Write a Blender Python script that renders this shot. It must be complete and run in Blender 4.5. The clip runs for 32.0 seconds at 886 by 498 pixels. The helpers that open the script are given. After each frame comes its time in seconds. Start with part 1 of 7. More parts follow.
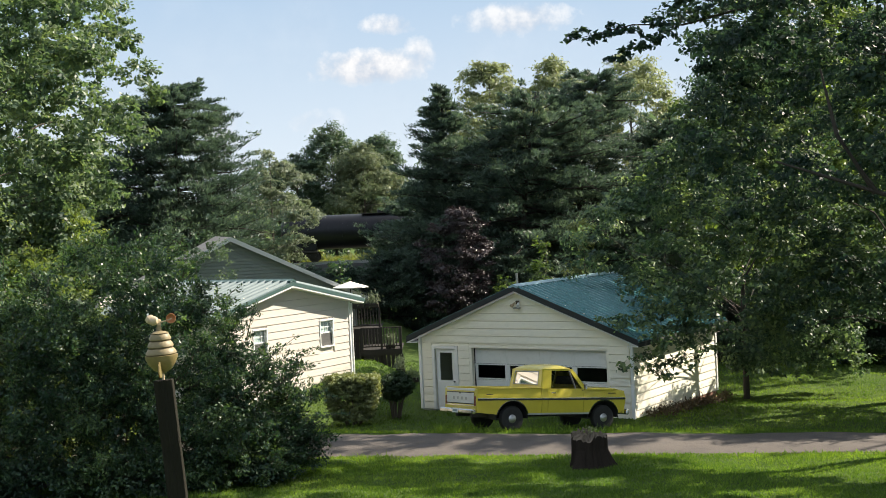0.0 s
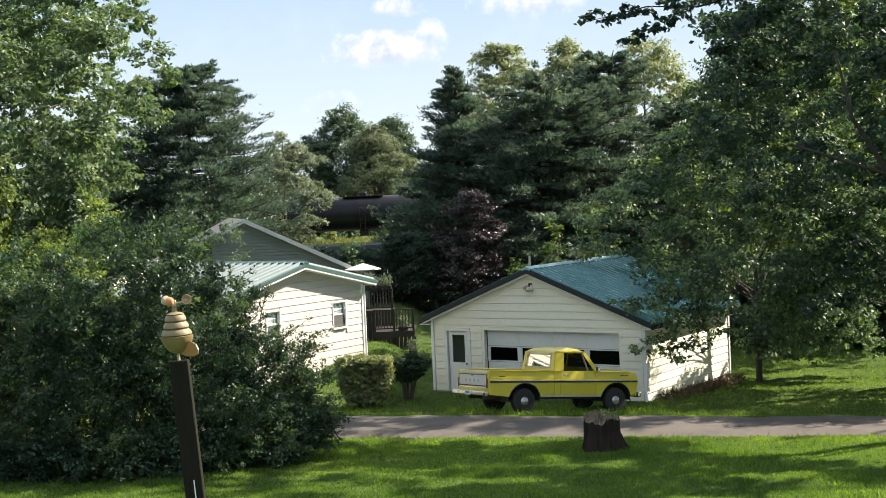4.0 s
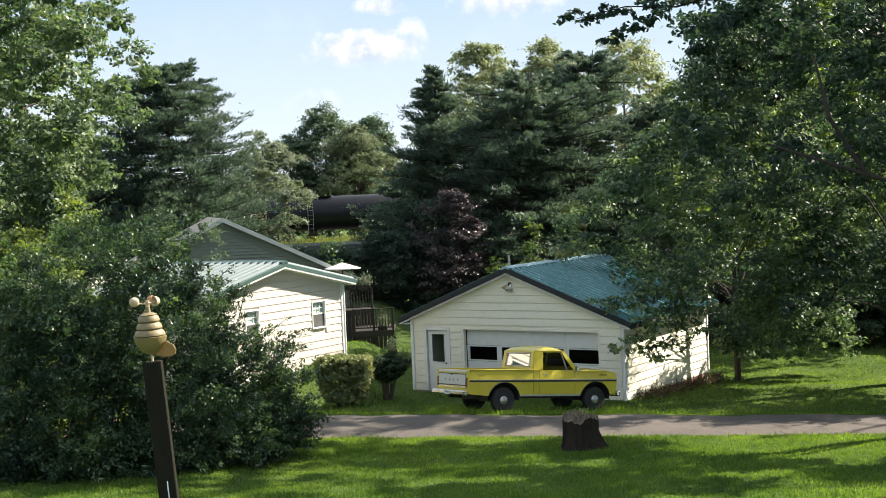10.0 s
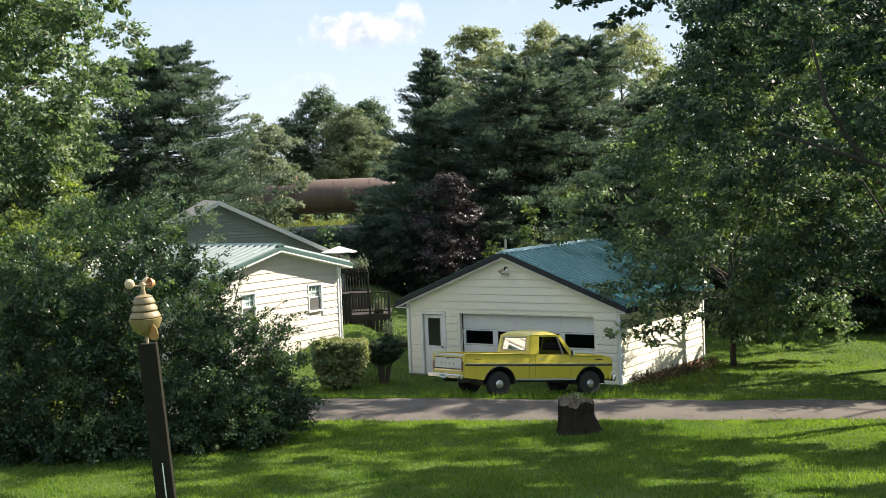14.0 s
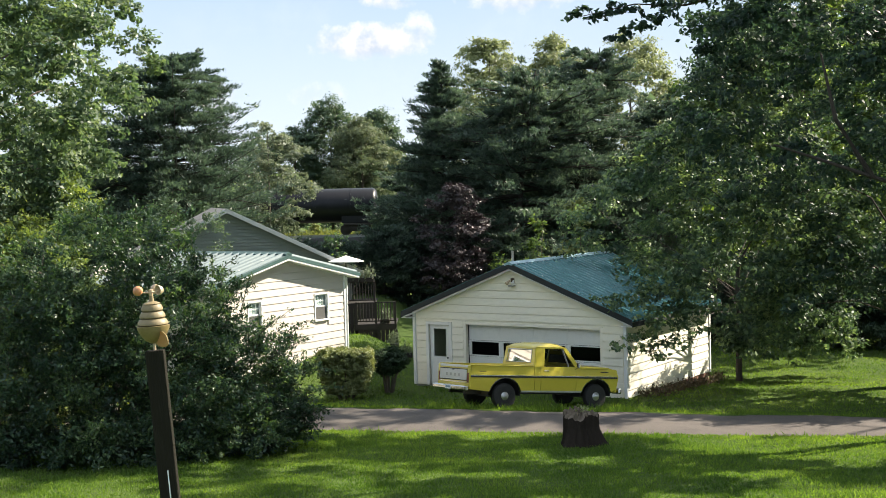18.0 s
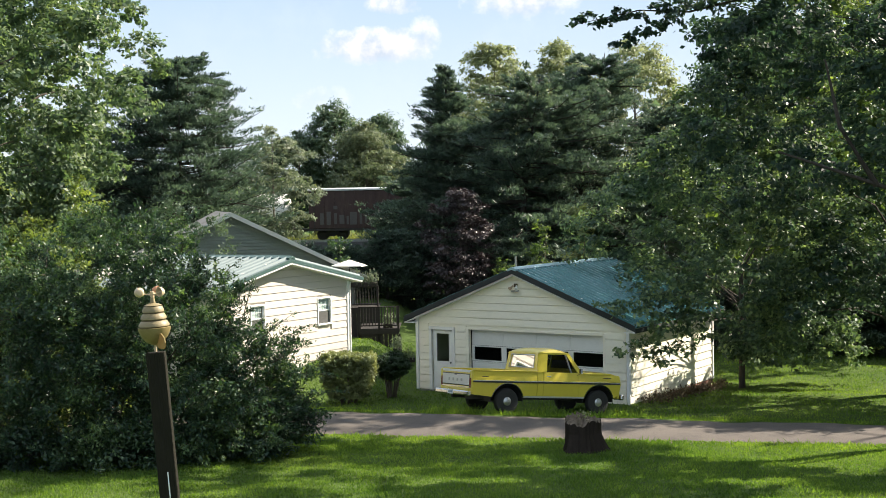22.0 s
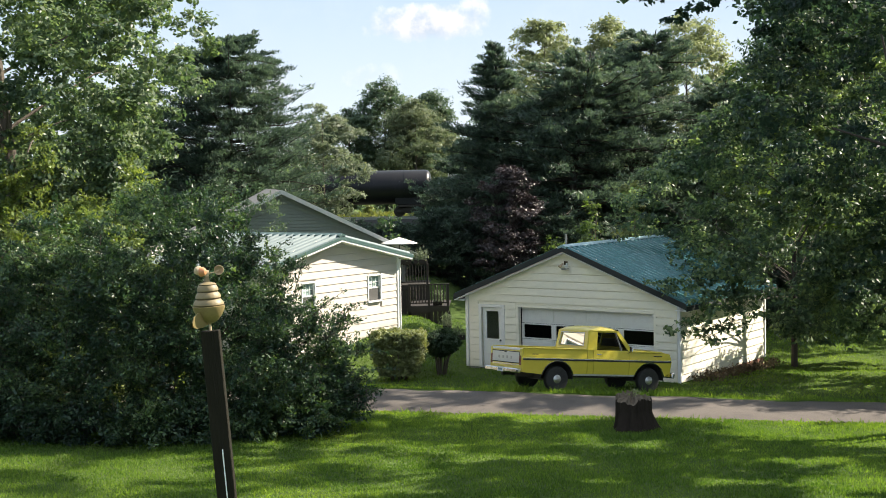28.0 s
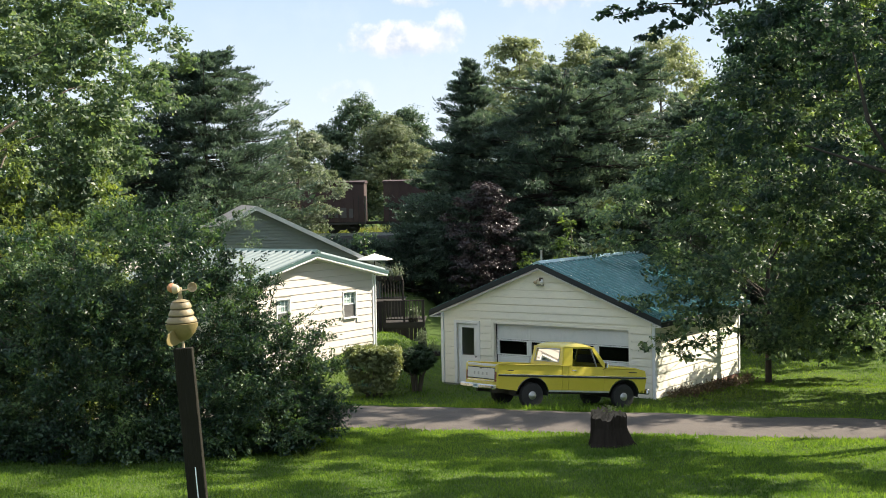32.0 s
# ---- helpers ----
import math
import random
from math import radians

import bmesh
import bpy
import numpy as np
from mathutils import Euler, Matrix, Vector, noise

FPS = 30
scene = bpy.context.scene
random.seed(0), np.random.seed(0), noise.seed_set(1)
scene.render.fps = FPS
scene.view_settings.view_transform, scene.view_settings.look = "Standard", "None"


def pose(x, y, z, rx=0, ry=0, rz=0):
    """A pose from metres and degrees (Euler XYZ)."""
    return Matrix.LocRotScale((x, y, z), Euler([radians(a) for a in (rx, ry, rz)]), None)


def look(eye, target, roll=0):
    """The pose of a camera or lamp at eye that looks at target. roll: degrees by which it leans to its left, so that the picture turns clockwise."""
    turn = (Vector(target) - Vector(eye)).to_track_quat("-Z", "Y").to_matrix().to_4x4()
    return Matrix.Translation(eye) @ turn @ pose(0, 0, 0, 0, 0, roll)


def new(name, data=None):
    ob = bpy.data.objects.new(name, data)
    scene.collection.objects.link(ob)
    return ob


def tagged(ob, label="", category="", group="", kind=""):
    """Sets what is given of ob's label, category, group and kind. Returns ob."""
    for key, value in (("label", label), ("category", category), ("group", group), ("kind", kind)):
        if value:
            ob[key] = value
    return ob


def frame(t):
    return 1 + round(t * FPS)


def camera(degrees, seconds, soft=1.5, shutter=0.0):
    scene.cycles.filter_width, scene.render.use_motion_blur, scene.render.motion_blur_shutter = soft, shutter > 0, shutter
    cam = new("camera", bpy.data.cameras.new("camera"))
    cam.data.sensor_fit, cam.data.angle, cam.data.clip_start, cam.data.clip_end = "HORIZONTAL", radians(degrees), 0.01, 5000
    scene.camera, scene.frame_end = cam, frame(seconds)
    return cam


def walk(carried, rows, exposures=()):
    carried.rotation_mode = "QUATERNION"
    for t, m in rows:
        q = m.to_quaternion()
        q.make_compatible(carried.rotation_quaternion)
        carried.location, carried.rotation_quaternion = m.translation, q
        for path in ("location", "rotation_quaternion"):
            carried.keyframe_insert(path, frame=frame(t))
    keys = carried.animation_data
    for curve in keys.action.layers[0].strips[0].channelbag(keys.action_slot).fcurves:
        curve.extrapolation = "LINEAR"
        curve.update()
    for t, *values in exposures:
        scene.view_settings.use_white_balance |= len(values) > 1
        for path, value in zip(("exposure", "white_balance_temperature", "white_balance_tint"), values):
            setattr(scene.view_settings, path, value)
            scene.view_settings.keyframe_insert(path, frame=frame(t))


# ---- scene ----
# ---- camera: held by hand at an upper window, eye 6.5 m above the garage floor ----
cam = camera(38.1, 32.0, soft=0.75)
# seconds, x, z, pitch, roll, yaw
PATH = [
    (0, -0.017, 6.506, -1.48, 2.67, -0.01),
    (0.5, -0.019, 6.504, -1.76, 2.50, -0.79),
    (1, -0.021, 6.501, -2.12, 2.43, -0.81),
    (1.5, -0.014, 6.500, -2.40, 2.46, -1.29),
    (2, -0.020, 6.505, -2.07, 2.62, -1.37),
    (2.5, -0.014, 6.502, -2.04, 2.61, -0.42),
    (3, -0.025, 6.497, -2.47, 2.32, 0.49),
    (3.5, -0.028, 6.502, -2.20, 2.58, 0.51),
    (5.5, -0.009, 6.508, -2.49, 2.03, 0.54),
    (6, 0.001, 6.512, -2.29, 1.88, 0.18),
    (6.5, -0.003, 6.505, -2.63, 2.40, -0.10),
    (7, 0.009, 6.501, -3.54, 2.92, 0.01),
    (7.5, 0.008, 6.510, -3.29, 2.92, -0.07),
    (8, 0.008, 6.514, -2.70, 3.04, -0.45),
    (8.5, -0.004, 6.507, -2.82, 2.61, -0.37),
    (9, -0.005, 6.511, -2.61, 2.60, 0.44),
    (9.5, 0.008, 6.510, -2.44, 2.84, -0.16),
    (10, -0.002, 6.509, -2.32, 2.49, -0.33),
    (10.5, 0.010, 6.508, -2.04, 2.19, -0.24),
    (11, 0.008, 6.511, -1.88, 2.01, -0.27),
    (11.5, 0.006, 6.509, -2.10, 2.20, 0.17),
    (12, 0.007, 6.507, -2.61, 2.29, 0.19),
    (12.5, 0.013, 6.503, -3.35, 2.23, -0.38),
    (13, 0.010, 6.503, -3.60, 2.21, -0.59),
    (13.5, 0.006, 6.506, -3.18, 2.31, -0.49),
    (15.5, -0.004, 6.502, -2.93, 1.64, -0.18),
    (16, -0.003, 6.504, -3.12, 1.51, 0.17),
    (16.5, -0.005, 6.500, -3.12, 1.04, 0.43),
    (17, -0.002, 6.502, -2.95, 1.22, 0.55),
    (17.5, -0.004, 6.509, -2.54, 1.52, 0.58),
    (18, -0.005, 6.507, -2.55, 1.47, -0.13),
    (18.5, -0.013, 6.497, -3.27, 0.96, -0.53),
    (19, -0.012, 6.495, -3.93, 0.92, 0.22),
    (19.5, 0.002, 6.501, -3.41, 1.28, -0.23),
    (20, -0.012, 6.501, -2.69, 0.84, -0.17),
    (20.5, -0.007, 6.498, -2.52, 0.97, 0.99),
    (21, -0.006, 6.493, -2.79, 1.13, 1.46),
    (21.5, 0.004, 6.500, -2.52, 1.07, 1.09),
    (22, 0.004, 6.501, -2.32, 1.10, 0.05),
    (22.5, -0.001, 6.502, -2.70, 0.79, -0.22),
    (23, -0.000, 6.502, -2.47, 0.82, 0.00),
    (23.5, 0.002, 6.498, -2.30, 1.08, -0.22),
    (24, 0.005, 6.505, -2.37, 1.37, -0.45),
    (24.5, 0.005, 6.502, -2.62, 1.59, -0.26),
    (25, 0.003, 6.496, -3.29, 1.94, 0.18),
    (25.5, 0.004, 6.495, -3.87, 1.60, 0.82),
    (27.5, -0.007, 6.509, -3.29, 0.75, 1.25),
    (28, -0.007, 6.510, -3.29, 1.19, 2.26),
    (28.5, -0.008, 6.510, -2.63, 1.20, 2.45),
    (29, -0.009, 6.511, -2.12, 0.99, 2.39),
    (29.5, -0.011, 6.512, -2.30, 1.18, 2.18),
    (30, -0.012, 6.514, -2.34, 1.19, 1.24),
    (30.5, -0.009, 6.513, -2.51, 1.17, 1.08),
    (31, -0.007, 6.513, -2.54, 1.14, 1.37),
    (31.5, -0.004, 6.513, -2.45, 1.06, 1.65),
    (32, -0.001, 6.514, -2.59, 1.12, 1.17),
]
EXPOSE = [(0.0, 1.3, 6400, 10), (1.0, 1.4, 6400, 10), (3.0, 1.51, 6400, 10), (6.0, 1.54, 6400, 10), (32.0, 1.52, 6400, 10)]
walk(cam, [(t, pose(x, 0, z, 90 + p, r, w)) for t, x, z, p, r, w in PATH], EXPOSE)

# ---- light: late sun from the right, a little beyond the subject, and the sky ----
SUN = Vector((0.9, 0.43, 0)).normalized() * math.cos(radians(37)) + Vector((0, 0, math.sin(radians(37))))
sun = new("sun", bpy.data.lights.new("sun", "SUN"))
sun.data.energy, sun.data.angle, sun.data.color = 5.0, radians(0.55), (1.0, 0.89, 0.73)
sun.matrix_world = look(SUN * 200, (0, 0, 0))


def build_sky():
    world = bpy.data.worlds.new("sky")
    scene.world = world
    world.use_nodes = True
    nt = world.node_tree
    nt.nodes.clear()
    n = nt.nodes.new
    link = nt.links.new
    sky = n("ShaderNodeTexSky")
    sky.sky_type, sky.sun_disc = "NISHITA", False
    sky.sun_elevation, sky.sun_rotation = radians(37), math.atan2(0.9, 0.43)
    sky.air_density, sky.dust_density, sky.ozone_density = 1.0, 0.8, 1.4
    coord = n("ShaderNodeTexCoord")
    sep = n("ShaderNodeSeparateXYZ")
    link(coord.outputs["Generated"], sep.inputs[0])

    def math_node(op, a, b=None, clamp=False):
        m = n("ShaderNodeMath")
        m.operation, m.use_clamp = op, clamp
        for i, v in enumerate((a, b)):
            if v is None:
                continue
            if isinstance(v, (int, float)):
                m.inputs[i].default_value = v
            else:
                link(v, m.inputs[i])
        return m.outputs[0]

    ahead = math_node("MAXIMUM", sep.outputs[1], 0.05)
    px = math_node("DIVIDE", sep.outputs[0], ahead)
    pz = math_node("DIVIDE", sep.outputs[2], ahead)
    flat = n("ShaderNodeCombineXYZ")
    link(px, flat.inputs[0]), link(pz, flat.inputs[2])
    puff = n("ShaderNodeTexNoise")
    puff.inputs["Scale"].default_value, puff.inputs["Detail"].default_value = 55, 7
    puff.inputs["Roughness"].default_value = 0.58
    link(flat.outputs[0], puff.inputs["Vector"])
    broad = n("ShaderNodeTexNoise")
    broad.inputs["Scale"].default_value, broad.inputs["Detail"].default_value = 9, 4
    link(flat.outputs[0], broad.inputs["Vector"])
    total, base = None, None
    # cumulus: place (x/y, z/y), half width, half height, weight
    for cx, cz, rx, rz, k in CLOUDS:
        dx = math_node("DIVIDE", math_node("SUBTRACT", px, cx), rx)
        dz = math_node("DIVIDE", math_node("SUBTRACT", pz, cz), rz)
        r2 = math_node("ADD", math_node("MULTIPLY", dx, dx), math_node("MULTIPLY", dz, dz))
        body = math_node("MULTIPLY", math_node("SUBTRACT", 1.25, r2), k)
        rag = math_node("MULTIPLY", math_node("SUBTRACT", puff.outputs[0], 0.5), 3.2)
        m = math_node("ADD", body, rag)
        m = math_node("MULTIPLY", math_node("MULTIPLY", m, 0.9, True), min(1.0, k))
        total = m if total is None else math_node("MAXIMUM", total, m)
        low = math_node("MULTIPLY", math_node("MULTIPLY", math_node("SUBTRACT", -0.1, dz, True), 0.9), m)
        base = low if base is None else math_node("MAXIMUM", base, low)
    veil = math_node("MULTIPLY", math_node("SUBTRACT", broad.outputs[0], 0.45, True), 0.5)
    total = math_node("MAXIMUM", total, veil)
    shade = n("ShaderNodeMix")
    shade.data_type = "RGBA"
    shade.inputs[6].default_value = (1.65, 1.8, 2.05, 1)
    shade.inputs[7].default_value = (2.85, 2.8, 2.75, 1)
    link(math_node("SUBTRACT", math_node("MULTIPLY", math_node("SUBTRACT", puff.outputs[0], 0.33), 3.5, True), base, True), shade.inputs[0])
    mix = n("ShaderNodeMix")
    mix.data_type = "RGBA"
    link(total, mix.inputs[0])
    haze = n("ShaderNodeMix")  # thin haze evens out the sky towards the horizon
    haze.data_type, haze.blend_type = "RGBA", "DARKEN"
    haze.inputs[0].default_value = 1.0
    rise = n("ShaderNodeMix")
    rise.data_type = "RGBA"
    rise.inputs[6].default_value, rise.inputs[7].default_value = (2.35, 2.55, 2.68, 1), (1.22, 1.68, 2.22, 1)
    link(math_node("MULTIPLY", sep.outputs[2], 5.0, True), rise.inputs[0])
    link(rise.outputs[2], haze.inputs[7])
    link(sky.outputs[0], haze.inputs[6])
    link(haze.outputs[2], mix.inputs[6])
    link(shade.outputs[2], mix.inputs[7])
    back = n("ShaderNodeBackground")
    back.inputs[1].default_value = 0.15
    high = n("ShaderNodeMix")  # brighter upper sky out of view, added to fill the shade
    high.data_type = "RGBA"
    high.inputs[7].default_value = (2.9, 2.9, 2.85, 1)
    link(math_node("MULTIPLY", math_node("MULTIPLY", math_node("SUBTRACT", sep.outputs[2], 0.22), 3.0, True), 0.5), high.inputs[0])
    link(mix.outputs[2], high.inputs[6])
    link(high.outputs[2], back.inputs[0])
    out = n("ShaderNodeOutputWorld")
    link(back.outputs[0], out.inputs[0])


CLOUDS = [(-0.05, 0.118, 0.048, 0.014, 1.0), (-0.012, 0.127, 0.012, 0.012, 0.8), (-0.037, 0.15, 0.022, 0.008, 0.8), (0.064, 0.15, 0.042, 0.012, 0.85),
          (-0.098, 0.077, 0.016, 0.009, 0.5), (-0.172, 0.073, 0.018, 0.016, 0.6), (-0.078, 0.072, 0.014, 0.012, 0.35)]
build_sky()

# ---- materials ----
def nodes_of(name):
    m = bpy.data.materials.new(name)
    m.use_nodes = True
    nt = m.node_tree
    nt.nodes.clear()
    return m, nt, nt.nodes.new, nt.links.new


def surface(name, low, high, scale=3.0, rough=0.7, metal=0.0, grain=40.0, bump=0.15, dirt=None, dirt_amount=0.3, stretch=(1, 1, 1),
            spread=0.0, coat=0.0, rough_var=0.12, spec=0.5):
    """A painted, worn or raw surface: two tones in broad patches, a fine grain that also gives relief, and dirt."""
    m, nt, n, link = nodes_of(name)
    coord, mapping = n("ShaderNodeTexCoord"), n("ShaderNodeMapping")
    mapping.inputs["Scale"].default_value = stretch
    link(coord.outputs["Object"], mapping.inputs[0])
    broad, fine = n("ShaderNodeTexNoise"), n("ShaderNodeTexNoise")
    for node, s, d in ((broad, scale, 5), (fine, grain, 4)):
        node.inputs["Scale"].default_value, node.inputs["Detail"].default_value = s, d
        link(mapping.outputs[0], node.inputs["Vector"])
    tone = n("ShaderNodeMix")
    tone.data_type = "RGBA"
    tone.inputs[6].default_value, tone.inputs[7].default_value = (*low, 1), (*high, 1)
    blend = n("ShaderNodeMath")
    blend.operation = "MULTIPLY_ADD"
    blend.use_clamp = True
    blend.inputs[1].default_value, blend.inputs[2].default_value = 0.55, 0.22
    link(broad.outputs[0], blend.inputs[0])
    add = n("ShaderNodeMath")
    add.operation = "MULTIPLY_ADD"
    add.use_clamp = True
    add.inputs[1].default_value = 0.5
    link(fine.outputs[0], add.inputs[0]), link(blend.outputs[0], add.inputs[2])
    sub = n("ShaderNodeMath")
    sub.operation = "SUBTRACT"
    sub.use_clamp = True
    sub.inputs[1].default_value = 0.25
    link(add.outputs[0], sub.inputs[0])
    factor = sub.outputs[0]
    if spread:
        info = n("ShaderNodeObjectInfo")
        sp = n("ShaderNodeMath")
        sp.operation = "MULTIPLY_ADD"
        sp.use_clamp = True
        sp.inputs[1].default_value = spread
        link(info.outputs["Random"], sp.inputs[0]), link(factor, sp.inputs[2])
        factor = sp.outputs[0]
    link(factor, tone.inputs[0])
    colour = tone.outputs[2]
    if dirt:
        spots = n("ShaderNodeTexNoise")
        spots.inputs["Scale"].default_value, spots.inputs["Detail"].default_value = scale * 2.7, 8
        spots.inputs["Roughness"].default_value = 0.7
        link(mapping.outputs[0], spots.inputs["Vector"])
        ramp = n("ShaderNodeMapRange")
        ramp.inputs[1].default_value, ramp.inputs[2].default_value, ramp.inputs[4].default_value = 0.5, 0.75, dirt_amount
        link(spots.outputs[0], ramp.inputs[0])
        dm = n("ShaderNodeMix")
        dm.data_type = "RGBA"
        dm.inputs[7].default_value = (*dirt, 1)
        link(ramp.outputs[0], dm.inputs[0]), link(colour, dm.inputs[6])
        colour = dm.outputs[2]
    bs = n("ShaderNodeBsdfPrincipled")
    bs.inputs["Metallic"].default_value = metal
    bs.inputs["Coat Weight"].default_value = coat
    bs.inputs["Coat Roughness"].default_value = 0.08
    bs.inputs["Specular IOR Level"].default_value = spec
    link(colour, bs.inputs["Base Color"])
    rr = n("ShaderNodeMapRange")
    rr.inputs[3].default_value, rr.inputs[4].default_value = max(0.02, rough - rough_var), min(1, rough + rough_var)
    link(broad.outputs[0], rr.inputs[0]), link(rr.outputs[0], bs.inputs["Roughness"])
    bp = n("ShaderNodeBump")
    bp.inputs["Strength"].default_value, bp.inputs["Distance"].default_value = bump, 0.02
    link(fine.outputs[0], bp.inputs["Height"]), link(bp.outputs[0], bs.inputs["Normal"])
    out = n("ShaderNodeOutputMaterial")
    link(bs.outputs[0], out.inputs[0])
    return m


def foliage(name, dark, mid, light, through_tint, through_amount=0.35, rough=0.5, patch=0.6, spec=0.35):
    """Leaves: each leaf its own tone, broad patches of young and old growth, light passing through the blade."""
    m, nt, n, link = nodes_of(name)
    geo, coord = n("ShaderNodeNewGeometry"), n("ShaderNodeTexCoord")
    noise_node = n("ShaderNodeTexNoise")
    noise_node.inputs["Scale"].default_value, noise_node.inputs["Detail"].default_value = patch, 3
    link(coord.outputs["Object"], noise_node.inputs["Vector"])
    mix = n("ShaderNodeMath")
    mix.operation = "MULTIPLY_ADD"
    mix.inputs[1].default_value = 0.55
    link(geo.outputs["Random Per Island"], mix.inputs[0])
    part_noise = n("ShaderNodeMath")
    part_noise.operation = "MULTIPLY_ADD"
    part_noise.inputs[1].default_value, part_noise.inputs[2].default_value = 1.5, -0.53
    link(noise_node.outputs[0], part_noise.inputs[0])
    link(part_noise.outputs[0], mix.inputs[2])
    ramp = n("ShaderNodeValToRGB")
    ramp.color_ramp.elements[0].position, ramp.color_ramp.elements[0].color = 0.1, (*dark, 1)
    ramp.color_ramp.elements[1].position, ramp.color_ramp.elements[1].color = 0.95, (*light, 1)
    e = ramp.color_ramp.elements.new(0.5)
    e.color = (*mid, 1)
    link(mix.outputs[0], ramp.inputs[0])
    bs, tr, ms = n("ShaderNodeBsdfPrincipled"), n("ShaderNodeBsdfTranslucent"), n("ShaderNodeMixShader")
    bs.inputs["Roughness"].default_value = rough
    bs.inputs["Specular IOR Level"].default_value = spec
    link(ramp.outputs[0], bs.inputs["Base Color"])
    tint = n("ShaderNodeMix")
    tint.data_type, tint.blend_type = "RGBA", "MULTIPLY"
    tint.inputs[0].default_value = 1.0
    tint.inputs[7].default_value = (*through_tint, 1)
    link(ramp.outputs[0], tint.inputs[6]), link(tint.outputs[2], tr.inputs[0])
    ms.inputs[0].default_value = through_amount
    link(bs.outputs[0], ms.inputs[1]), link(tr.outputs[0], ms.inputs[2])
    out = n("ShaderNodeOutputMaterial")
    link(ms.outputs[0], out.inputs[0])
    return m


def pane_glass(name, tint=(0.9, 0.95, 0.95)):
    m, nt, n, link = nodes_of(name)
    gl, tr, ms, fr, out = (n("ShaderNodeBsdfGlossy"), n("ShaderNodeBsdfTransparent"), n("ShaderNodeMixShader"), n("ShaderNodeFresnel"),
                           n("ShaderNodeOutputMaterial"))
    gl.inputs["Roughness"].default_value = 0.02
    tr.inputs[0].default_value = (*tint, 1)
    fr.inputs[0].default_value = 1.22
    link(fr.outputs[0], ms.inputs[0]), link(tr.outputs[0], ms.inputs[1]), link(gl.outputs[0], ms.inputs[2]), link(ms.outputs[0], out.inputs[0])
    return m


M = {}
M["white_siding"] = surface("white_siding", (0.84, 0.79, 0.65), (0.9, 0.855, 0.72), 1.2, 0.55, 0, 25, 0.06, (0.42, 0.42, 0.36), 0.22, (1, 1, 3), 0.16)
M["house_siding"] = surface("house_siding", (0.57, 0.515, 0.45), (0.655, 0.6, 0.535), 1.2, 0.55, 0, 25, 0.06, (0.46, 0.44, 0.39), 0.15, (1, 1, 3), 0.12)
M["white_trim"] = surface("white_trim", (0.78, 0.78, 0.76), (0.87, 0.87, 0.85), 2, 0.5, 0, 30, 0.05, (0.45, 0.44, 0.4), 0.2)
M["door_paint"] = surface("door_paint", (0.76, 0.75, 0.71), (0.86, 0.85, 0.81), 1.5, 0.5, 0, 30, 0.04, (0.4, 0.4, 0.38), 0.2)
M["gray_siding"] = surface("gray_siding", (0.13, 0.155, 0.15), (0.19, 0.22, 0.212), 1.2, 0.65, 0, 25, 0.08, (0.08, 0.08, 0.07), 0.3, (1, 1, 3), 0.15)
M["teal_roof"] = surface("teal_roof", (0.055, 0.175, 0.18), (0.095, 0.24, 0.245), 1.5, 0.26, 0.15, 20, 0.02, (0.08, 0.12, 0.12), 0.25, spread=0.15, spec=0.5)
M["ridge_metal"] = surface("teal_ridge_metal", (0.22, 0.36, 0.4), (0.3, 0.45, 0.49), 1.5, 0.35, 0.1, 20, 0.02, (0.12, 0.18, 0.18), 0.25, spread=0.15)
M["pale_roof"] = surface("pale_roof", (0.11, 0.15, 0.16), (0.165, 0.215, 0.225), 1.5, 0.6, 0.0, 20, 0.02, (0.09, 0.12, 0.12), 0.3, spread=0.15, spec=0.2)
M["dark_trim"] = surface("dark_trim", (0.014, 0.018, 0.019), (0.03, 0.036, 0.038), 2, 0.75, 0, 30, 0.05)
M["green_trim"] = surface("green_trim", (0.045, 0.09, 0.085), (0.07, 0.125, 0.115), 2, 0.4, 0, 30, 0.04)
M["shingle"] = surface("shingle", (0.1, 0.1, 0.1), (0.2, 0.2, 0.2), 3, 0.9, 0, 60, 0.4)
M["brick"] = surface("brick", (0.2, 0.08, 0.055), (0.36, 0.17, 0.12), 6, 0.85, 0, 60, 0.4, (0.2, 0.18, 0.16), 0.4, spread=0.3)
M["concrete"] = surface("concrete", (0.28, 0.27, 0.25), (0.42, 0.41, 0.38), 2, 0.9, 0, 60, 0.3)
# near-black: the shade inside rooms and wheel wells put into a colour
M["void"] = surface("hollow_shade", (0.012, 0.012, 0.012), (0.03, 0.03, 0.03), 2, 0.9, 0, 20, 0.0)
M["glass"] = pane_glass("window_glass")
M["auto_glass"] = pane_glass("tinted_glass", (0.35, 0.38, 0.36))
M["asphalt"] = surface("asphalt", (0.084, 0.072, 0.064), (0.135, 0.116, 0.102), 0.7, 0.85, 0, 90, 0.5, (0.045, 0.042, 0.04), 0.6, spec=0.3)
M["bark"] = surface("bark", (0.05, 0.04, 0.032), (0.13, 0.105, 0.08), 3, 0.95, 0, 25, 1.0, (0.14, 0.16, 0.1), 0.3, (3, 3, 0.6))
M["dark_bark"] = surface("conifer_bark", (0.022, 0.018, 0.016), (0.065, 0.052, 0.042), 3, 0.95, 0, 25, 1.0, stretch=(3, 3, 0.6))
M["post_wood"] = surface("weathered_post_wood", (0.009, 0.009, 0.006), (0.02, 0.018, 0.012), 6, 0.9, 0, 45, 0.5, (0.03, 0.027, 0.02), 0.5, (4, 4, 0.35), spec=0.15)
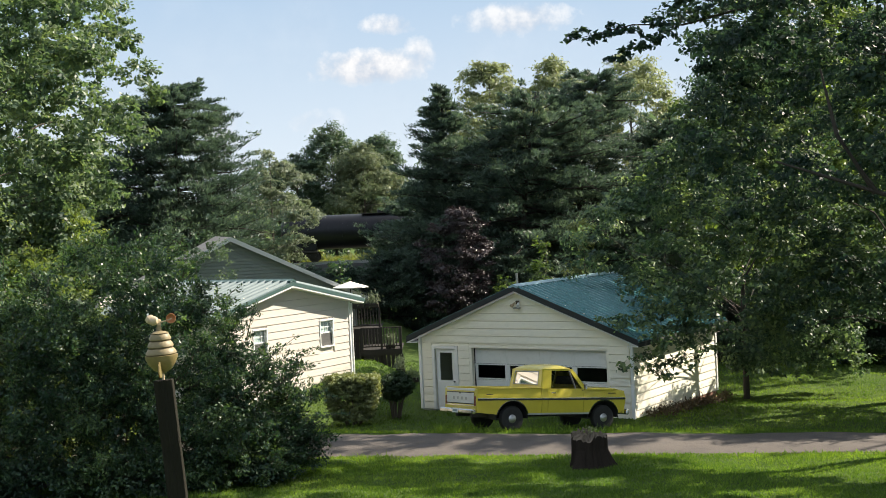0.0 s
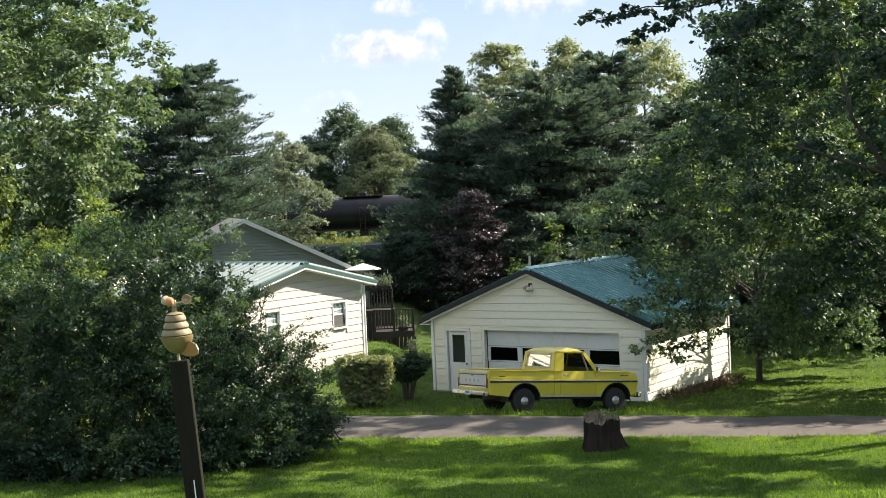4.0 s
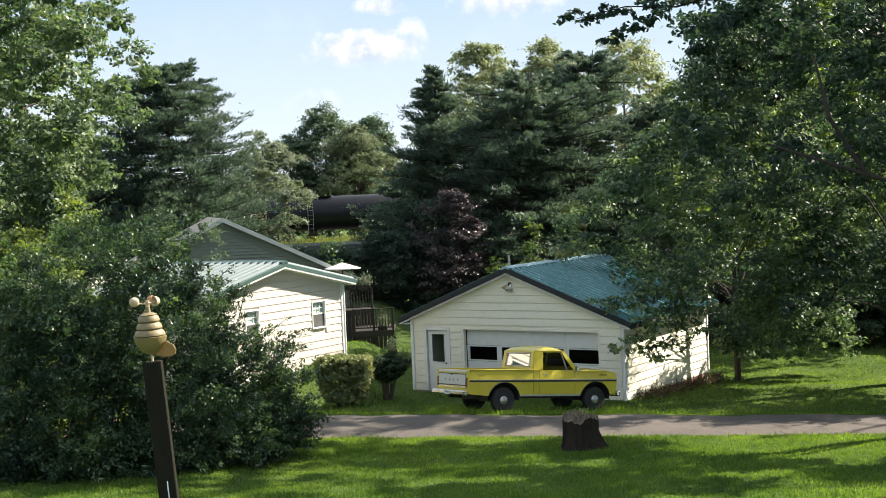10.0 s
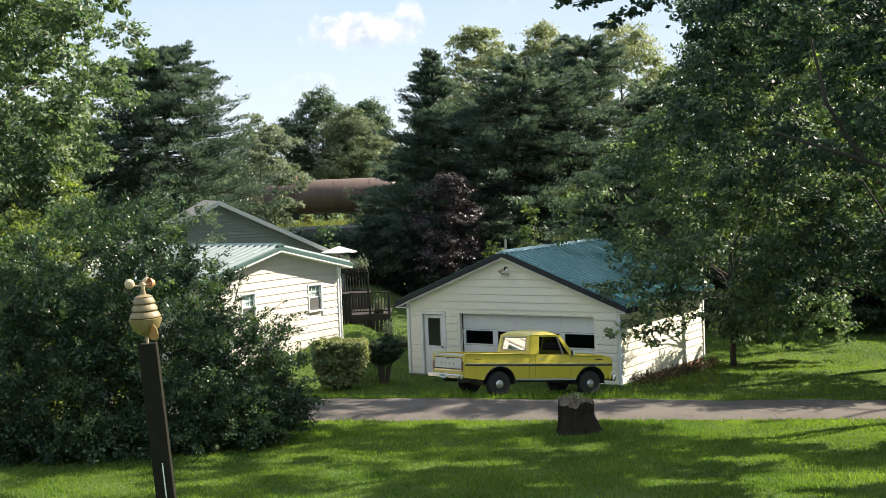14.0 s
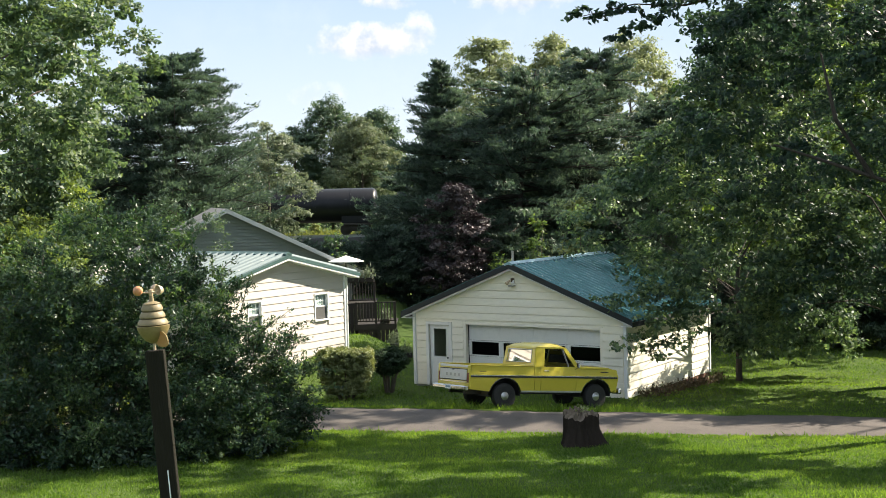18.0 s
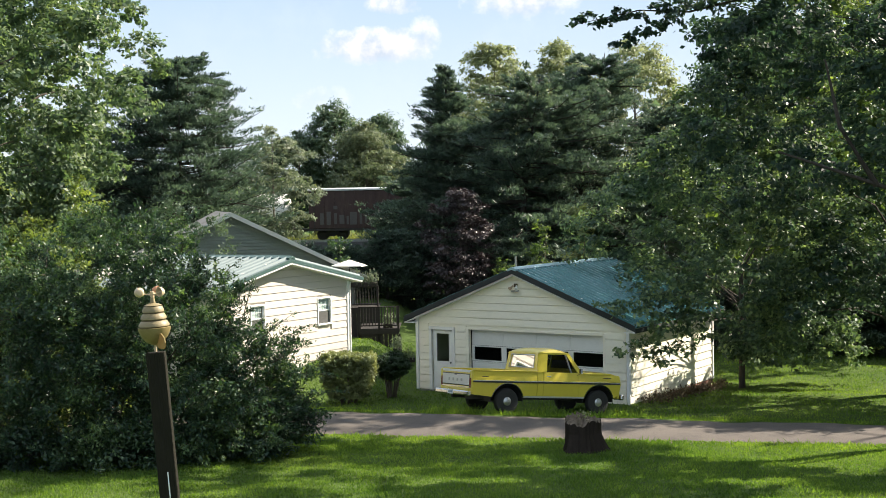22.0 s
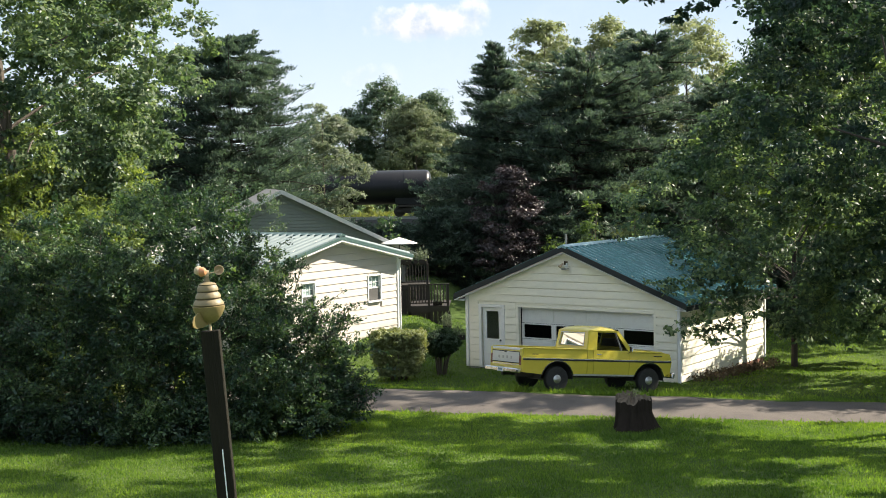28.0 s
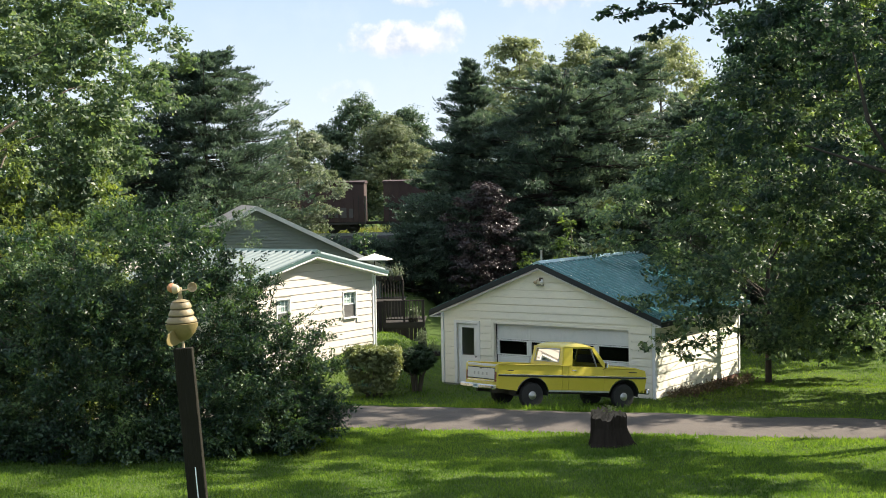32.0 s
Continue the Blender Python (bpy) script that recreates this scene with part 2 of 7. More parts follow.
# deck wood near black: the pines' shade is put into its colour
M["deck_wood"] = surface("shaded_deck_wood", (0.009, 0.007, 0.006), (0.022, 0.017, 0.014), 5, 0.8, 0, 40, 0.4, spread=0.2)
M["stump_wood"] = surface("stump_wood", (0.07, 0.055, 0.04), (0.22, 0.175, 0.125), 6, 0.95, 0, 40, 0.8, (0.04, 0.033, 0.026), 0.6)
M["stump_bark"] = surface("stump_bark", (0.014, 0.011, 0.009), (0.05, 0.04, 0.031), 6, 0.95, 0, 40, 1.0, stretch=(3, 3, 0.5), spec=0.1)
M["yellow_paint"] = surface("yellow_car_paint", (0.54, 0.445, 0.04), (0.66, 0.55, 0.06), 1.2, 0.32, 0, 18, 0.01, (0.4, 0.3, 0.08), 0.15, coat=0.5, rough_var=0.08)
M["chrome"] = surface("chrome", (0.42, 0.42, 0.42), (0.6, 0.6, 0.59), 4, 0.2, 1.0, 30, 0.03, (0.25, 0.22, 0.19), 0.35)
M["steel"] = surface("dull_steel", (0.35, 0.35, 0.35), (0.55, 0.55, 0.54), 4, 0.35, 0.9, 30, 0.05, (0.2, 0.17, 0.14), 0.3)
M["silver_panel"] = surface("brushed_tailgate_panel", (0.62, 0.62, 0.6), (0.76, 0.76, 0.74), 3, 0.4, 0.15, 30, 0.02)
M["rubber"] = surface("tyre_rubber", (0.012, 0.012, 0.012), (0.03, 0.03, 0.028), 8, 0.85, 0, 60, 0.3, (0.08, 0.07, 0.06), 0.3)
M["black_trim"] = surface("black_trim", (0.012, 0.012, 0.012), (0.025, 0.025, 0.025), 5, 0.5, 0, 40, 0.05)
M["seat_vinyl"] = surface("seat_vinyl", (0.03, 0.025, 0.02), (0.06, 0.05, 0.04), 5, 0.5, 0, 40, 0.1)
M["amber"] = surface("amber_lens", (0.5, 0.16, 0.02), (0.62, 0.22, 0.03), 8, 0.25, 0, 30, 0.02)
M["red_lens"] = surface("red_lens", (0.09, 0.012, 0.01), (0.15, 0.02, 0.015), 8, 0.25, 0, 30, 0.02)
M["hive_paint"] = surface("yellowed_hive_plastic", (0.15, 0.115, 0.045), (0.23, 0.175, 0.075), 14, 0.5, 0, 90, 0.08, (0.09, 0.07, 0.03), 0.5)
M["hive_tan"] = surface("tan_hive_plastic", (0.18, 0.14, 0.068), (0.25, 0.195, 0.1), 14, 0.55, 0, 90, 0.08, (0.12, 0.09, 0.04), 0.4)
M["hive_line"] = surface("brown_hive_line", (0.05, 0.032, 0.014), (0.09, 0.06, 0.026), 14, 0.6, 0, 90, 0.08)
M["cup_wood"] = surface("pale_cup_plastic", (0.4, 0.3, 0.19), (0.54, 0.43, 0.29), 14, 0.5, 0, 90, 0.08, (0.35, 0.25, 0.15), 0.3)
M["wing_amber"] = foliage("amber_vane_plastic", (0.2, 0.165, 0.07), (0.25, 0.2, 0.085), (0.3, 0.24, 0.1), (2.2, 1.4, 0.4), 0.24, 0.4, 6.0, 0.4)
M["white_plastic"] = surface("white_plastic", (0.75, 0.78, 0.78), (0.85, 0.87, 0.86), 8, 0.4, 0, 60, 0.02)
# greenish white of the upper panes: their reflection put into a colour
M["pane_sheen"] = surface("pane_reflection", (0.5, 0.58, 0.55), (0.68, 0.74, 0.7), 6, 0.8, 0, 60, 0.1)
M["canvas"] = surface("cream_canvas", (0.58, 0.55, 0.5), (0.7, 0.67, 0.63), 4, 0.85, 0, 60, 0.1)
M["tank_black"] = surface("black_tank_paint", (0.004, 0.004, 0.006), (0.012, 0.0125, 0.016), 0.5, 0.4, 0, 6, 0.05, (0.028, 0.028, 0.03), 0.3, (1, 1, 0.4), spec=0.3)
M["tank_rusty"] = surface("rusted_tank_paint", (0.03, 0.03, 0.032), (0.15, 0.085, 0.06), 0.5, 0.6, 0, 6, 0.05, (0.2, 0.11, 0.07), 0.6, (1, 1, 0.4))
M["tank_white"] = surface("white_tank_paint", (0.55, 0.53, 0.5), (0.75, 0.73, 0.7), 0.6, 0.45, 0, 6, 0.05, (0.3, 0.24, 0.18), 0.4, (1, 1, 0.3))
M["tank_red"] = surface("red_band_paint", (0.18, 0.03, 0.025), (0.28, 0.05, 0.04), 0.8, 0.5, 0, 6, 0.05, (0.1, 0.05, 0.04), 0.3)
M["boxcar_brown"] = surface("brown_boxcar_paint", (0.03, 0.014, 0.014), (0.06, 0.027, 0.026), 0.5, 0.65, 0, 6, 0.05, (0.12, 0.08, 0.06), 0.4, (1, 1, 0.3))
M["hopper_gray"] = surface("gray_hopper_paint", (0.3, 0.3, 0.29), (0.48, 0.48, 0.46), 0.5, 0.6, 0, 6, 0.05, (0.2, 0.17, 0.14), 0.5, (1, 1, 0.25))
M["stain_gray"] = surface("dark_gray_stain", (0.14, 0.14, 0.14), (0.27, 0.27, 0.265), 0.8, 0.7, 0, 6, 0.05)
M["roof_gray"] = surface("galvanised_roof", (0.42, 0.43, 0.44), (0.6, 0.61, 0.62), 0.8, 0.45, 0.4, 8, 0.05)
M["wheel_iron"] = surface("wheel_iron", (0.02, 0.018, 0.016), (0.06, 0.05, 0.045), 3, 0.7, 0.3, 20, 0.1)
M["paint_white"] = surface("faded_white_lettering", (0.045, 0.04, 0.04), (0.115, 0.1, 0.1), 3, 0.7, 0, 20, 0.05)
M["paint_blue"] = surface("faded_blue_lettering", (0.22, 0.3, 0.35), (0.34, 0.41, 0.45), 3, 0.7, 0, 20, 0.05)
M["ballast"] = surface("ballast", (0.03, 0.03, 0.031), (0.08, 0.078, 0.075), 2, 0.95, 0, 30, 1.0)
# one maple leaf in darker and lighter copies: shade and sun put into colour
M["maple"] = foliage("shaded_maple_leaf", (0.02, 0.042, 0.038), (0.036, 0.068, 0.054), (0.1, 0.145, 0.082), (1.45, 1.55, 0.8), 0.36, 0.5, 0.6, 0.25)
M["maple_lit"] = foliage("sunlit_garage_maple_leaf", (0.034, 0.06, 0.047), (0.08, 0.13, 0.085), (0.25, 0.315, 0.16), (1.5, 1.6, 0.75), 0.36, 0.5, 0.6, 0.25)
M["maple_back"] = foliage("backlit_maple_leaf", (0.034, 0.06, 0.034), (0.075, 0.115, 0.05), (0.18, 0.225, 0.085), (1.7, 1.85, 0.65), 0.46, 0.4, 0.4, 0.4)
M["maple_sunny"] = foliage("sunlit_left_tree_leaf", (0.044, 0.08, 0.058), (0.095, 0.145, 0.09), (0.21, 0.26, 0.13), (1.4, 1.5, 0.75), 0.42, 0.45, 0.6, 0.4)
M["shrub"] = foliage("shrub_leaf", (0.014, 0.034, 0.024), (0.034, 0.072, 0.044), (0.15, 0.22, 0.095), (1.6, 1.7, 0.65), 0.34, 0.42, 0.9, 0.45)
M["round_leaf"] = foliage("dark_shrub_leaf", (0.02, 0.042, 0.024), (0.035, 0.066, 0.034), (0.06, 0.1, 0.045), (1.5, 1.5, 0.6), 0.3)
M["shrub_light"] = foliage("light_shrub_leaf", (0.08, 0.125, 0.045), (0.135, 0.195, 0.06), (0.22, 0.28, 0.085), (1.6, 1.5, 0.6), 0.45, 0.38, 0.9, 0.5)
M["pine"] = foliage("pine_needle", (0.032, 0.055, 0.047), (0.058, 0.094, 0.076), (0.115, 0.168, 0.118), (1.4, 1.4, 0.95), 0.38, 0.45, 0.5, 0.4)
M["poplar"] = foliage("poplar_leaf", (0.15, 0.185, 0.1), (0.22, 0.255, 0.135), (0.3, 0.315, 0.175), (1.3, 1.3, 1.0), 0.48)
M["far_leaf"] = foliage("far_wood_leaf", (0.045, 0.082, 0.058), (0.072, 0.115, 0.078), (0.115, 0.155, 0.095), (1.5, 1.5, 0.9), 0.42, 0.5, 0.3, 0.35)
M["dull_leaf"] = foliage("dull_far_leaf", (0.085, 0.112, 0.07), (0.135, 0.165, 0.1), (0.21, 0.23, 0.14), (1.25, 1.3, 0.95), 0.42, 0.5, 0.3, 0.3)
M["gray_leaf"] = foliage("gray_green_leaf", (0.11, 0.138, 0.1), (0.165, 0.198, 0.14), (0.24, 0.27, 0.195), (1.25, 1.3, 0.95), 0.4)
M["purple_leaf"] = foliage("purple_leaf", (0.024, 0.019, 0.021), (0.04, 0.032, 0.035), (0.085, 0.074, 0.077), (1.2, 0.95, 0.95), 0.2, 0.45, 0.6, 0.35)
M["hedge"] = foliage("hedge_leaf", (0.12, 0.15, 0.07), (0.22, 0.25, 0.115), (0.36, 0.385, 0.19), (1.4, 1.4, 0.6), 0.3)
M["grass"] = foliage("grass_blade", (0.046, 0.09, 0.022), (0.104, 0.168, 0.04), (0.205, 0.272, 0.065), (1.65, 1.8, 0.5), 0.46, 0.8, 0.35, 0.08)
M["meadow"] = foliage("dry_meadow_grass", (0.09, 0.115, 0.045), (0.14, 0.16, 0.065), (0.2, 0.21, 0.095), (1.4, 1.4, 0.6), 0.4, 0.8, 0.3, 0.1)
M["screen"] = surface("window_screen", (0.06, 0.06, 0.058), (0.1, 0.1, 0.095), 8, 0.8, 0, 80, 0.1)
# weathered balusters, some lighter: spots of sun put into the colour
M["gray_wood"] = surface("sunlit_weathered_wood", (0.012, 0.01, 0.009), (0.07, 0.06, 0.052), 5, 0.85, 0, 40, 0.4, spread=0.5)
# sun shining through one cup, put into its colour
M["orange_cup"] = surface("sunlit_orange_plastic", (0.42, 0.17, 0.07), (0.52, 0.25, 0.12), 14, 0.5, 0, 90, 0.08)
M["dry_plant"] = foliage("dry_perennials", (0.06, 0.045, 0.028), (0.1, 0.075, 0.045), (0.16, 0.14, 0.07), (1.2, 1.1, 0.8), 0.3)


def lawn_material():
    m, nt, n, link = nodes_of("lawn")
    coord = n("ShaderNodeTexCoord")
    a, b, c = (n("ShaderNodeTexNoise") for _ in range(3))
    for node, s, d in ((a, 0.25, 4), (b, 3.5, 6), (c, 60, 3)):
        node.inputs["Scale"].default_value, node.inputs["Detail"].default_value = s, d
        link(coord.outputs["Object"], node.inputs["Vector"])
    r1 = n("ShaderNodeValToRGB")
    r1.color_ramp.elements[0].position, r1.color_ramp.elements[0].color = 0.3, (0.048, 0.084, 0.024, 1)
    r1.color_ramp.elements[1].position, r1.color_ramp.elements[1].color = 0.72, (0.11, 0.155, 0.042, 1)
    add = n("ShaderNodeMath")
    add.operation = "MULTIPLY_ADD"
    add.inputs[1].default_value = 0.5
    half = n("ShaderNodeMath")
    half.operation = "MULTIPLY"
    half.inputs[1].default_value = 0.5
    link(b.outputs[0], half.inputs[0])
    link(a.outputs[0], add.inputs[0]), link(half.outputs[0], add.inputs[2]), link(add.outputs[0], r1.inputs[0])
    bs = n("ShaderNodeBsdfPrincipled")
    bs.inputs["Roughness"].default_value, bs.inputs["Specular IOR Level"].default_value = 0.9, 0.05
    link(r1.outputs[0], bs.inputs["Base Color"])
    bp = n("ShaderNodeBump")
    bp.inputs["Strength"].default_value, bp.inputs["Distance"].default_value = 0.8, 0.05
    link(c.outputs[0], bp.inputs["Height"]), link(bp.outputs[0], bs.inputs["Normal"])
    out = n("ShaderNodeOutputMaterial")
    link(bs.outputs[0], out.inputs[0])
    return m


M["lawn"] = lawn_material()

# ---- mesh helpers ----
class Geo:
    """Vertices and faces of one part."""

    def __init__(self):
        self.v, self.f = [], []

    def add(self, verts, faces, m=None):
        k = len(self.v)
        self.v += [tuple(m @ Vector(p)) if m else tuple(p) for p in verts]
        self.f += [tuple(k + i for i in f) for f in faces]
        return self

    def box(self, x0, x1, y0, y1, z0, z1, b=0.0, m=None):
        """A box; b: the width of its chamfered edges."""
        if b <= 0:
            v = [(x, y, z) for x in (x0, x1) for y in (y0, y1) for z in (z0, z1)]
            return self.add(v, [(0, 1, 3, 2), (4, 6, 7, 5), (0, 4, 5, 1), (2, 3, 7, 6), (0, 2, 6, 4), (1, 5, 7, 3)], m)
        b = min(b, 0.45 * min(x1 - x0, y1 - y0, z1 - z0))
        v, idx = [], {}
        lo, hi = (x0, y0, z0), (x1, y1, z1)
        for c in range(8):
            s = [(c >> a) & 1 for a in range(3)]
            for a in range(3):
                p = [(hi[k] if s[k] else lo[k]) if k == a else (hi[k] - b if s[k] else lo[k] + b) for k in range(3)]
                idx[c, a] = len(v)
                v.append(p)
        f = []
        for a in range(3):
            p, q = (a + 1) % 3, (a + 2) % 3
            for side in (0, 1):
                ring = [side << a | i << p | j << q for i, j in ((0, 0), (1, 0), (1, 1), (0, 1))]
                ring = ring if side else ring[::-1]
                f.append([idx[c, a] for c in ring])
            for i, j in ((0, 0), (1, 0), (1, 1), (0, 1)):
                c0 = i << p | j << q
                c1 = c0 | 1 << a
                quad = [idx[c0, p], idx[c1, p], idx[c1, q], idx[c0, q]]
                f.append(quad if i == j else quad[::-1])
        for c in range(8):
            tri = [idx[c, a] for a in range(3)]
            f.append(tri if bin(c).count("1") % 2 else tri[::-1])
        return self.add(v, f, m)

    def prism(self, outline, d0, d1, axis="y", m=None):
        """An outline (two coordinates a point) drawn out along an axis from d0 to d1."""
        put = {"x": lambda p, d: (d, p[0], p[1]), "y": lambda p, d: (p[0], d, p[1]), "z": lambda p, d: (p[0], p[1], d)}[axis]
        k = len(outline)
        v = [put(p, d0) for p in outline] + [put(p, d1) for p in outline]
        f = [tuple(range(k))[::-1], tuple(range(k, 2 * k))] + [(i, (i + 1) % k, k + (i + 1) % k, k + i) for i in range(k)]
        return self.add(v, f, m)

    def tube(self, points, radii, sides=6, cap=True):
        """A round, tapered bar through the points."""
        pts = [Vector(p) for p in points]
        rings = []
        for i, p in enumerate(pts):
            d = (pts[min(i + 1, len(pts) - 1)] - pts[max(i - 1, 0)]).normalized()
            a = d.orthogonal().normalized() if abs(d.z) > 0.9 else d.cross(Vector((0, 0, 1))).normalized()
            if abs(d.z) > 0.9:
                a = Vector((1, 0, 0)) - d * d.x
                a.normalize()
            b = d.cross(a)
            rings.append([p + (a * math.cos(6.2832 * k / sides) + b * math.sin(6.2832 * k / sides)) * radii[i] for k in range(sides)])
        v = [q for r in rings for q in r]
        f = [(i * sides + k, i * sides + (k + 1) % sides, (i + 1) * sides + (k + 1) % sides, (i + 1) * sides + k)
             for i in range(len(pts) - 1) for k in range(sides)]
        if cap:
            f += [tuple(range(sides))[::-1], tuple(range(len(v) - sides, len(v)))]
        return self.add(v, f)

    def lathe(self, profile, sides=24, m=None):
        """A turned shape about z: profile of (radius, z), from bottom to top."""
        v, f = [], []
        for r, z in profile:
            v += [(r * math.cos(6.2832 * k / sides), r * math.sin(6.2832 * k / sides), z) for k in range(sides)]
        for i in range(len(profile) - 1):
            f += [(i * sides + k, i * sides + (k + 1) % sides, (i + 1) * sides + (k + 1) % sides, (i + 1) * sides + k) for k in range(sides)]
        f += [tuple(range(sides))[::-1], tuple(range(len(v) - sides, len(v)))]
        return self.add(v, f, m)


def mesh_of(name, g, material, smooth=False):
    me = bpy.data.meshes.new(name)
    me.from_pydata(g.v, [], g.f)
    me.materials.append(material)
    if smooth:
        me.shade_smooth()
        me.set_sharp_from_angle(angle=radians(38))
    me.update()
    return me


def part(name, g, material, parent=None, label="", smooth=False, at=None):
    ob = new(name, g if isinstance(g, bpy.types.Mesh) else mesh_of(name, g, material, smooth))
    ob.parent = parent
    if at:
        ob.location = at
    if label:
        ob["label"] = label
    return ob


def thing(name, m, label, category, group="", kind=""):
    ob = new(name)
    ob.matrix_basis = m
    ob.empty_display_size = 0.2
    return tagged(ob, label, category, group, kind)


def quads_mesh(name, v, material, corners=4):
    """A mesh of loose blades: v holds four (or three) corners a blade, one after another."""
    v = np.asarray(v, dtype=np.float32).reshape(-1, 3)
    k = len(v)
    me = bpy.data.meshes.new(name)
    me.vertices.add(k), me.loops.add(k), me.polygons.add(k // corners)
    me.vertices.foreach_set("co", v.ravel())
    me.loops.foreach_set("vertex_index", np.arange(k, dtype=np.int32))
    me.polygons.foreach_set("loop_start", np.arange(0, k, corners, dtype=np.int32))
    me.materials.append(material)
    me.update(calc_edges=True)
    return me


def unit(a):
    return a / np.maximum(np.linalg.norm(a, axis=1, keepdims=True), 1e-6)


def blades(rng, centres, size, up=0.35, slim=0.55, along=None, face=None, slack=0.5):
    """Leaf blades about their centres, pointed at both ends and folded a little along the rib; face: the way that their upper sides look."""
    k = len(centres)
    d = unit(rng.normal(size=(k, 3)) + (0 if along is None else along))
    if face is None:
        nrm = unit(np.cross(d, unit(rng.normal(size=(k, 3)) + np.array([0, 0, up * 3]))))
        nrm = unit(np.cross(d, nrm))
    else:
        nrm = unit(face + rng.normal(size=(k, 3)) * slack)
        d = unit(d - nrm * (d * nrm).sum(1)[:, None])
    side = np.cross(d, nrm)
    s = (size * rng.uniform(0.65, 1.35, k))[:, None]
    out = np.empty((k, 4, 3))
    out[:, 0] = centres - d * s * 0.5
    out[:, 1] = centres + side * s * 0.5 * slim + nrm * s * 0.12 - d * s * 0.05
    out[:, 2] = centres + d * s * 0.55
    out[:, 3] = centres - side * s * 0.5 * slim + nrm * s * 0.12 - d * s * 0.05
    return out.reshape(-1, 3)


def clump_leaves(rng, cs, size, counts, leaf_size, squash=0.75, sprays=7, up=0.6, slim=0.62, tight=0.24, slack=0.5):
    """Leaves in compact clumps: each clump is a dome of small sprays whose leaves look up and outward, with gaps between the domes."""
    n = len(cs)
    dirs = unit(rng.normal(size=(n * sprays, 3)) + np.array([0, 0, 0.35]))
    mids = dirs * np.array([1, 1, squash]) * rng.uniform(0.5, 1.1, (n * sprays, 1)) * np.repeat(size, sprays)[:, None]
    idx = np.repeat(np.arange(n), counts)
    k = len(idx)
    sp = idx * sprays + rng.integers(0, sprays, k)
    off = mids[sp] + rng.normal(size=(k, 3)) * np.array([1, 1, 0.5]) * (size[idx] * tight)[:, None]
    off[:, 2] -= 0.1 * np.linalg.norm(off[:, :2], axis=1)
    return blades(rng, cs[idx] + off, leaf_size, slim=slim, face=unit(dirs[sp] * 0.8 + np.array([0, 0, up])), slack=slack)


def smooth_step(t):
    t = np.clip(t, 0, 1)
    return t * t * (3 - 2 * t)


# ---- ground ----
def road_far(x):
    return 34.6 - 0.26 * x


def road_near(x):
    return 31.1 - 0.2 * x


def ground_z(x, y):
    """Height of the ground: the lawn falls to the lane, drops away beyond it, rises to a knoll by the house and to the railway bank."""
    x, y = np.asarray(x, float), np.asarray(y, float)
    xc = np.clip(x, -30, 40)
    e = np.maximum((y - road_far(xc)) * 0.968, 0)
    n_ = np.maximum(road_near(xc) - y, 0)
    z = 0.65 - 0.75 * (1 - np.exp(-e / 3.2)) + 0.055 * np.minimum(n_, 45)
    z = z + 1.0 * smooth_step((-x - 0.9) / 2.4) * smooth_step((y - 40) / 6.0)
    z = z - 0.8 * smooth_step((y - 50.5) / 3) * (1 - smooth_step((y - 58.5) / 3)) * smooth_step((x + 7.5) / 1.5) * smooth_step((-x - 0.9) / 2.4)
    z = z - 0.18 * smooth_step((x - 6) / 3) * smooth_step((y - 40) / 4)
    z = z + 0.5 * smooth_step((y - 50) / 15)
    bank = smooth_step((y - 112.5) / 3.0)
    z = z * (1 - bank) + 2.45 * bank
    z = z - 1.5 * smooth_step((y - 125) / 40)
    z = z + 14 * smooth_step((y - 190) / 300) + 6 * smooth_step((np.abs(x) - 120) / 200)
    return z


def gz(x, y):
    return float(ground_z(x, y))


def turf(x, y):
    """Low swells of the mown turf."""
    return 0.02 * np.sin(x * 1.7 + 1.3 * np.sin(y * 0.9)) + 0.015 * np.sin(y * 2.3 + x * 0.6)


def build_ground():
    xs = np.concatenate([np.linspace(-900, -60, 22), np.linspace(-56, -16, 21), np.linspace(-15, 20, 106), np.linspace(21, 60, 22), np.linspace(70, 900, 22)])
    ys = np.concatenate([np.linspace(-300, -6, 12), np.linspace(-4, 14, 14), np.linspace(14.5, 56, 140), np.linspace(57, 130, 74), np.linspace(140, 1500, 30)])
    gx, gy = np.meshgrid(xs, ys)
    near = (gy > 10) & (gy < 60)
    inlane = (gy > road_near(gx) - 0.4) & (gy < road_far(gx) + 0.4)
    z = ground_z(gx, gy) + np.where(near & ~inlane, turf(gx, gy), 0) - np.where(inlane & (np.abs(gx) < 60), 0.05, 0)
    g = Geo()
    g.v = list(map(tuple, np.stack([gx, gy, z], -1).reshape(-1, 3).tolist()))
    w, h = len(xs), len(ys)
    g.f = [(j * w + i, j * w + i + 1, (j + 1) * w + i + 1, (j + 1) * w + i) for j in range(h - 1) for i in range(w - 1)]
    ob = part("ground", g, M["lawn"], smooth=True)
    tagged(ob, "mown green lawn sloping to the lane, uneven turf", "lawn", kind="structure")


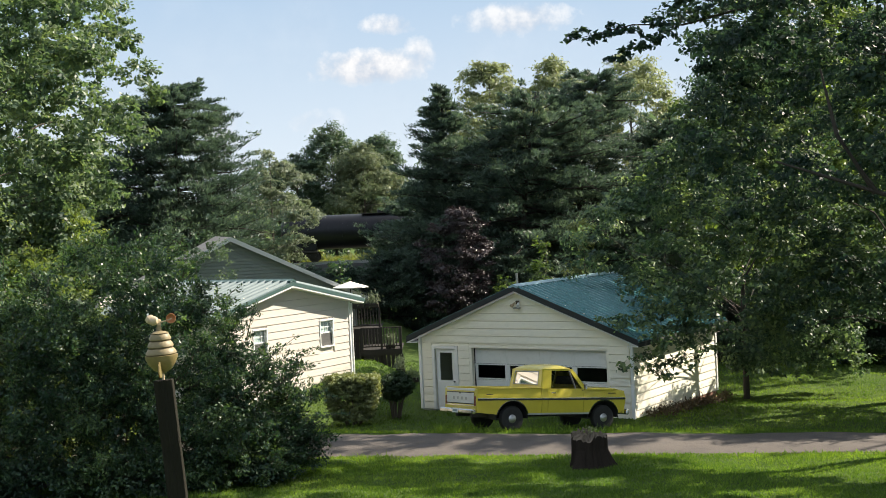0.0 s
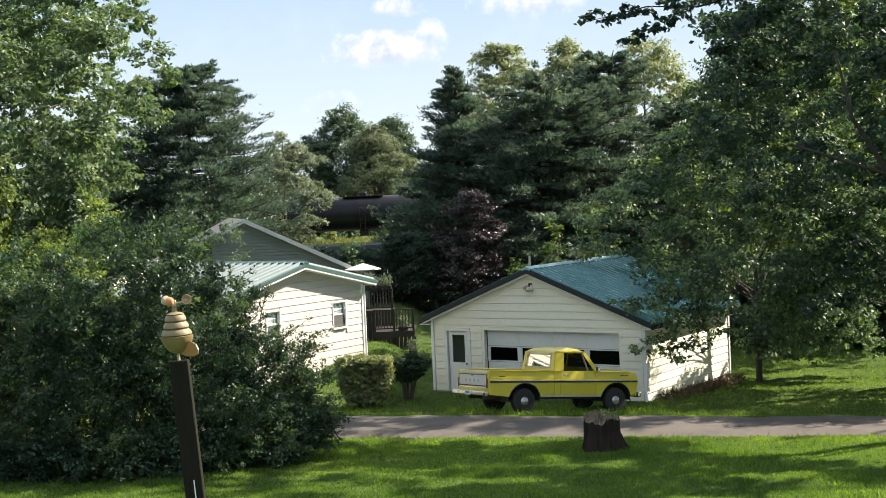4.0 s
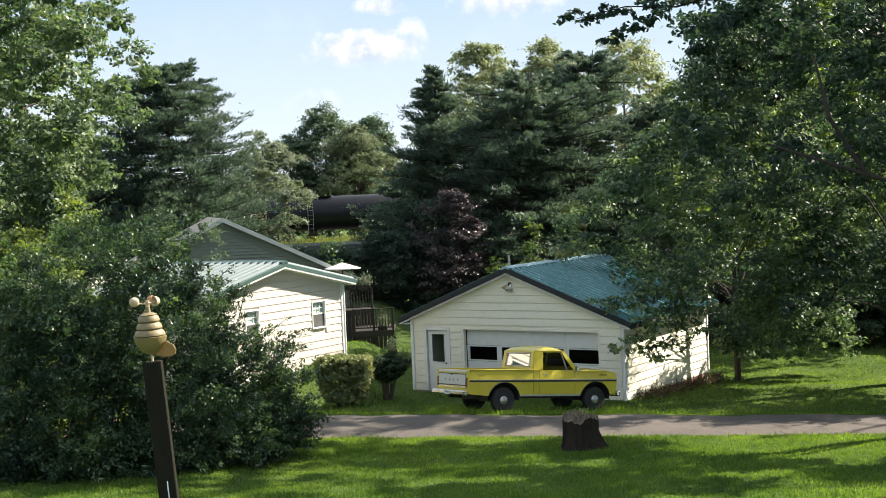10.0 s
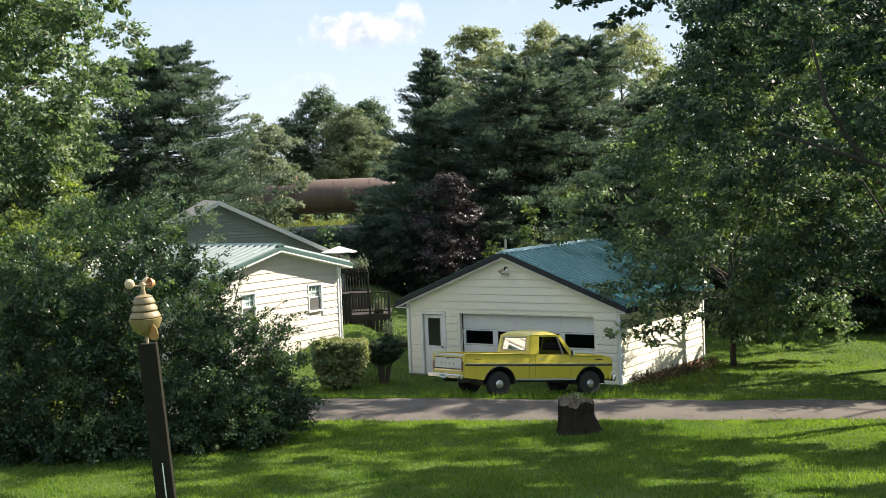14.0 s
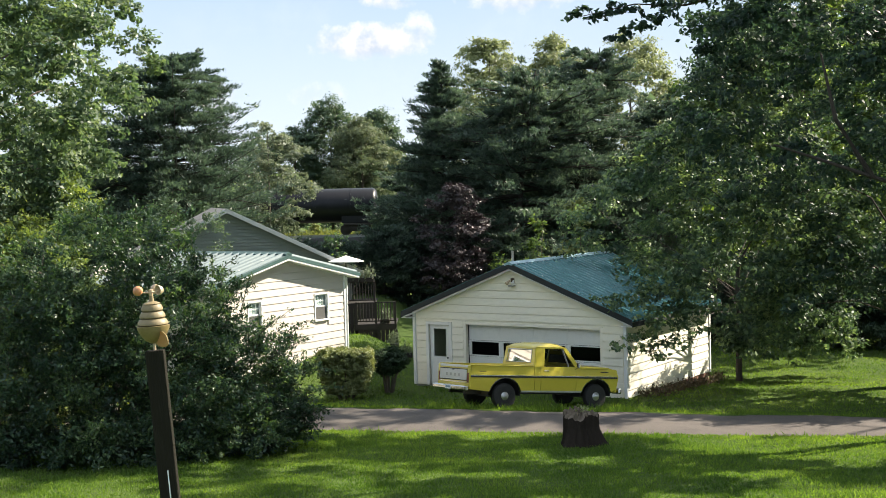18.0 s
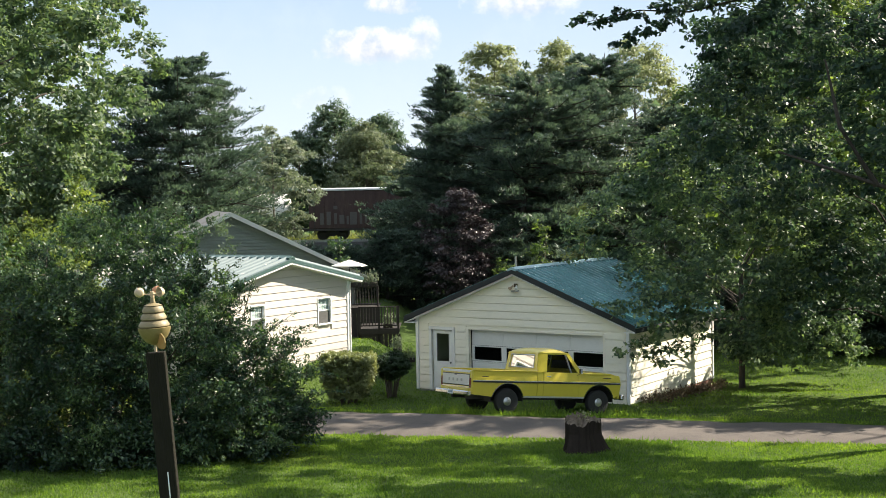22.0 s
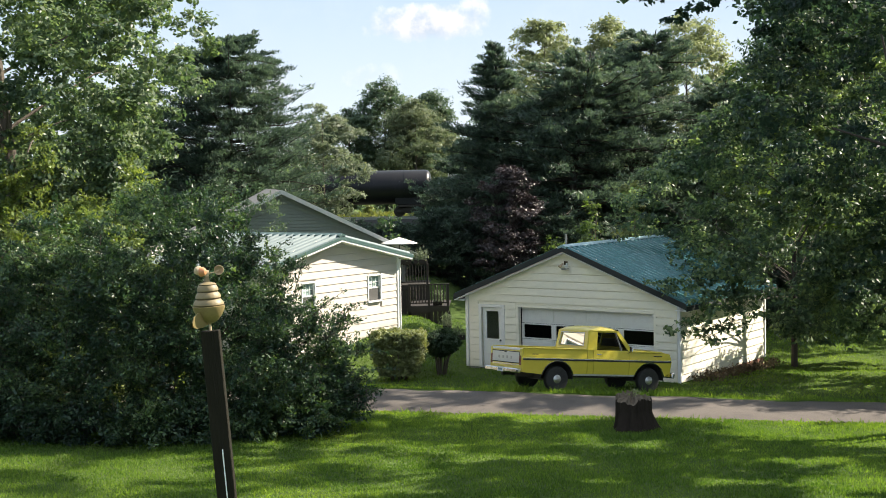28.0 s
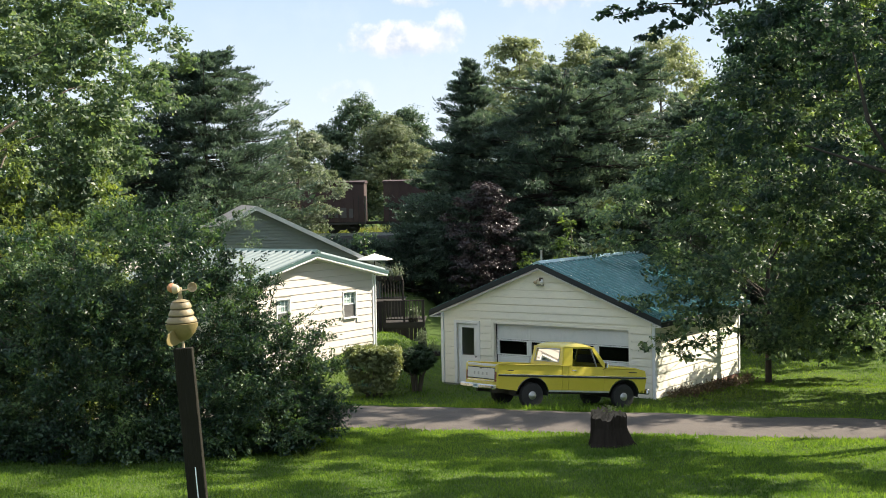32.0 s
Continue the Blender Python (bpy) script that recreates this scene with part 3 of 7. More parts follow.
def build_road():
    rng = np.random.default_rng(3)
    xs = np.linspace(-45, 45, 226)
    g = Geo()
    rows = 7
    for x in xs:
        a = road_near(x) + 0.10 * math.sin(x * 1.9) + 0.06 * math.sin(x * 5.3 + 1) + rng.uniform(-0.05, 0.05)
        b = road_far(x) + 0.12 * math.sin(x * 1.3 + 2) + 0.07 * math.sin(x * 4.1) + rng.uniform(-0.05, 0.05)
        for k in range(rows):
            t = k / (rows - 1)
            y = a + (b - a) * t
            g.v.append((x, y, gz(x, (road_near(x) + road_far(x)) / 2) + 0.05 * (1 - (2 * t - 1) ** 2) - (0.05 if k in (0, rows - 1) else 0)))
    for i in range(len(xs) - 1):
        for k in range(rows - 1):
            g.f.append((i * rows + k, (i + 1) * rows + k, (i + 1) * rows + k + 1, i * rows + k + 1))
    ob = part("road", g, M["asphalt"], smooth=True)
    tagged(ob, "narrow gray asphalt lane with ragged grassy edges", "road", kind="structure")


def build_grass():
    rng = np.random.default_rng(5)

    def strip(k, x0, x1, y0, y1, tall, wide, keep):
        x, y = rng.uniform(x0, x1, k), rng.uniform(y0, y1, k)
        ok = keep(x, y)
        x, y = x[ok], y[ok]
        z = ground_z(x, y) + np.where((y > road_near(x) - 0.4) & (y < road_far(x) + 0.4), 0, turf(x, y))
        a = rng.uniform(0, 6.283, len(x))
        tuft = 0.6 + 0.8 * (0.5 + 0.5 * np.sin(x * 2.1 + 2 * np.sin(y * 1.7)) * np.sin(y * 2.9 + x))
        h = tall * rng.uniform(0.5, 1.2, len(x)) * tuft
        lean = rng.normal(size=(len(x), 2)) * 0.5 * h[:, None]
        v = np.empty((len(x), 3, 3))
        v[:, 0] = np.stack([x - np.cos(a) * wide, y - np.sin(a) * wide, z - 0.01], 1)
        v[:, 1] = np.stack([x + np.cos(a) * wide, y + np.sin(a) * wide, z - 0.01], 1)
        v[:, 2] = np.stack([x + lean[:, 0], y + lean[:, 1], z + h], 1)
        return v.reshape(-1, 3)

    v = np.concatenate([
        strip(330000, -11, 13, 15, 31.9, 0.052, 0.012, lambda x, y: (y < road_near(x) + 0.03) & (np.abs(x) < y * 0.42 + 1)),
        strip(90000, -6, 19, 32, 56, 0.06, 0.016, lambda x, y: (y > road_far(x) - 0.05) & (x > -5) & (x < y * 0.4)),
        strip(14000, -10, 14, 28, 38, 0.1, 0.014, lambda x, y: (np.abs(y - road_near(x)) < 0.14) | (np.abs(y - road_far(x)) < 0.2)),
        strip(5000, -0.5, 6.5, 34, 38, 0.2, 0.014, lambda x, y: (y > road_far(x) + 0.1) & (y < road_far(x) + 1.6))])
    ob = part("grass", quads_mesh("grass", v, M["grass"], 3), None)
    tagged(ob, "short green grass blades of the mown lawn", "grass", kind="stuff")


build_ground()
build_road()

# ---- garage: 7.85 m front, 6.55 m deep, turned 34 degrees ----
GARAGE = pose(-0.96, 43.51, 0.0, 0, 0, -34)
G_W, G_D, G_EAVE, G_RISE = 7.85, 6.55, 2.5, 0.392


def roof_line(x, w=G_W, eave=G_EAVE, rise=G_RISE):
    return eave + rise * min(x, w - x)


def board_row(parent, mesh_cache, name, axis, at, spans, z0, z1, out, mat, tilt=0.045, groove=0.03):
    """One lapped siding board a span: its lower edge stands proud of the board below."""
    for a, b in spans:
        if b - a < 0.02:
            continue
        key = (axis, round(b - a, 3), round(z1 - z0, 3), out, mat.name)
        if key not in mesh_cache:
            g = Geo()
            h, n = z1 - z0, b - a
            prof = [(0.0, 0.0), (tilt, 0.0), (tilt, 0.012), (0.028, h - groove), (0.002, h - groove + 0.002), (0.0, h - 0.004)]
            vs = []
            for s in (0.0, n):
                for d, z in prof:
                    vs.append((s, out * d, z) if axis == "x" else (out * d, s, z))
            k = len(prof)
            g.add(vs, [tuple(range(k)), tuple(range(2 * k - 1, k - 1, -1))] + [(i, k + i, k + (i + 1) % k, (i + 1) % k) for i in range(k)])
            mesh_cache[key] = mesh_of(name, g, mat)
        ob = part(name, mesh_cache[key], None, parent)
        ob.location = (a, at, z0) if axis == "x" else (at, a, z0)


def gable_boards(parent, name, axis, at, lo, hi, z_start, step, top, out, mat, cut=(), groove=0.03):
    """Lapped boards up a gable: spans follow the roof line, and leave out the openings cut = (a, b, z0, z1)."""
    cache = {}
    z = z_start
    while True:
        z1 = z + step
        xs = [a for a in np.linspace(lo, hi, 400) if top(a) >= z + 0.35 * step]
        if not xs:
            break
        spans = [(xs[0], xs[-1])]
        for a, b, c0, c1 in cut:
            if z1 > c0 + 0.02 and z < c1 - 0.06:
                spans = [q for s in spans for q in ((s[0], min(s[1], a)), (max(s[0], b), s[1])) if q[1] - q[0] > 0.02]
        board_row(parent, cache, "siding_board", axis, at, spans, z, z1, out, mat, groove=groove)
        z = z1


def metal_roof(parent, ridge_axis, length, run, rise, z_eave, origin, mat, trim, sheets, ribs=4, rib_w=0.06):
    """Two slopes of ribbed metal sheets on a ridge along local x or y, with a ridge cap; each sheet a part of its own."""
    slope = math.atan(rise)
    span = run / math.cos(slope)
    wide = length / sheets
    g = Geo()
    g.box(0, wide, 0, span, -0.012, 0.012)
    for k in range(ribs):
        c = wide * (k + 0.5) / ribs
        g.prism([(c - rib_w, 0.012), (c - rib_w * 0.4, 0.09), (c + rib_w * 0.4, 0.09), (c + rib_w, 0.012)], 0.0, span, "y")
    me = mesh_of("roof_sheet", g, mat)
    for side in (0, 1):
        for k in range(sheets):
            m = Matrix.Translation(origin) @ (pose(0, 0, 0) if ridge_axis == "x" else pose(0, 0, 0, 0, 0, 90))
            # along: ridge direction, across: from the eave up to the ridge
            if side == 0:
                m = m @ Matrix.Translation((k * wide, -run, z_eave)) @ Matrix.Rotation(slope, 4, "X")
            else:
                m = m @ Matrix.Translation((k * wide + wide, run, z_eave)) @ Matrix.Rotation(math.pi, 4, "Z") @ Matrix.Rotation(slope, 4, "X")
            ob = part("roof_sheet", me, None, parent)
            ob.matrix_basis = m
    cap = Geo()
    top = z_eave + run * rise
    cap.prism([(-0.16, top + 0.035), (0, top + 0.11), (0.16, top + 0.035), (0.15, top - 0.03), (0, top + 0.02), (-0.15, top - 0.03)], -0.02, length + 0.02, "x" if ridge_axis == "x" else "y",
              Matrix.Translation(origin) if ridge_axis == "x" else Matrix.Translation(origin))
    part("ridge_cap", cap, trim, parent)


def build_garage():
    t = thing("garage", GARAGE, "white lap-sided two-car garage with a blue-green metal roof", "garage")
    dark, trim, white = M["void"], M["white_trim"], M["white_siding"]
    W, D, E = G_W, G_D, G_EAVE
    inner = 0.12
    g = Geo()  # front wall core with the two openings left out
    door, gate = (0.56, 1.40, 2.05), (2.05, 7.0, 2.1)
    for a, b, z0, z1 in ((0, door[0], 0, E), (door[0], door[1], door[2], E), (door[1], gate[0], 0, E), (gate[0], gate[1], gate[2], E), (gate[1], W, 0, E)):
        g.box(a, b, 0, inner, z0, z1)
    g.prism([(0, E), (W, E), (W / 2, roof_line(W / 2))], 0, inner, "y")
    part("front_wall", g, white, t)
    part("right_wall", Geo().box(W - inner, W, inner, D - inner, 0, E), white, t)
    part("left_wall", Geo().box(0, inner, inner, D - inner, 0, E), white, t)
    g = Geo().box(0, W, D - inner, D, 0, E)
    g.prism([(0, E), (W, E), (W / 2, roof_line(W / 2))], D - inner, D, "y")
    part("back_wall", g, white, t)
    part("floor_slab", Geo().box(0, W, 0, D, -0.5, -0.004), M["concrete"], t)
    gable_boards(t, "siding_board", "x", 0, 0.06, W - 0.06, 0.02, 0.25, roof_line, -1, white,
                 [(door[0] - 0.11, door[1] + 0.11, 0, 2.16), (gate[0] - 0.1, gate[1] + 0.1, 0, 2.2)])
    cache = {}
    for k in range(10):
        board_row(t, cache, "siding_board", "y", W, [(0.05, D - 0.05)], 0.02 + 0.25 * k, min(0.27 + 0.25 * k, E), 1, white)
    for x, y in ((0, 0), (W, 0), (W, D), (0, D)):
        part("corner_trim", Geo().box(x - 0.05 + (0.02 if x else -0.02), x + 0.05 + (0.02 if x else -0.02), y - 0.05 + (0.02 if y else -0.02), y + 0.05 + (0.02 if y else -0.02), 0, E + 0.02, 0.006), trim, t)
    # foundation bricks along the exposed right side
    brick = mesh_of("brick", Geo().box(0, 0.195, -0.045, 0.045, 0, 0.058, 0.005), M["brick"])
    part("foundation", Geo().box(W - 0.05, W - 0.012, 0, D, -0.6, -0.004), M["concrete"], t)
    for row in range(5):
        for k in range(int(D / 0.207)):
            y = 0.02 + k * 0.207 + (0.1 if row % 2 else 0)
            if y + 0.2 < D and row < 2 + 3 * y / D:
                ob = part("brick", brick, None, t)
                ob.matrix_basis = pose(W - 0.01, y, -0.066 - 0.068 * row, 0, 0, 90)
    # roof
    oe, orr = 0.38, 0.3
    metal_roof(t, "y", D + 2 * orr, W / 2 + oe, G_RISE, E - oe * G_RISE + 0.07, (W / 2, -orr, 0), M["teal_roof"], M["ridge_metal"], 8, 3, 0.065)
    for y0 in (-orr - 0.012, D + orr - 0.012):
        for s in (0, 1):
            o = []
            for x in (-oe, W / 2):
                o.append((x if s == 0 else W - x, roof_line(x) + 0.135))
            lo = [(p[0], p[1] - 0.18) for p in o[::-1]]
            part("rake_board", Geo().prism(o + lo, y0, y0 + 0.025, "y"), M["dark_trim"], t)
            if y0 < 0:
                part("soffit", Geo().prism([(p[0], p[1] - 0.2) for p in o] + [(p[0], p[1] - 0.23) for p in o[::-1]], y0 + 0.026, -0.02, "y"), trim, t)
    for x0, x1 in ((-oe - 0.02, -oe), (W + oe, W + oe + 0.02)):
        part("eave_board", Geo().box(x0, x1, -orr, D + orr, E - oe * G_RISE - 0.09, E - oe * G_RISE + 0.05), M["dark_trim"], t)
        a, b = (x1, 0) if x0 < 0 else (W, x0)
        part("eave_soffit", Geo().box(a, b, -orr + 0.02, D + orr - 0.02, E - oe * G_RISE - 0.09, E - oe * G_RISE - 0.07), trim, t)
    # entrance door
    d = part("entrance_door", Geo().box(door[0] + 0.03, door[1] - 0.03, 0.03, 0.075, 0.01, 0.98, 0.004).box(door[0] + 0.03, door[1] - 0.03, 0.03, 0.075, 1.92, 2.03, 0.004)
             .box(door[0] + 0.03, door[0] + 0.17, 0.03, 0.075, 0.98, 1.92).box(door[1] - 0.17, door[1] - 0.03, 0.03, 0.075, 0.98, 1.92), M["door_paint"], t, "pale gray paneled door with a window")
    part("pane", Geo().box(door[0] + 0.17, door[1] - 0.17, 0.05, 0.056, 0.98, 1.92), M["glass"], d).visible_shadow = False
    part("window_bar", Geo().box(door[0] + 0.16, door[1] - 0.16, 0.022, 0.03, 0.96, 0.985).box(door[0] + 0.16, door[1] - 0.16, 0.022, 0.03, 1.915, 1.94)
         .box(door[0] + 0.155, door[0] + 0.175, 0.022, 0.03, 0.985, 1.915).box(door[1] - 0.175, door[1] - 0.155, 0.022, 0.03, 0.985, 1.915), trim, d)
    for x0, x1 in ((0.12, 0.4), (0.46, 0.72)):
        part("door_panel", Geo().box(door[0] + x0, door[0] + x1, 0.022, 0.03, 0.15, 0.85, 0.004), M["door_paint"], d)
    part("door_knob", Geo().lathe([(0.012, 0), (0.012, 0.03), (0.03, 0.045), (0.026, 0.07)], 12, pose(door[1] - 0.09, 0.03, 0.95, 90, 0, 0)), M["dark_trim"], d)
    for a, b, z0, z1 in ((door[0] - 0.1, door[0], 0, 2.15), (door[1], door[1] + 0.1, 0, 2.15), (door[0], door[1], 2.05, 2.15)):
        part("door_trim", Geo().box(a, b, -0.055, 0.03, z0, z1, 0.005), M["door_paint"], t)
    # overhead door: four sections of four panels, the second from the top glazed
    d = thing("overhead_door", Matrix.Identity(4), "", "")
    d.parent = t
    d.location = (0, 0.09, 0)
    d["label"] = "white paneled overhead garage door with a row of dark windows"
    gw = (gate[1] - gate[0]) / 4
    for s in range(4):
        z0, z1 = 0.01 + s * 0.52, 0.52 + s * 0.52
        if s == 2:
            for k in range(4):
                a = gate[0] + k * gw
                g = Geo().box(a, a + 0.09, 0.08, 0.125, z0, z1).box(a + gw - 0.09, a + gw, 0.08, 0.125, z0, z1)
                g.box(a + 0.09, a + gw - 0.09, 0.08, 0.125, z0, z0 + 0.04).box(a + 0.09, a + gw - 0.09, 0.08, 0.125, z1 - 0.035, z1)
                part("window_panel", g, M["door_paint"], d)
                part("pane", Geo().box(a + 0.09, a + gw - 0.09, 0.1, 0.105, z0 + 0.04, z1 - 0.035), M["glass"], d).visible_shadow = False
        else:
            for k in range(4):
                a = gate[0] + k * gw
                g = Geo().box(a + 0.004, a + gw - 0.004, 0.09, 0.125, z0 + 0.003, z1 - 0.003, 0.004)
                g.box(a + 0.1, a + gw - 0.1, 0.082, 0.09, z0 + 0.08, z1 - 0.08, 0.004)
                part("door_panel", g, M["door_paint"], d)
    for a, b, z0, z1 in ((gate[0] - 0.1, gate[0], 0, 2.2), (gate[1], gate[1] + 0.1, 0, 2.2), (gate[0], gate[1], 2.1, 2.2)):
        part("gate_trim", Geo().box(a, b, -0.03, 0.08, z0, z1, 0.005), M["white_siding"], t)
    # black floor and board added for the unlit inside of the garage
    part("interior", Geo().box(0.13, W - 0.13, 0.5, D - 0.13, 0, 0.02).box(0.13, W - 0.13, 2.5, 2.52, 0.02, 2.4), dark, t)
    lamp = part("flood_lamp", Geo().box(W / 2 - 0.06, W / 2 + 0.06, -0.1, -0.04, 3.55, 3.67, 0.01), M["hive_line"], t, "weathered twin-bulb flood lamp, unlit")
    for s in (-1, 1):
        part("bulb_holder", Geo().lathe([(0.03, 0), (0.035, 0.08), (0.065, 0.15), (0.06, 0.17)], 14, pose(W / 2 + s * 0.07, -0.13, 3.6, 125, 0, s * 25)), M["cup_wood"] if s < 0 else M["white_trim"], lamp, smooth=True)
    part("hood", Geo().box(W / 2 - 0.1, W / 2 + 0.1, -0.22, -0.04, 3.4, 3.46, 0.015), M["steel"], lamp)
    part("vent_pipe", Geo().tube([(W / 2 - 0.5, 0.8, 3.6), (W / 2 - 0.5, 0.8, 4.5)], [0.04, 0.04], 10), M["steel"], t)


build_garage()

# ---- white house wing: gable wall parallel to the garage's side ----
HOUSE = pose(-3.6, 46.5, 0.87, 0, 0, -34)


def sash_window(parent, y0, y1, z0, z1, x=0.0):
    """A double-hung window on a wall that faces +x."""
    w = part("window", Geo().box(x - 0.02, x + 0.06, y0 - 0.045, y0, z0 - 0.05, z1 + 0.05, 0.004).box(x - 0.02, x + 0.06, y1, y1 + 0.045, z0 - 0.05, z1 + 0.05, 0.004)
             .box(x - 0.02, x + 0.06, y0, y1, z1, z1 + 0.05, 0.004), M["white_trim"], parent, "white double-hung window with divided upper sash")
    part("sill", Geo().box(x - 0.02, x + 0.085, y0 - 0.05, y1 + 0.05, z0 - 0.055, z0, 0.004), M["white_trim"], w)
    mid = (z0 + z1) / 2
    for k, (a, b, off) in enumerate(((z0, mid, -0.035), (mid, z1, -0.01))):
        s = part("sash", Geo().box(x + off - 0.02, x + off, y0, y0 + 0.04, a, b).box(x + off - 0.02, x + off, y1 - 0.04, y1, a, b)
                 .box(x + off - 0.02, x + off, y0 + 0.04, y1 - 0.04, a, a + 0.04).box(x + off - 0.02, x + off, y0 + 0.04, y1 - 0.04, b - 0.04, b), M["white_trim"], w)
        part("pane", Geo().box(x + off - 0.013, x + off - 0.009, y0 + 0.04, y1 - 0.04, a + 0.04, b - 0.04), M["glass"], w).visible_shadow = False
        if k == 1:
            for j in (1, 2):
                yy = y0 + (y1 - y0) * j / 3
                part("glazing_bar", Geo().box(x + off - 0.008, x + off, yy - 0.008, yy + 0.008, a + 0.04, b - 0.04), M["white_trim"], w)
            part("glazing_bar", Geo().box(x + off - 0.007, x + off + 0.001, y0 + 0.04, y1 - 0.04, (a + b) / 2 - 0.008, (a + b) / 2 + 0.008), M["white_trim"], w)
        else:
            part("insect_screen", Geo().box(x - 0.006, x - 0.002, y0 + 0.02, y1 - 0.02, a + 0.02, b - 0.02), M["screen"], w, "gray insect screen")
            # pale panel added behind the upper sash in place of its reflection
            part("blind", Geo().box(x - 0.085, x - 0.07, y0 + 0.02, y1 - 0.02, b, z1), M["pane_sheen"], w)


def build_house():
    t = thing("house_wing", HOUSE, "white lap-sided house wing with a pale green metal roof", "house")
    Wd, L, E, R = 6.9, 5.6, 2.78, 0.22
    line = lambda y: E + R * min(-y, Wd + y)
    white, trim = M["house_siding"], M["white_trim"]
    wins = [(-1.68, -1.0, 1.24, 2.12), (-5.12, -4.5, 1.24, 2.12)]
    g = Geo()
    cuts = [-Wd, wins[1][0], wins[1][1], wins[0][0], wins[0][1], 0.0]
    for a, b, hole in zip(cuts, cuts[1:], (0, 1, 0, 1, 0)):
        if hole:
            g.box(-0.14, 0, a, b, -0.6, 1.24).box(-0.14, 0, a, b, 2.12, E)
        else:
            g.box(-0.14, 0, a, b, -0.6, E)
    g.prism([(-Wd, E), (0, E), (-Wd / 2, line(-Wd / 2))], -0.14, 0, "x")
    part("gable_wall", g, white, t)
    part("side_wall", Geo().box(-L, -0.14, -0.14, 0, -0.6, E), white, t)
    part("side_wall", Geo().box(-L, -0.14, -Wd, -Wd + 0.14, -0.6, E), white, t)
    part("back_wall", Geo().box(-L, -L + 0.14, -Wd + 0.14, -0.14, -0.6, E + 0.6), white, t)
    # black sheets added for the unlit room behind the windows
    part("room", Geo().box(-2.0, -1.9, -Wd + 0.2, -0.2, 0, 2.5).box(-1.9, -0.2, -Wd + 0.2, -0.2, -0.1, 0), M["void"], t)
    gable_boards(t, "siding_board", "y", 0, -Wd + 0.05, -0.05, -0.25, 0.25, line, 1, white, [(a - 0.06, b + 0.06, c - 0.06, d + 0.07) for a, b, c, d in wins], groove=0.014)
    for y in (0, -Wd):
        part("corner_trim", Geo().box(-0.05, 0.065, y - 0.05, y + 0.05, -0.3, E, 0.006), trim, t)
    part("downspout", Geo().tube([(0.06, 0.1, E - 0.15), (0.06, 0.08, 0.1), (0.14, 0.1, 0.0)], [0.04, 0.04, 0.04], 8), trim, t)
    for a, b, c, d in wins:
        sash_window(t, a, b, c, d)
    oe, orr = 0.42, 0.4
    metal_roof(t, "x", L + orr, Wd / 2 + oe, R, E - oe * R + 0.1, (-L, -Wd / 2, 0), M["pale_roof"], M["green_trim"], 6, 3, 0.09)
    for s in (0, 1):
        o = [(y if s == 0 else -Wd - y, line(-abs(min(y, 0))) + 0.085 if y <= 0 else E - y * R + 0.085) for y in (oe, -Wd / 2)]
        part("rake_board", Geo().prism(o + [(p[0], p[1] - 0.11) for p in o[::-1]], orr, orr + 0.025, "x"), M["green_trim"], t)
        part("rake_trim", Geo().prism([(p[0], p[1] - 0.112) for p in o] + [(p[0], p[1] - 0.17) for p in o[::-1]], orr - 0.02, orr + 0.012, "x"), trim, t)
        part("soffit", Geo().prism([(p[0], p[1] - 0.15) for p in o] + [(p[0], p[1] - 0.18) for p in o[::-1]], 0.02, orr - 0.021, "x"), trim, t)
    for y0 in (oe, -Wd - oe - 0.02):
        part("gutter", Geo().box(-L, orr + 0.01, y0, y0 + 0.09 if y0 > 0 else y0 + 0.02, E - oe * R - 0.02, E - oe * R + 0.09, 0.01), M["green_trim"], t)


build_house()


def build_gray_house():
    t = thing("gray_house", pose(-9.6, 57.5, gz(-9.6, 57.5), 0, 0, 14), "gray lap-sided house with a shingled gable roof", "house")
    base = gz(-9.6, 57.5)
    ridge, eave, half, deep = 5.88 - base, 3.1 - base, 5.6, 9.0
    k = (ridge - eave) / half
    line = lambda x: ridge - k * abs(x)
    g = Geo().prism([(-half, -0.6), (half, -0.6), (half, eave), (0, ridge), (-half, eave)], 0, 0.15, "y")
    part("gable_wall", g, M["gray_siding"], t)
    part("side_wall", Geo().box(half - 0.15, half, 0.15, deep, -0.6, eave), M["gray_siding"], t)
    part("side_wall", Geo().box(-half, -half + 0.15, 0.15, deep, -0.6, eave), M["gray_siding"], t)
    gable_boards(t, "siding_board", "x", 0, -half, half, 0.0, 0.15, line, -1, M["gray_siding"])
    for s in (-1, 1):
        o = [(0, ridge + 0.12), (s * (half + 0.5), eave - 0.5 * k + 0.12)]
        lo = [(p[0], p[1] - 0.12) for p in o[::-1]]
        part("roof", Geo().prism(o + lo, -0.35, deep + 0.3, "y"), M["shingle"], t)
        part("rake_board", Geo().prism([(p[0], p[1] + 0.01) for p in o] + [(p[0], p[1] - 0.19) for p in o[::-1]], -0.38, -0.355, "y"), M["roof_gray"], t)


build_gray_house()

# ---- trees and shrubs ----
def limb_tubes(rng, g, start, ends, r0, sag=0.0, sides=5):
    """Limbs from points on the trunk to the clumps that they carry."""
    for s, e in zip(start, ends):
        s, e = Vector(s), Vector(e)
        mid = s.lerp(e, 0.5) + Vector((rng.normal() * 0.15, rng.normal() * 0.15, (e - s).length * 0.08 - sag))
        q = s.lerp(mid, 0.5) + Vector((0, 0, 0.05))
        r = r0 * min(1.0, 0.35 + 0.08 * (e - s).length)
        g.tube([s, q, mid, e], [r, r * 0.7, r * 0.5, r * 0.15], sides, False)


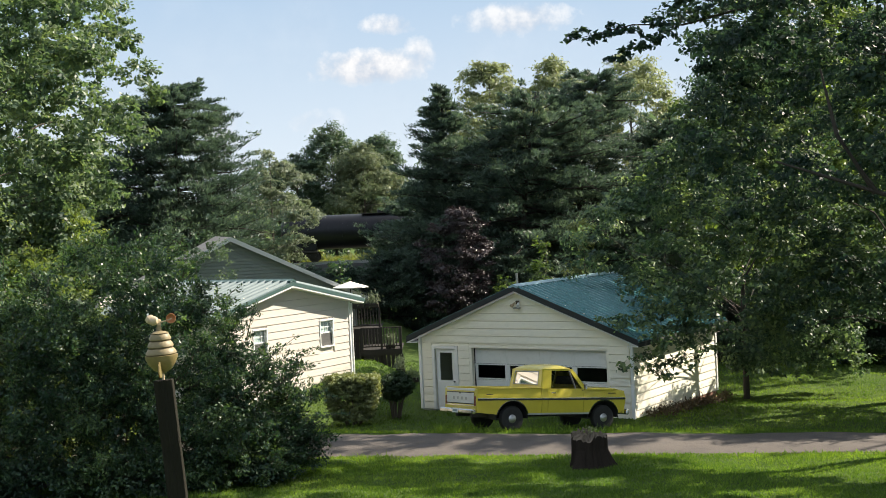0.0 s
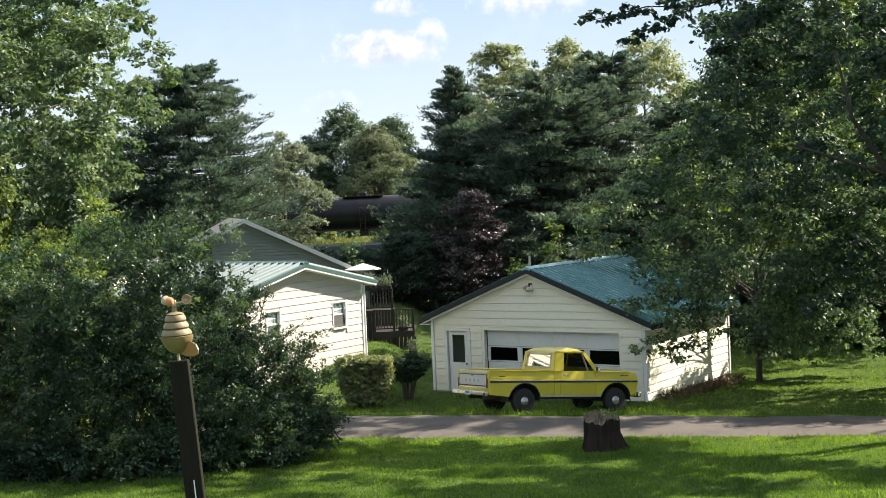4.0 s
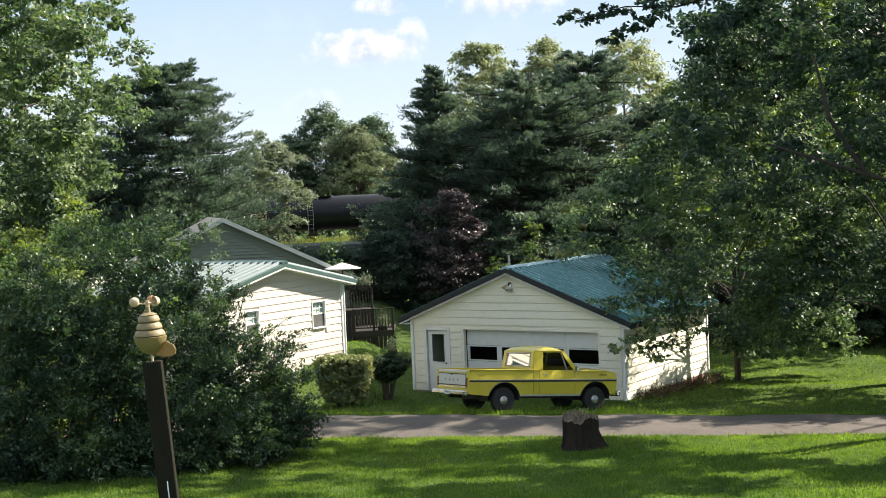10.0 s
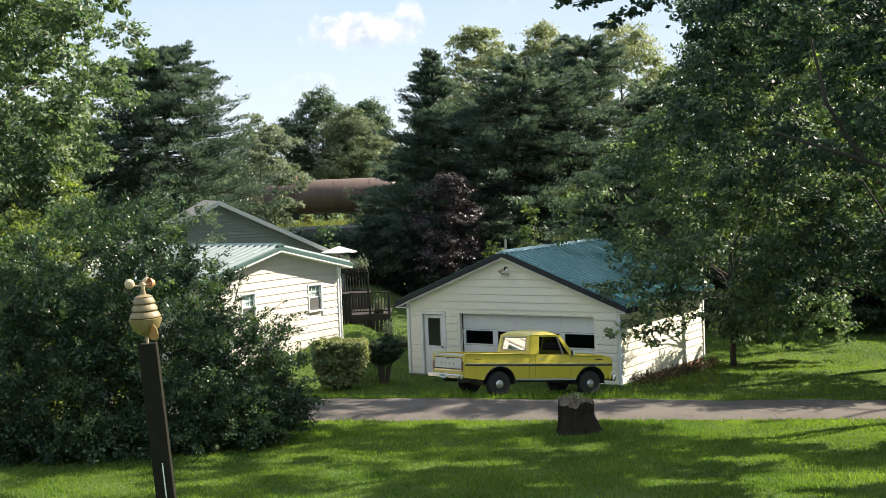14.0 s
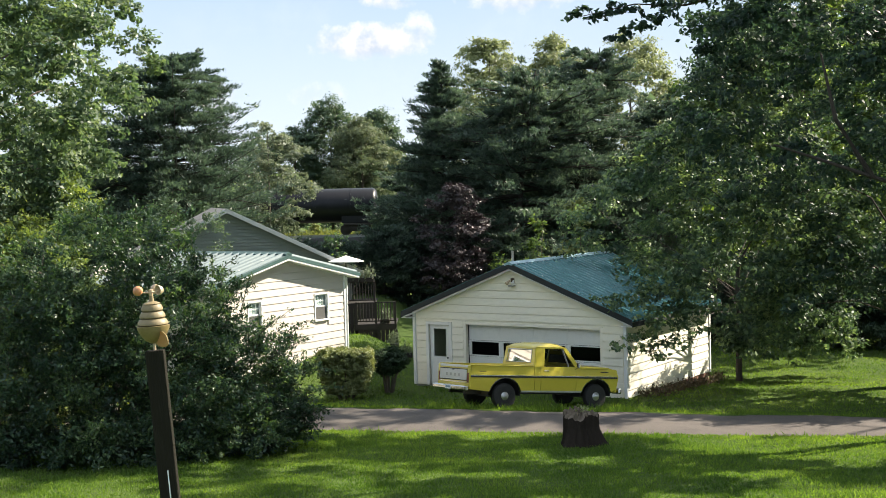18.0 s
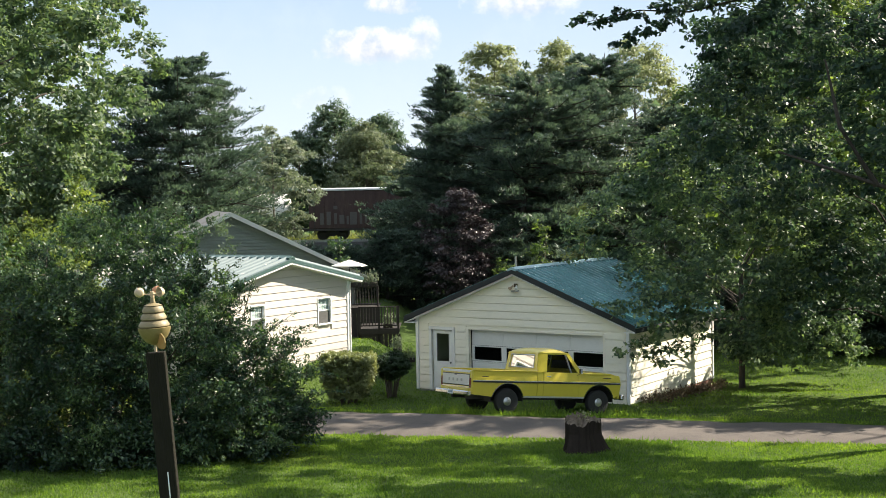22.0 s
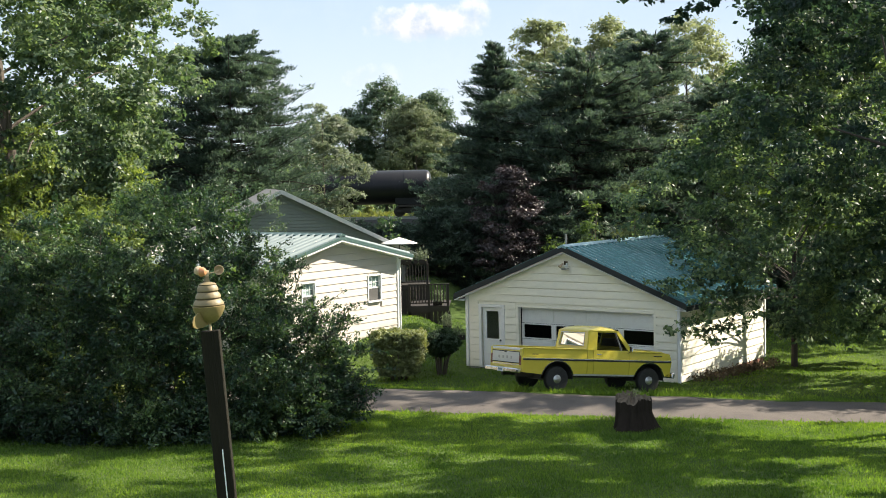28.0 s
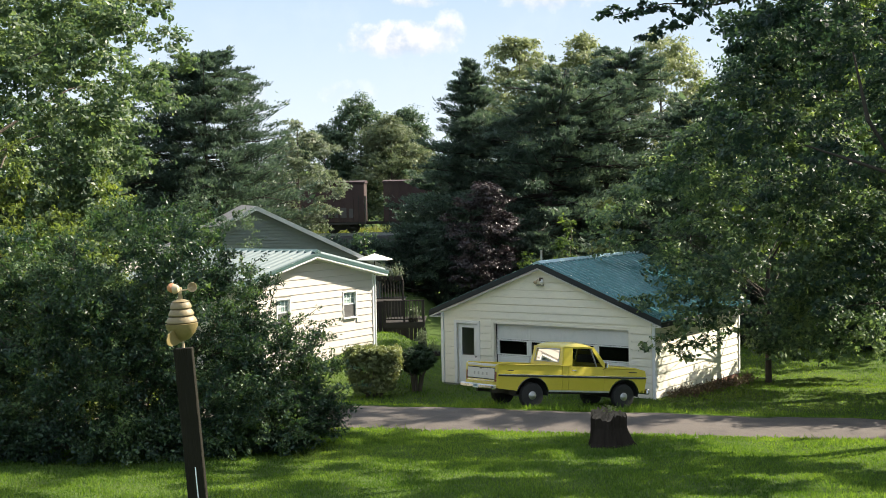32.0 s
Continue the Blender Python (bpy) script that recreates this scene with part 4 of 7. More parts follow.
def broadleaf(name, x, y, height, radius, bole, label, leaf, seed, clumps=240, per=130, leaf_size=0.16, clump_size=0.7, lean=(0, 0), trunk_r=0.22,
              widest=0.45, squash=0.6, bark="bark", group="", z0=None, bias=None, hollow=0.35, category="tree", reach=None, peak=1.8, reach_limbs=3, reach_size=0.42, twig=None, boughs=(), leader=0.96, sprays=7, tight=0.24):
    """A broad-leaved tree: tapered trunk, limbs that end in clumps, and a crown of leaves with gaps and an uneven outline."""
    rng = np.random.default_rng(seed)
    base = gz(x, y) if z0 is None else z0
    t = thing(name, pose(x, y, base), label, category, group)
    top = Vector((lean[0], lean[1], height))
    trunk = [Vector((0, 0, -0.3)), Vector((0, 0, 0.15)), Vector((lean[0] * 0.1, lean[1] * 0.1, bole * 0.6)), Vector((lean[0] * 0.3, lean[1] * 0.3, bole + 0.25 * (height - bole))),
             Vector((lean[0] * 0.6, lean[1] * 0.6, bole + 0.6 * (height - bole))), top * 0.96]
    if leader < 0.9:  # the trunk divides low down and is lost in the crown
        trunk = trunk[:3] + [Vector((lean[0] * 0.3, lean[1] * 0.3, height * leader * 0.8)), Vector((lean[0] * 0.5 + 0.2, lean[1] * 0.5, height * leader * 0.9)), Vector((lean[0] * 0.5 + 0.5, lean[1] * 0.5, height * leader))]
    g = Geo()
    g.tube(trunk, [trunk_r * 1.5, trunk_r * 1.1, trunk_r * 0.95, trunk_r * 0.7, trunk_r * 0.4, 0.02], 9)
    part("trunk", g, M[bark], t, smooth=True)
    # lobes make the outline uneven
    lobes = rng.normal(size=(9, 3))
    lobes /= np.linalg.norm(lobes, axis=1, keepdims=True)
    amp = rng.uniform(-0.22, 0.3, 9)
    cs = []
    while len(cs) < clumps:
        u = rng.uniform(0, 1)
        a = rng.uniform(0, 6.283)
        prof = (u / widest) ** 0.55 if u < widest else max(0.0, 1 - ((u - widest) / (1 - widest)) ** peak) ** (1.08 / peak)
        d = np.array([math.cos(a), math.sin(a), (u - 0.4) * 1.6])
        d /= np.linalg.norm(d)
        bump = 1 + float(np.sum(amp * np.maximum(0, lobes @ d) ** 3))
        r = radius * prof * bump * (hollow + (1 - hollow) * rng.uniform(0, 1) ** 0.5)
        f = bole + u * (height - bole)
        lx, ly = lean[0] * f / height, lean[1] * f / height
        q = (lx + r * math.cos(a), ly + r * math.sin(a), f + rng.normal() * 0.3)
        if bias is None or rng.uniform() < bias(*q):
            cs.append(q)
    cs += list(reach or ())
    cs = np.array(cs)
    g = Geo()
    inner = cs[: len(cs) - len(reach or ())]
    pick = inner[:: max(1, len(inner) // 24)]
    if reach and reach_limbs:
        pick = np.concatenate([pick, np.array(reach[::6][:reach_limbs])])
    f = np.clip(pick[:, 2] - np.hypot(pick[:, 0], pick[:, 1]) * 0.45, bole * 0.8, height * 0.9)
    starts = [(lean[0] * z / height, lean[1] * z / height, z) for z in f]
    limb_tubes(rng, g, starts, pick, min(0.065, trunk_r * 0.3))
    for line in boughs:
        g.tube([Vector(q) for q in line], [0.075 - 0.055 * i / (len(line) - 1) for i in range(len(line))], 7, False)
    if twig:
        g.tube([Vector(q) for q in twig], [0.05 - 0.043 * i / (len(twig) - 1) for i in range(len(twig))], 5, False)
    tagged(part("limb", g, M[bark], t, smooth=True), kind="stuff")
    n_reach = len(reach or ())
    counts = np.full(len(cs), per)
    size = clump_size * rng.uniform(0.55, 1.3, len(cs))
    if n_reach:
        counts[-n_reach:], size[-n_reach:] = per // (2 if reach_size > 0.3 else 4), reach_size
    v = clump_leaves(rng, cs, size, counts, leaf_size, squash, sprays, tight=tight)
    part("crown", quads_mesh("crown", v, M[leaf]), None, t)
    return t


def conifer(name, x, y, height, radius, label, seed, leaf="pine", whorls=26, per=9, tufts=17, bare=0.12, lean=0.0, tuft=0.55, droop=0.1, blade=0.28, ragged=0.35, each=30, group="conifers behind the houses", z0=None, shape=0.8):
    """A pine: straight trunk, whorls of level limbs that carry flat sprays of needles, ragged outline with gaps."""
    rng = np.random.default_rng(seed)
    t = thing(name, pose(x, y, gz(x, y) if z0 is None else z0), label, "tree", group)
    g = Geo()
    r = 0.022 * height
    g.tube([(0, 0, -0.3), (0, 0, height * 0.3), (lean * 0.4, 0, height * 0.65), (lean, 0, height)], [r, r * 0.75, r * 0.4, 0.02], 8)
    part("trunk", g, M["dark_bark"], t, smooth=True)
    limbs = Geo()
    cen, ax = [], []
    for w in range(whorls):
        f = bare + (1 - bare) * (w / whorls) ** 0.9
        reach = radius * (max(0.0, 1 - (f - bare) / (1 - bare)) ** shape + 0.03) * (0.75 + 0.25 * min(1, (f - bare) / 0.18))
        a0 = rng.uniform(0, 6.283)
        for b in range(per):
            if rng.uniform() < 0.1:
                continue
            a = a0 + 6.283 * b / per + rng.normal() * 0.25
            z = (f + rng.uniform(-0.55, 0.55) * (1 - bare) / whorls) * height
            ln = reach * rng.uniform(1 - ragged, 1 + ragged * 0.7)
            rise = rng.normal() * 0.2 + 0.15 - droop
            tx = lean * f * f
            end = Vector((tx + math.cos(a) * ln, math.sin(a) * ln, z + rise * ln))
            limbs.tube([(tx, 0, z), (tx + math.cos(a) * ln * 0.6, math.sin(a) * ln * 0.6, z + rise * ln * 0.3), end], [0.05 * (1 - f) + 0.02, 0.03, 0.008], 4, False)
            count = max(4, round(tufts * min(1.0, ln / 2.0)))
            for k in range(count):
                q = (k + rng.uniform()) / count
                q = 0.25 + 0.75 * q
                side = rng.normal() * 0.28 * ln * (1.15 - q) + rng.normal() * 0.1
                cen.append((tx + math.cos(a) * ln * q - math.sin(a) * side, math.sin(a) * ln * q + math.cos(a) * side, z + rise * ln * q * q + rng.normal() * 0.1 + 0.06 * q * ln))
                ax.append((math.cos(a), math.sin(a), 0.25))
    tagged(part("limb", limbs, M["dark_bark"], t), kind="stuff")
    cen, ax = np.array(cen), np.array(ax)
    idx = np.repeat(np.arange(len(cen)), each)
    off = unit(rng.normal(size=(len(idx), 3))) * rng.uniform(0, 1, (len(idx), 1)) ** 0.5 * np.array([1, 1, 0.3]) * tuft * (rng.uniform(0.5, 1.25, len(cen)) * (1.15 - 0.75 * np.clip(cen[:, 2] / height, 0, 1) ** 3))[idx][:, None]
    along = (off * ax[idx]).sum(1)
    off += ax[idx] * np.array([1, 1, 0]) * (along * 0.5)[:, None]
    off[:, 2] += 0.16 * np.abs(along)
    v = blades(rng, cen[idx] + off, blade, 0.5, 0.2, ax[idx] * 1.5 + np.array([0, 0, 0.5]))
    part("crown", quads_mesh("crown", v, M[leaf]), None, t)
    return t


def shrub(name, x, y, rx, ry, height, label, leaf, seed, clumps, per, leaf_size, clump_size, top=None, group="", stems=14, category="shrub", sprays=0, z0=None, lift=0.12, wands=(), skirt=0, form=None):
    """A shrub: stems from the ground, clumps over an uneven mound, leaves, and sprays that reach out of it."""
    rng = np.random.default_rng(seed)
    base = gz(x, y) if z0 is None else z0
    t = thing(name, pose(x, y, base), label, category, group)
    cs = []
    while form and len(cs) < clumps:  # clipped to a block or to a flattened ball on bare stems
        q = np.array([rng.uniform(-1, 1), rng.uniform(-1, 1), rng.uniform(-1, 1)]) if form == "block" else rng.normal(size=3)
        q /= max(abs(q)) if form == "block" else np.linalg.norm(q)
        q *= rng.uniform(0.55, 1.0) ** 0.4
        low = min(0.0, q[2] - 0.1)
        mid, half = (height + lift) / 2, (height - lift) / 2
        cs.append((q[0] * rx * (1 + 0.32 * low), q[1] * ry * (1 + 0.32 * low), mid + half * q[2] + 0.03 * math.sin(4 * q[0] + 3 * q[1])))
    while len(cs) < clumps:
        a, rho = rng.uniform(0, 6.283), rng.uniform(0, 1) ** 0.42
        lump = 1 + 0.07 * math.sin(3 * a + 2) + 0.05 * math.sin(7 * a + 1)
        X, Y = math.cos(a) * rho * rx * lump, math.sin(a) * rho * ry * lump
        h = (height if top is None else top(X)) * (1 + 0.05 * math.sin(X * 3.1 + 1) + 0.04 * math.sin(X * 5.7 + Y * 3))
        h *= max(0.0, 1 - rho ** (5 if top else 3.2)) ** 0.5 if top is None else max(0.0, 1 - 0.5 * rho ** 6)
        z = h * rng.uniform(0.0, 1.0) if rho > 0.55 else h * rng.uniform(0.1, 1.0)
        cs.append((X, Y, max(lift + 0.15 * rng.uniform() if lift > 0.2 else lift, z - 0.12)))
    for k in range(skirt):  # low growth round the foot
        a = rng.uniform(3.0, 6.5)
        rho = rng.uniform(0.8, 0.97)
        cs.append((math.cos(a) * rho * rx, math.sin(a) * rho * ry, rng.uniform(0.12, 0.9)))
    cs = np.array(cs)
    g = Geo()
    for k in range(stems):
        e = cs[rng.integers(len(cs))]
        g.tube([(e[0] * 0.25, e[1] * 0.25, -0.1), (e[0] * 0.5, e[1] * 0.5, e[2] * 0.5), tuple(e)], [0.035, 0.025, 0.008], 5, False)
    # arching sprays: a twig with leaves along it, rising and then bowing outward
    spr_c, spr_a = [], []
    for k in range(sprays):
        e = Vector(cs[rng.integers(len(cs))])
        long = rng.uniform() < 0.12
        d = Vector((e.x / rx + rng.normal() * 0.5, e.y / ry - 0.4 + rng.normal() * 0.5, rng.uniform(0.2, 1.1))).normalized()
        ln = rng.uniform(0.7, 1.1) if long else rng.uniform(0.35, 0.85)
        tip = e + d * ln + Vector((0, 0, -0.12 * ln))
        mid = e + d * ln * 0.5 + Vector((0, 0, 0.05))
        g.tube([e, mid, tip], [0.011, 0.007, 0.003], 3, False)
        for q in np.linspace(0.1, 1, 34 if long else 24):
            p = e.lerp(mid, q * 2) if q < 0.5 else mid.lerp(tip, q * 2 - 1)
            spr_c.append(tuple(p + Vector(rng.normal(size=3) * 0.055 * (1.2 - 0.6 * q))))
            spr_a.append(tuple(d))
    for e, tip in wands:
        e, tip = Vector(e), Vector(tip)
        d = (tip - e).normalized()
        g.tube([e, e.lerp(tip, 0.5) + Vector((0, 0, 0.03)), tip], [0.012, 0.009, 0.004], 4, False)
        for q in np.linspace(0.05, 1, 22):
            spr_c.append(tuple(e.lerp(tip, q) + Vector(rng.normal(size=3) * 0.03)))
            spr_a.append(tuple(d))
    tagged(part("stem", g, M["bark"], t), kind="stuff")
    size = clump_size * rng.uniform(0.9, 1.6, len(cs))
    v = clump_leaves(rng, cs, size, np.full(len(cs), per), leaf_size, 0.8, 6, 0.5, 0.5)
    low = 0.04 if lift < 0.2 else lift * 0.8
    keep = v.reshape(-1, 4, 3)[:, :, 2].min(1) > low
    v = v.reshape(-1, 4, 3)[keep].reshape(-1, 3)
    if spr_c:
        sc, sa = np.repeat(np.array(spr_c), 2, 0), np.repeat(np.array(spr_a), 2, 0)
        v = np.concatenate([v, blades(rng, sc + rng.normal(size=sc.shape) * 0.025, leaf_size * 0.95, 0.5, 0.42, sa * 1.1)])
    part("foliage", quads_mesh("foliage", v, M[leaf]), None, t)
    return t


def sun_gap(x, y, z):
    """How dense the crowns are where the sun passes on its way to the lawn's edge, the lane and the garage's side wall."""
    k = max(0.0, z - 0.6)
    X, Y = x - 1.197 * k, y - 0.572 * k
    a, b = X - 5.55, Y - 39.1  # along and up the garage's side wall
    s, h = (1.197 * b - 0.572 * a) / 0.6726, (0.559 * b - 0.829 * a) / 0.6726
    if -0.6 < s < 7.4 and -0.4 < h < 3.2:
        return 0.02
    edge = road_near(X)
    if -6 < X < 16 and edge - (1.6 if X < 1 else 1.0 if X < 4.0 else 3.7) < Y < edge + (0.8 if X < 4 else 1.5):
        return 0.01  # the lawn's edge and the near half of the lane
    if z > 3.4 and 9 < X < 15 and 41 < Y < 47:
        return 0.08
    if z > 3.4 and 9 < X < 21 and 38 < Y < 52:
        return 0.14
    if Y < edge - 2.5 and math.sin(2.9 * Y + 1.3 * math.sin(0.5 * X)) + 0.8 * math.sin(1.3 * X + 1.9 * Y) > (0.9 if X < 0 else 0.45):
        return 0.03  # long streaks of sun on the lawn
    if 4.5 < X < 10 and 20.5 < Y < 23:
        return 0.03
    return 1.0


def build_plants():
    gap = lambda cx, cy: (lambda x, y, z: sun_gap(cx + x, cy + y, z + 0.5))
    # large trees beside the garage, their low limbs hanging before it
    reach = [(-5.3 + 0.5 * i, -5.2 + 0.2 * i, 3.3 + 0.03 * i) for i in range(6)] + [(-4.7 + 0.5 * i, -5.4 + 0.3 * i, 2.0 + 0.2 * i) for i in range(6)] + \
            [(-3.9, -5.0, 1.6), (-3.5, -4.9, 2.0), (-2.9, -4.6, 1.9), (-2.5, -4.4, 2.5), (-3.2, -4.6, 2.9), (-2.0, -4.0, 2.3)] + \
            [(0.3 + 0.24 * i, 0.6 + 1.1 * math.sin(i * 2.3), 1.5 + 0.8 * math.sin(i * 1.7) + 0.05 * i) for i in range(18)] + \
            [(-0.8 + 0.13 * i, -4.3 + 0.9 * math.sin(i * 1.9), 3.2 + 4.2 * (i * 0.618 % 1)) for i in range(30)] + \
            [(-0.7 + 0.045 * i, -2.6 + 0.7 * math.sin(i * 2.9), 1.7 + 2.8 * (i * 0.618 % 1)) for i in range(44)] + \
            [(0.6 + 0.1 * i, 0.3 + 0.9 * math.sin(i * 1.3), 1.0 + 0.3 * math.sin(i * 0.9) + 1.3 * (i * 0.618 % 1)) for i in range(36)] + \
            [(-4.3 + 0.1 * i, -5.0 + 0.5 * math.sin(i * 2.1), 2.7 + (1.2 + 0.05 * i) * (i * 0.618 % 1)) for i in range(28)]
    reach = reach[:18] + [q for q in reach[18:] if sun_gap(10.15 + q[0], 44.0 + q[1], q[2] + 0.1) > 0.05]
    reach += [(0.1 + 0.7 * math.sin(i * 2.4), -1.0 + 0.3 * math.cos(i * 1.7), 1.1 + 1.9 * (i * 0.618 % 1)) for i in range(30)]
    high = [(-11.9 + 0.26 * i, 0.06 * i, 9.95 + 0.045 * i + 0.12 * math.sin(i * 1.9)) for i in range(16)] + [(-10.9 + 0.25 * i, 0.1, 9.5 + 0.11 * i) for i in range(6)] + [(-9.3 + 0.3 * i, 0.3, 10.75 + 0.16 * math.sin(i * 2.3)) for i in range(9)]
    broadleaf("maple_tree", 10.15, 44.0, 11.5, 6.0, 3.0, "tall dark green maple with low limbs hanging beside the garage", "maple_lit", 11, 250, 170, 0.15, 0.62, leader=0.42,
              trunk_r=0.1, bark="dark_bark", widest=0.28, peak=1.05, reach=reach, group="maples beside the garage", hollow=0.3, bias=gap(10.15, 44.0))
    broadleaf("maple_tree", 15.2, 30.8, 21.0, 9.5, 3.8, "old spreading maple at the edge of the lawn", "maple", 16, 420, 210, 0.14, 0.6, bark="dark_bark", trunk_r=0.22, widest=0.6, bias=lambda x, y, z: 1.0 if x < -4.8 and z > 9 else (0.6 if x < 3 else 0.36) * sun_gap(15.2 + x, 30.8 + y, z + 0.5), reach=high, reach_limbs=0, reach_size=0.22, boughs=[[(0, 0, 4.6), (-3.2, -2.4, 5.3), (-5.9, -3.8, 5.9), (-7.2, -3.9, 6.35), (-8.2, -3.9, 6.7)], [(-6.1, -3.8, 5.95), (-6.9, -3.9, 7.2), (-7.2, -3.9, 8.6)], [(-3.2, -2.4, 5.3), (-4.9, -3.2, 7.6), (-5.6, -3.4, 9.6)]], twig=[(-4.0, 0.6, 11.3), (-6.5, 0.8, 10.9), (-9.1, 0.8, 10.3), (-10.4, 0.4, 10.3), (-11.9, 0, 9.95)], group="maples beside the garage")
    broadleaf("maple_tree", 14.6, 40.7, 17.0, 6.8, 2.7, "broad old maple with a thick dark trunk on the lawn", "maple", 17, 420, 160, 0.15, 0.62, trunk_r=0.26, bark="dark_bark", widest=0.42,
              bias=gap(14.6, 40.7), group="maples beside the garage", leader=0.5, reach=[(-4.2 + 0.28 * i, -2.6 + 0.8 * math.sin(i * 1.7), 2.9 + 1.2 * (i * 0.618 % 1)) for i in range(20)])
    # trees out of view, added only for the shade they cast
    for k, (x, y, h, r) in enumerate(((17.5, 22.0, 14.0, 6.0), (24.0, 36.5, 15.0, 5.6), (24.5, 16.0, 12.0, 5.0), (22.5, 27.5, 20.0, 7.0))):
        broadleaf("shade_tree", x, y, h, r, 4.2, "broad tree out of view, added to shade the lawn and lane", "maple", 110 + k, (250, 190, 220, 280)[k], 70, 0.42, 0.7, trunk_r=0.24, widest=0.45, group="maples shading the lawn", bias=gap(x, y))
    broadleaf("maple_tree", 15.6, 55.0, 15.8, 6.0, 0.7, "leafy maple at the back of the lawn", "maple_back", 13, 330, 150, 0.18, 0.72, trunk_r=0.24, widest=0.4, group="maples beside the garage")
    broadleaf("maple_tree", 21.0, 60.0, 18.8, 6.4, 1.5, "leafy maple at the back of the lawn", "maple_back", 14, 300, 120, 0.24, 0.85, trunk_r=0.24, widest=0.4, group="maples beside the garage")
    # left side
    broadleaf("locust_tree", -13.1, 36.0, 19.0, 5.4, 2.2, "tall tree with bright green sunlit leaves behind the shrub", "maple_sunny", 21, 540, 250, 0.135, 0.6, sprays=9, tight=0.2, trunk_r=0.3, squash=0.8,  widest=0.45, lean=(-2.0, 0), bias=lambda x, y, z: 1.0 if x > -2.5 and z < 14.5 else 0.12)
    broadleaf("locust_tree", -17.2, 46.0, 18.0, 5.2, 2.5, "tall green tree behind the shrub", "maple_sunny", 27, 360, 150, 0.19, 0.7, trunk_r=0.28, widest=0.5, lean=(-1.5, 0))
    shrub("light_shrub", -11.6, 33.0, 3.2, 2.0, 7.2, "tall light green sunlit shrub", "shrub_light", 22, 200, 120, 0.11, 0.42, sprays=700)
    broadleaf("pale_tree", -10.7, 52.0, 5.6, 2.2, 1.2, "small gray-green tree before the gray house", "far_leaf", 46, 70, 110, 0.09, 0.42, trunk_r=0.07, widest=0.5)
    shrub("large_shrub", -7.9, 28.7, 4.5, 2.5, 4.9, "large rounded dark green shrub with arching sprays", "shrub", 23, 720, 130, 0.09, 0.32, skirt=190,
          top=lambda X: float(np.interp(X, (-5, -1.2, 0.2, 1.0, 1.7, 2.4, 2.8, 3.2, 3.5, 4.5, 5.2), (4.5, 5.0, 5.35, 5.45, 5.35, 4.95, 4.4, 3.7, 3.05, 3.4, 3.6))), stems=30, sprays=2600, wands=[((3.6, -0.9, 2.4), (4.62, -0.8, 3.2)), ((3.5, -0.8, 3.2), (3.72, -0.8, 3.95)), ((4.1, -0.9, 2.1), (4.95, -0.8, 2.55))])
    shrub("hedge_shrub", -3.1, 40.0, 0.78, 0.62, 1.52, "clipped pale green shrub beside the lane", "hedge", 24, 620, 80, 0.075, 0.1, group="clipped shrubs", form="block", lift=0.22)
    shrub("round_shrub", -1.85, 41.3, 0.62, 0.6, 1.42, "round dark green clipped shrub on short stems", "round_leaf", 25, 300, 110, 0.06, 0.1, group="clipped shrubs", form="ball", lift=0.62)
    # behind the houses
    conifer("pine_tree", -15.2, 74.0, 13.5, 6.6, "large dark pine with layered boughs", 31, whorls=18, per=14, tufts=20, shape=0.5, ragged=0.3, tuft=0.52, each=26)
    conifer("pine_tree", -21.0, 73.0, 10.5, 5.0, "large dark pine with layered boughs", 32, whorls=12, per=12, shape=0.5, ragged=0.45, tuft=0.5)
    conifer("pine_tree", 0.2, 70.0, 13.3, 4.6, "dark pine with a pointed ragged top", 33, whorls=16, per=11, shape=0.9, ragged=0.5, tuft=0.45)
    conifer("pine_tree", 4.0, 68.0, 12.4, 5.4, "large dark pine with layered boughs", 34, whorls=15, per=11, shape=0.33, ragged=0.5, lean=1.2, tuft=0.5)
    conifer("pine_tree", 7.2, 71.0, 13.9, 4.6, "large dark pine leaning with the wind", 35, whorls=15, per=11, shape=0.4, ragged=0.5, lean=1.8, tuft=0.5)
    conifer("pine_tree", -2.0, 76.0, 7.2, 3.1, "smaller dark pine beside the railway bank", 36, whorls=7, per=11, shape=0.5, ragged=0.45, tuft=0.5)
    conifer("pine_tree", 12.5, 74.0, 11.4, 5.0, "large dark pine with layered boughs", 37, whorls=13, per=11, shape=0.45, ragged=0.5, lean=0.8, tuft=0.5)
    for k, (x, y, h, r) in enumerate(((-7.6, 68.0, 2.6, 2.0), (-5.2, 66.5, 2.8, 2.0), (-3.0, 65.5, 3.6, 2.2), (-1.2, 67.0, 4.4, 2.2), (3.4, 63.5, 4.2, 2.4), (6.2, 61.0, 3.6, 2.2))):
        conifer("evergreen_shrub", x, y, h, r, "low dark evergreen shrub behind the houses", 90 + k, whorls=9, per=8, tufts=9, bare=0.03, shape=0.4, tuft=0.5, blade=0.28, group="evergreen shrubs")
    # shrubs added to stand in for the dark under the back trees
    for k, (x, y, h, r) in enumerate(((9.6, 56.5, 2.4, 1.7), (11.8, 55.0, 2.8, 1.8), (14.0, 54.0, 3.0, 1.9), (16.3, 53.0, 2.8, 1.9), (18.6, 52.0, 3.0, 2.0), (20.9, 51.0, 3.2, 2.0))):
        conifer("evergreen_shrub", x, y, h, r, "low dark shrub added to fill the dark back of the lawn", 190 + k, whorls=9, per=8, tufts=9, bare=0.03, shape=0.35, tuft=0.5, blade=0.28, group="evergreen shrubs")
    broadleaf("plum_tree", 0.75, 62.0, 6.3, 1.8, 1.0, "purple-leaved plum tree behind the garage", "purple_leaf", 41, 110, 150, 0.12, 0.42, trunk_r=0.1, widest=0.45, bark="dark_bark")
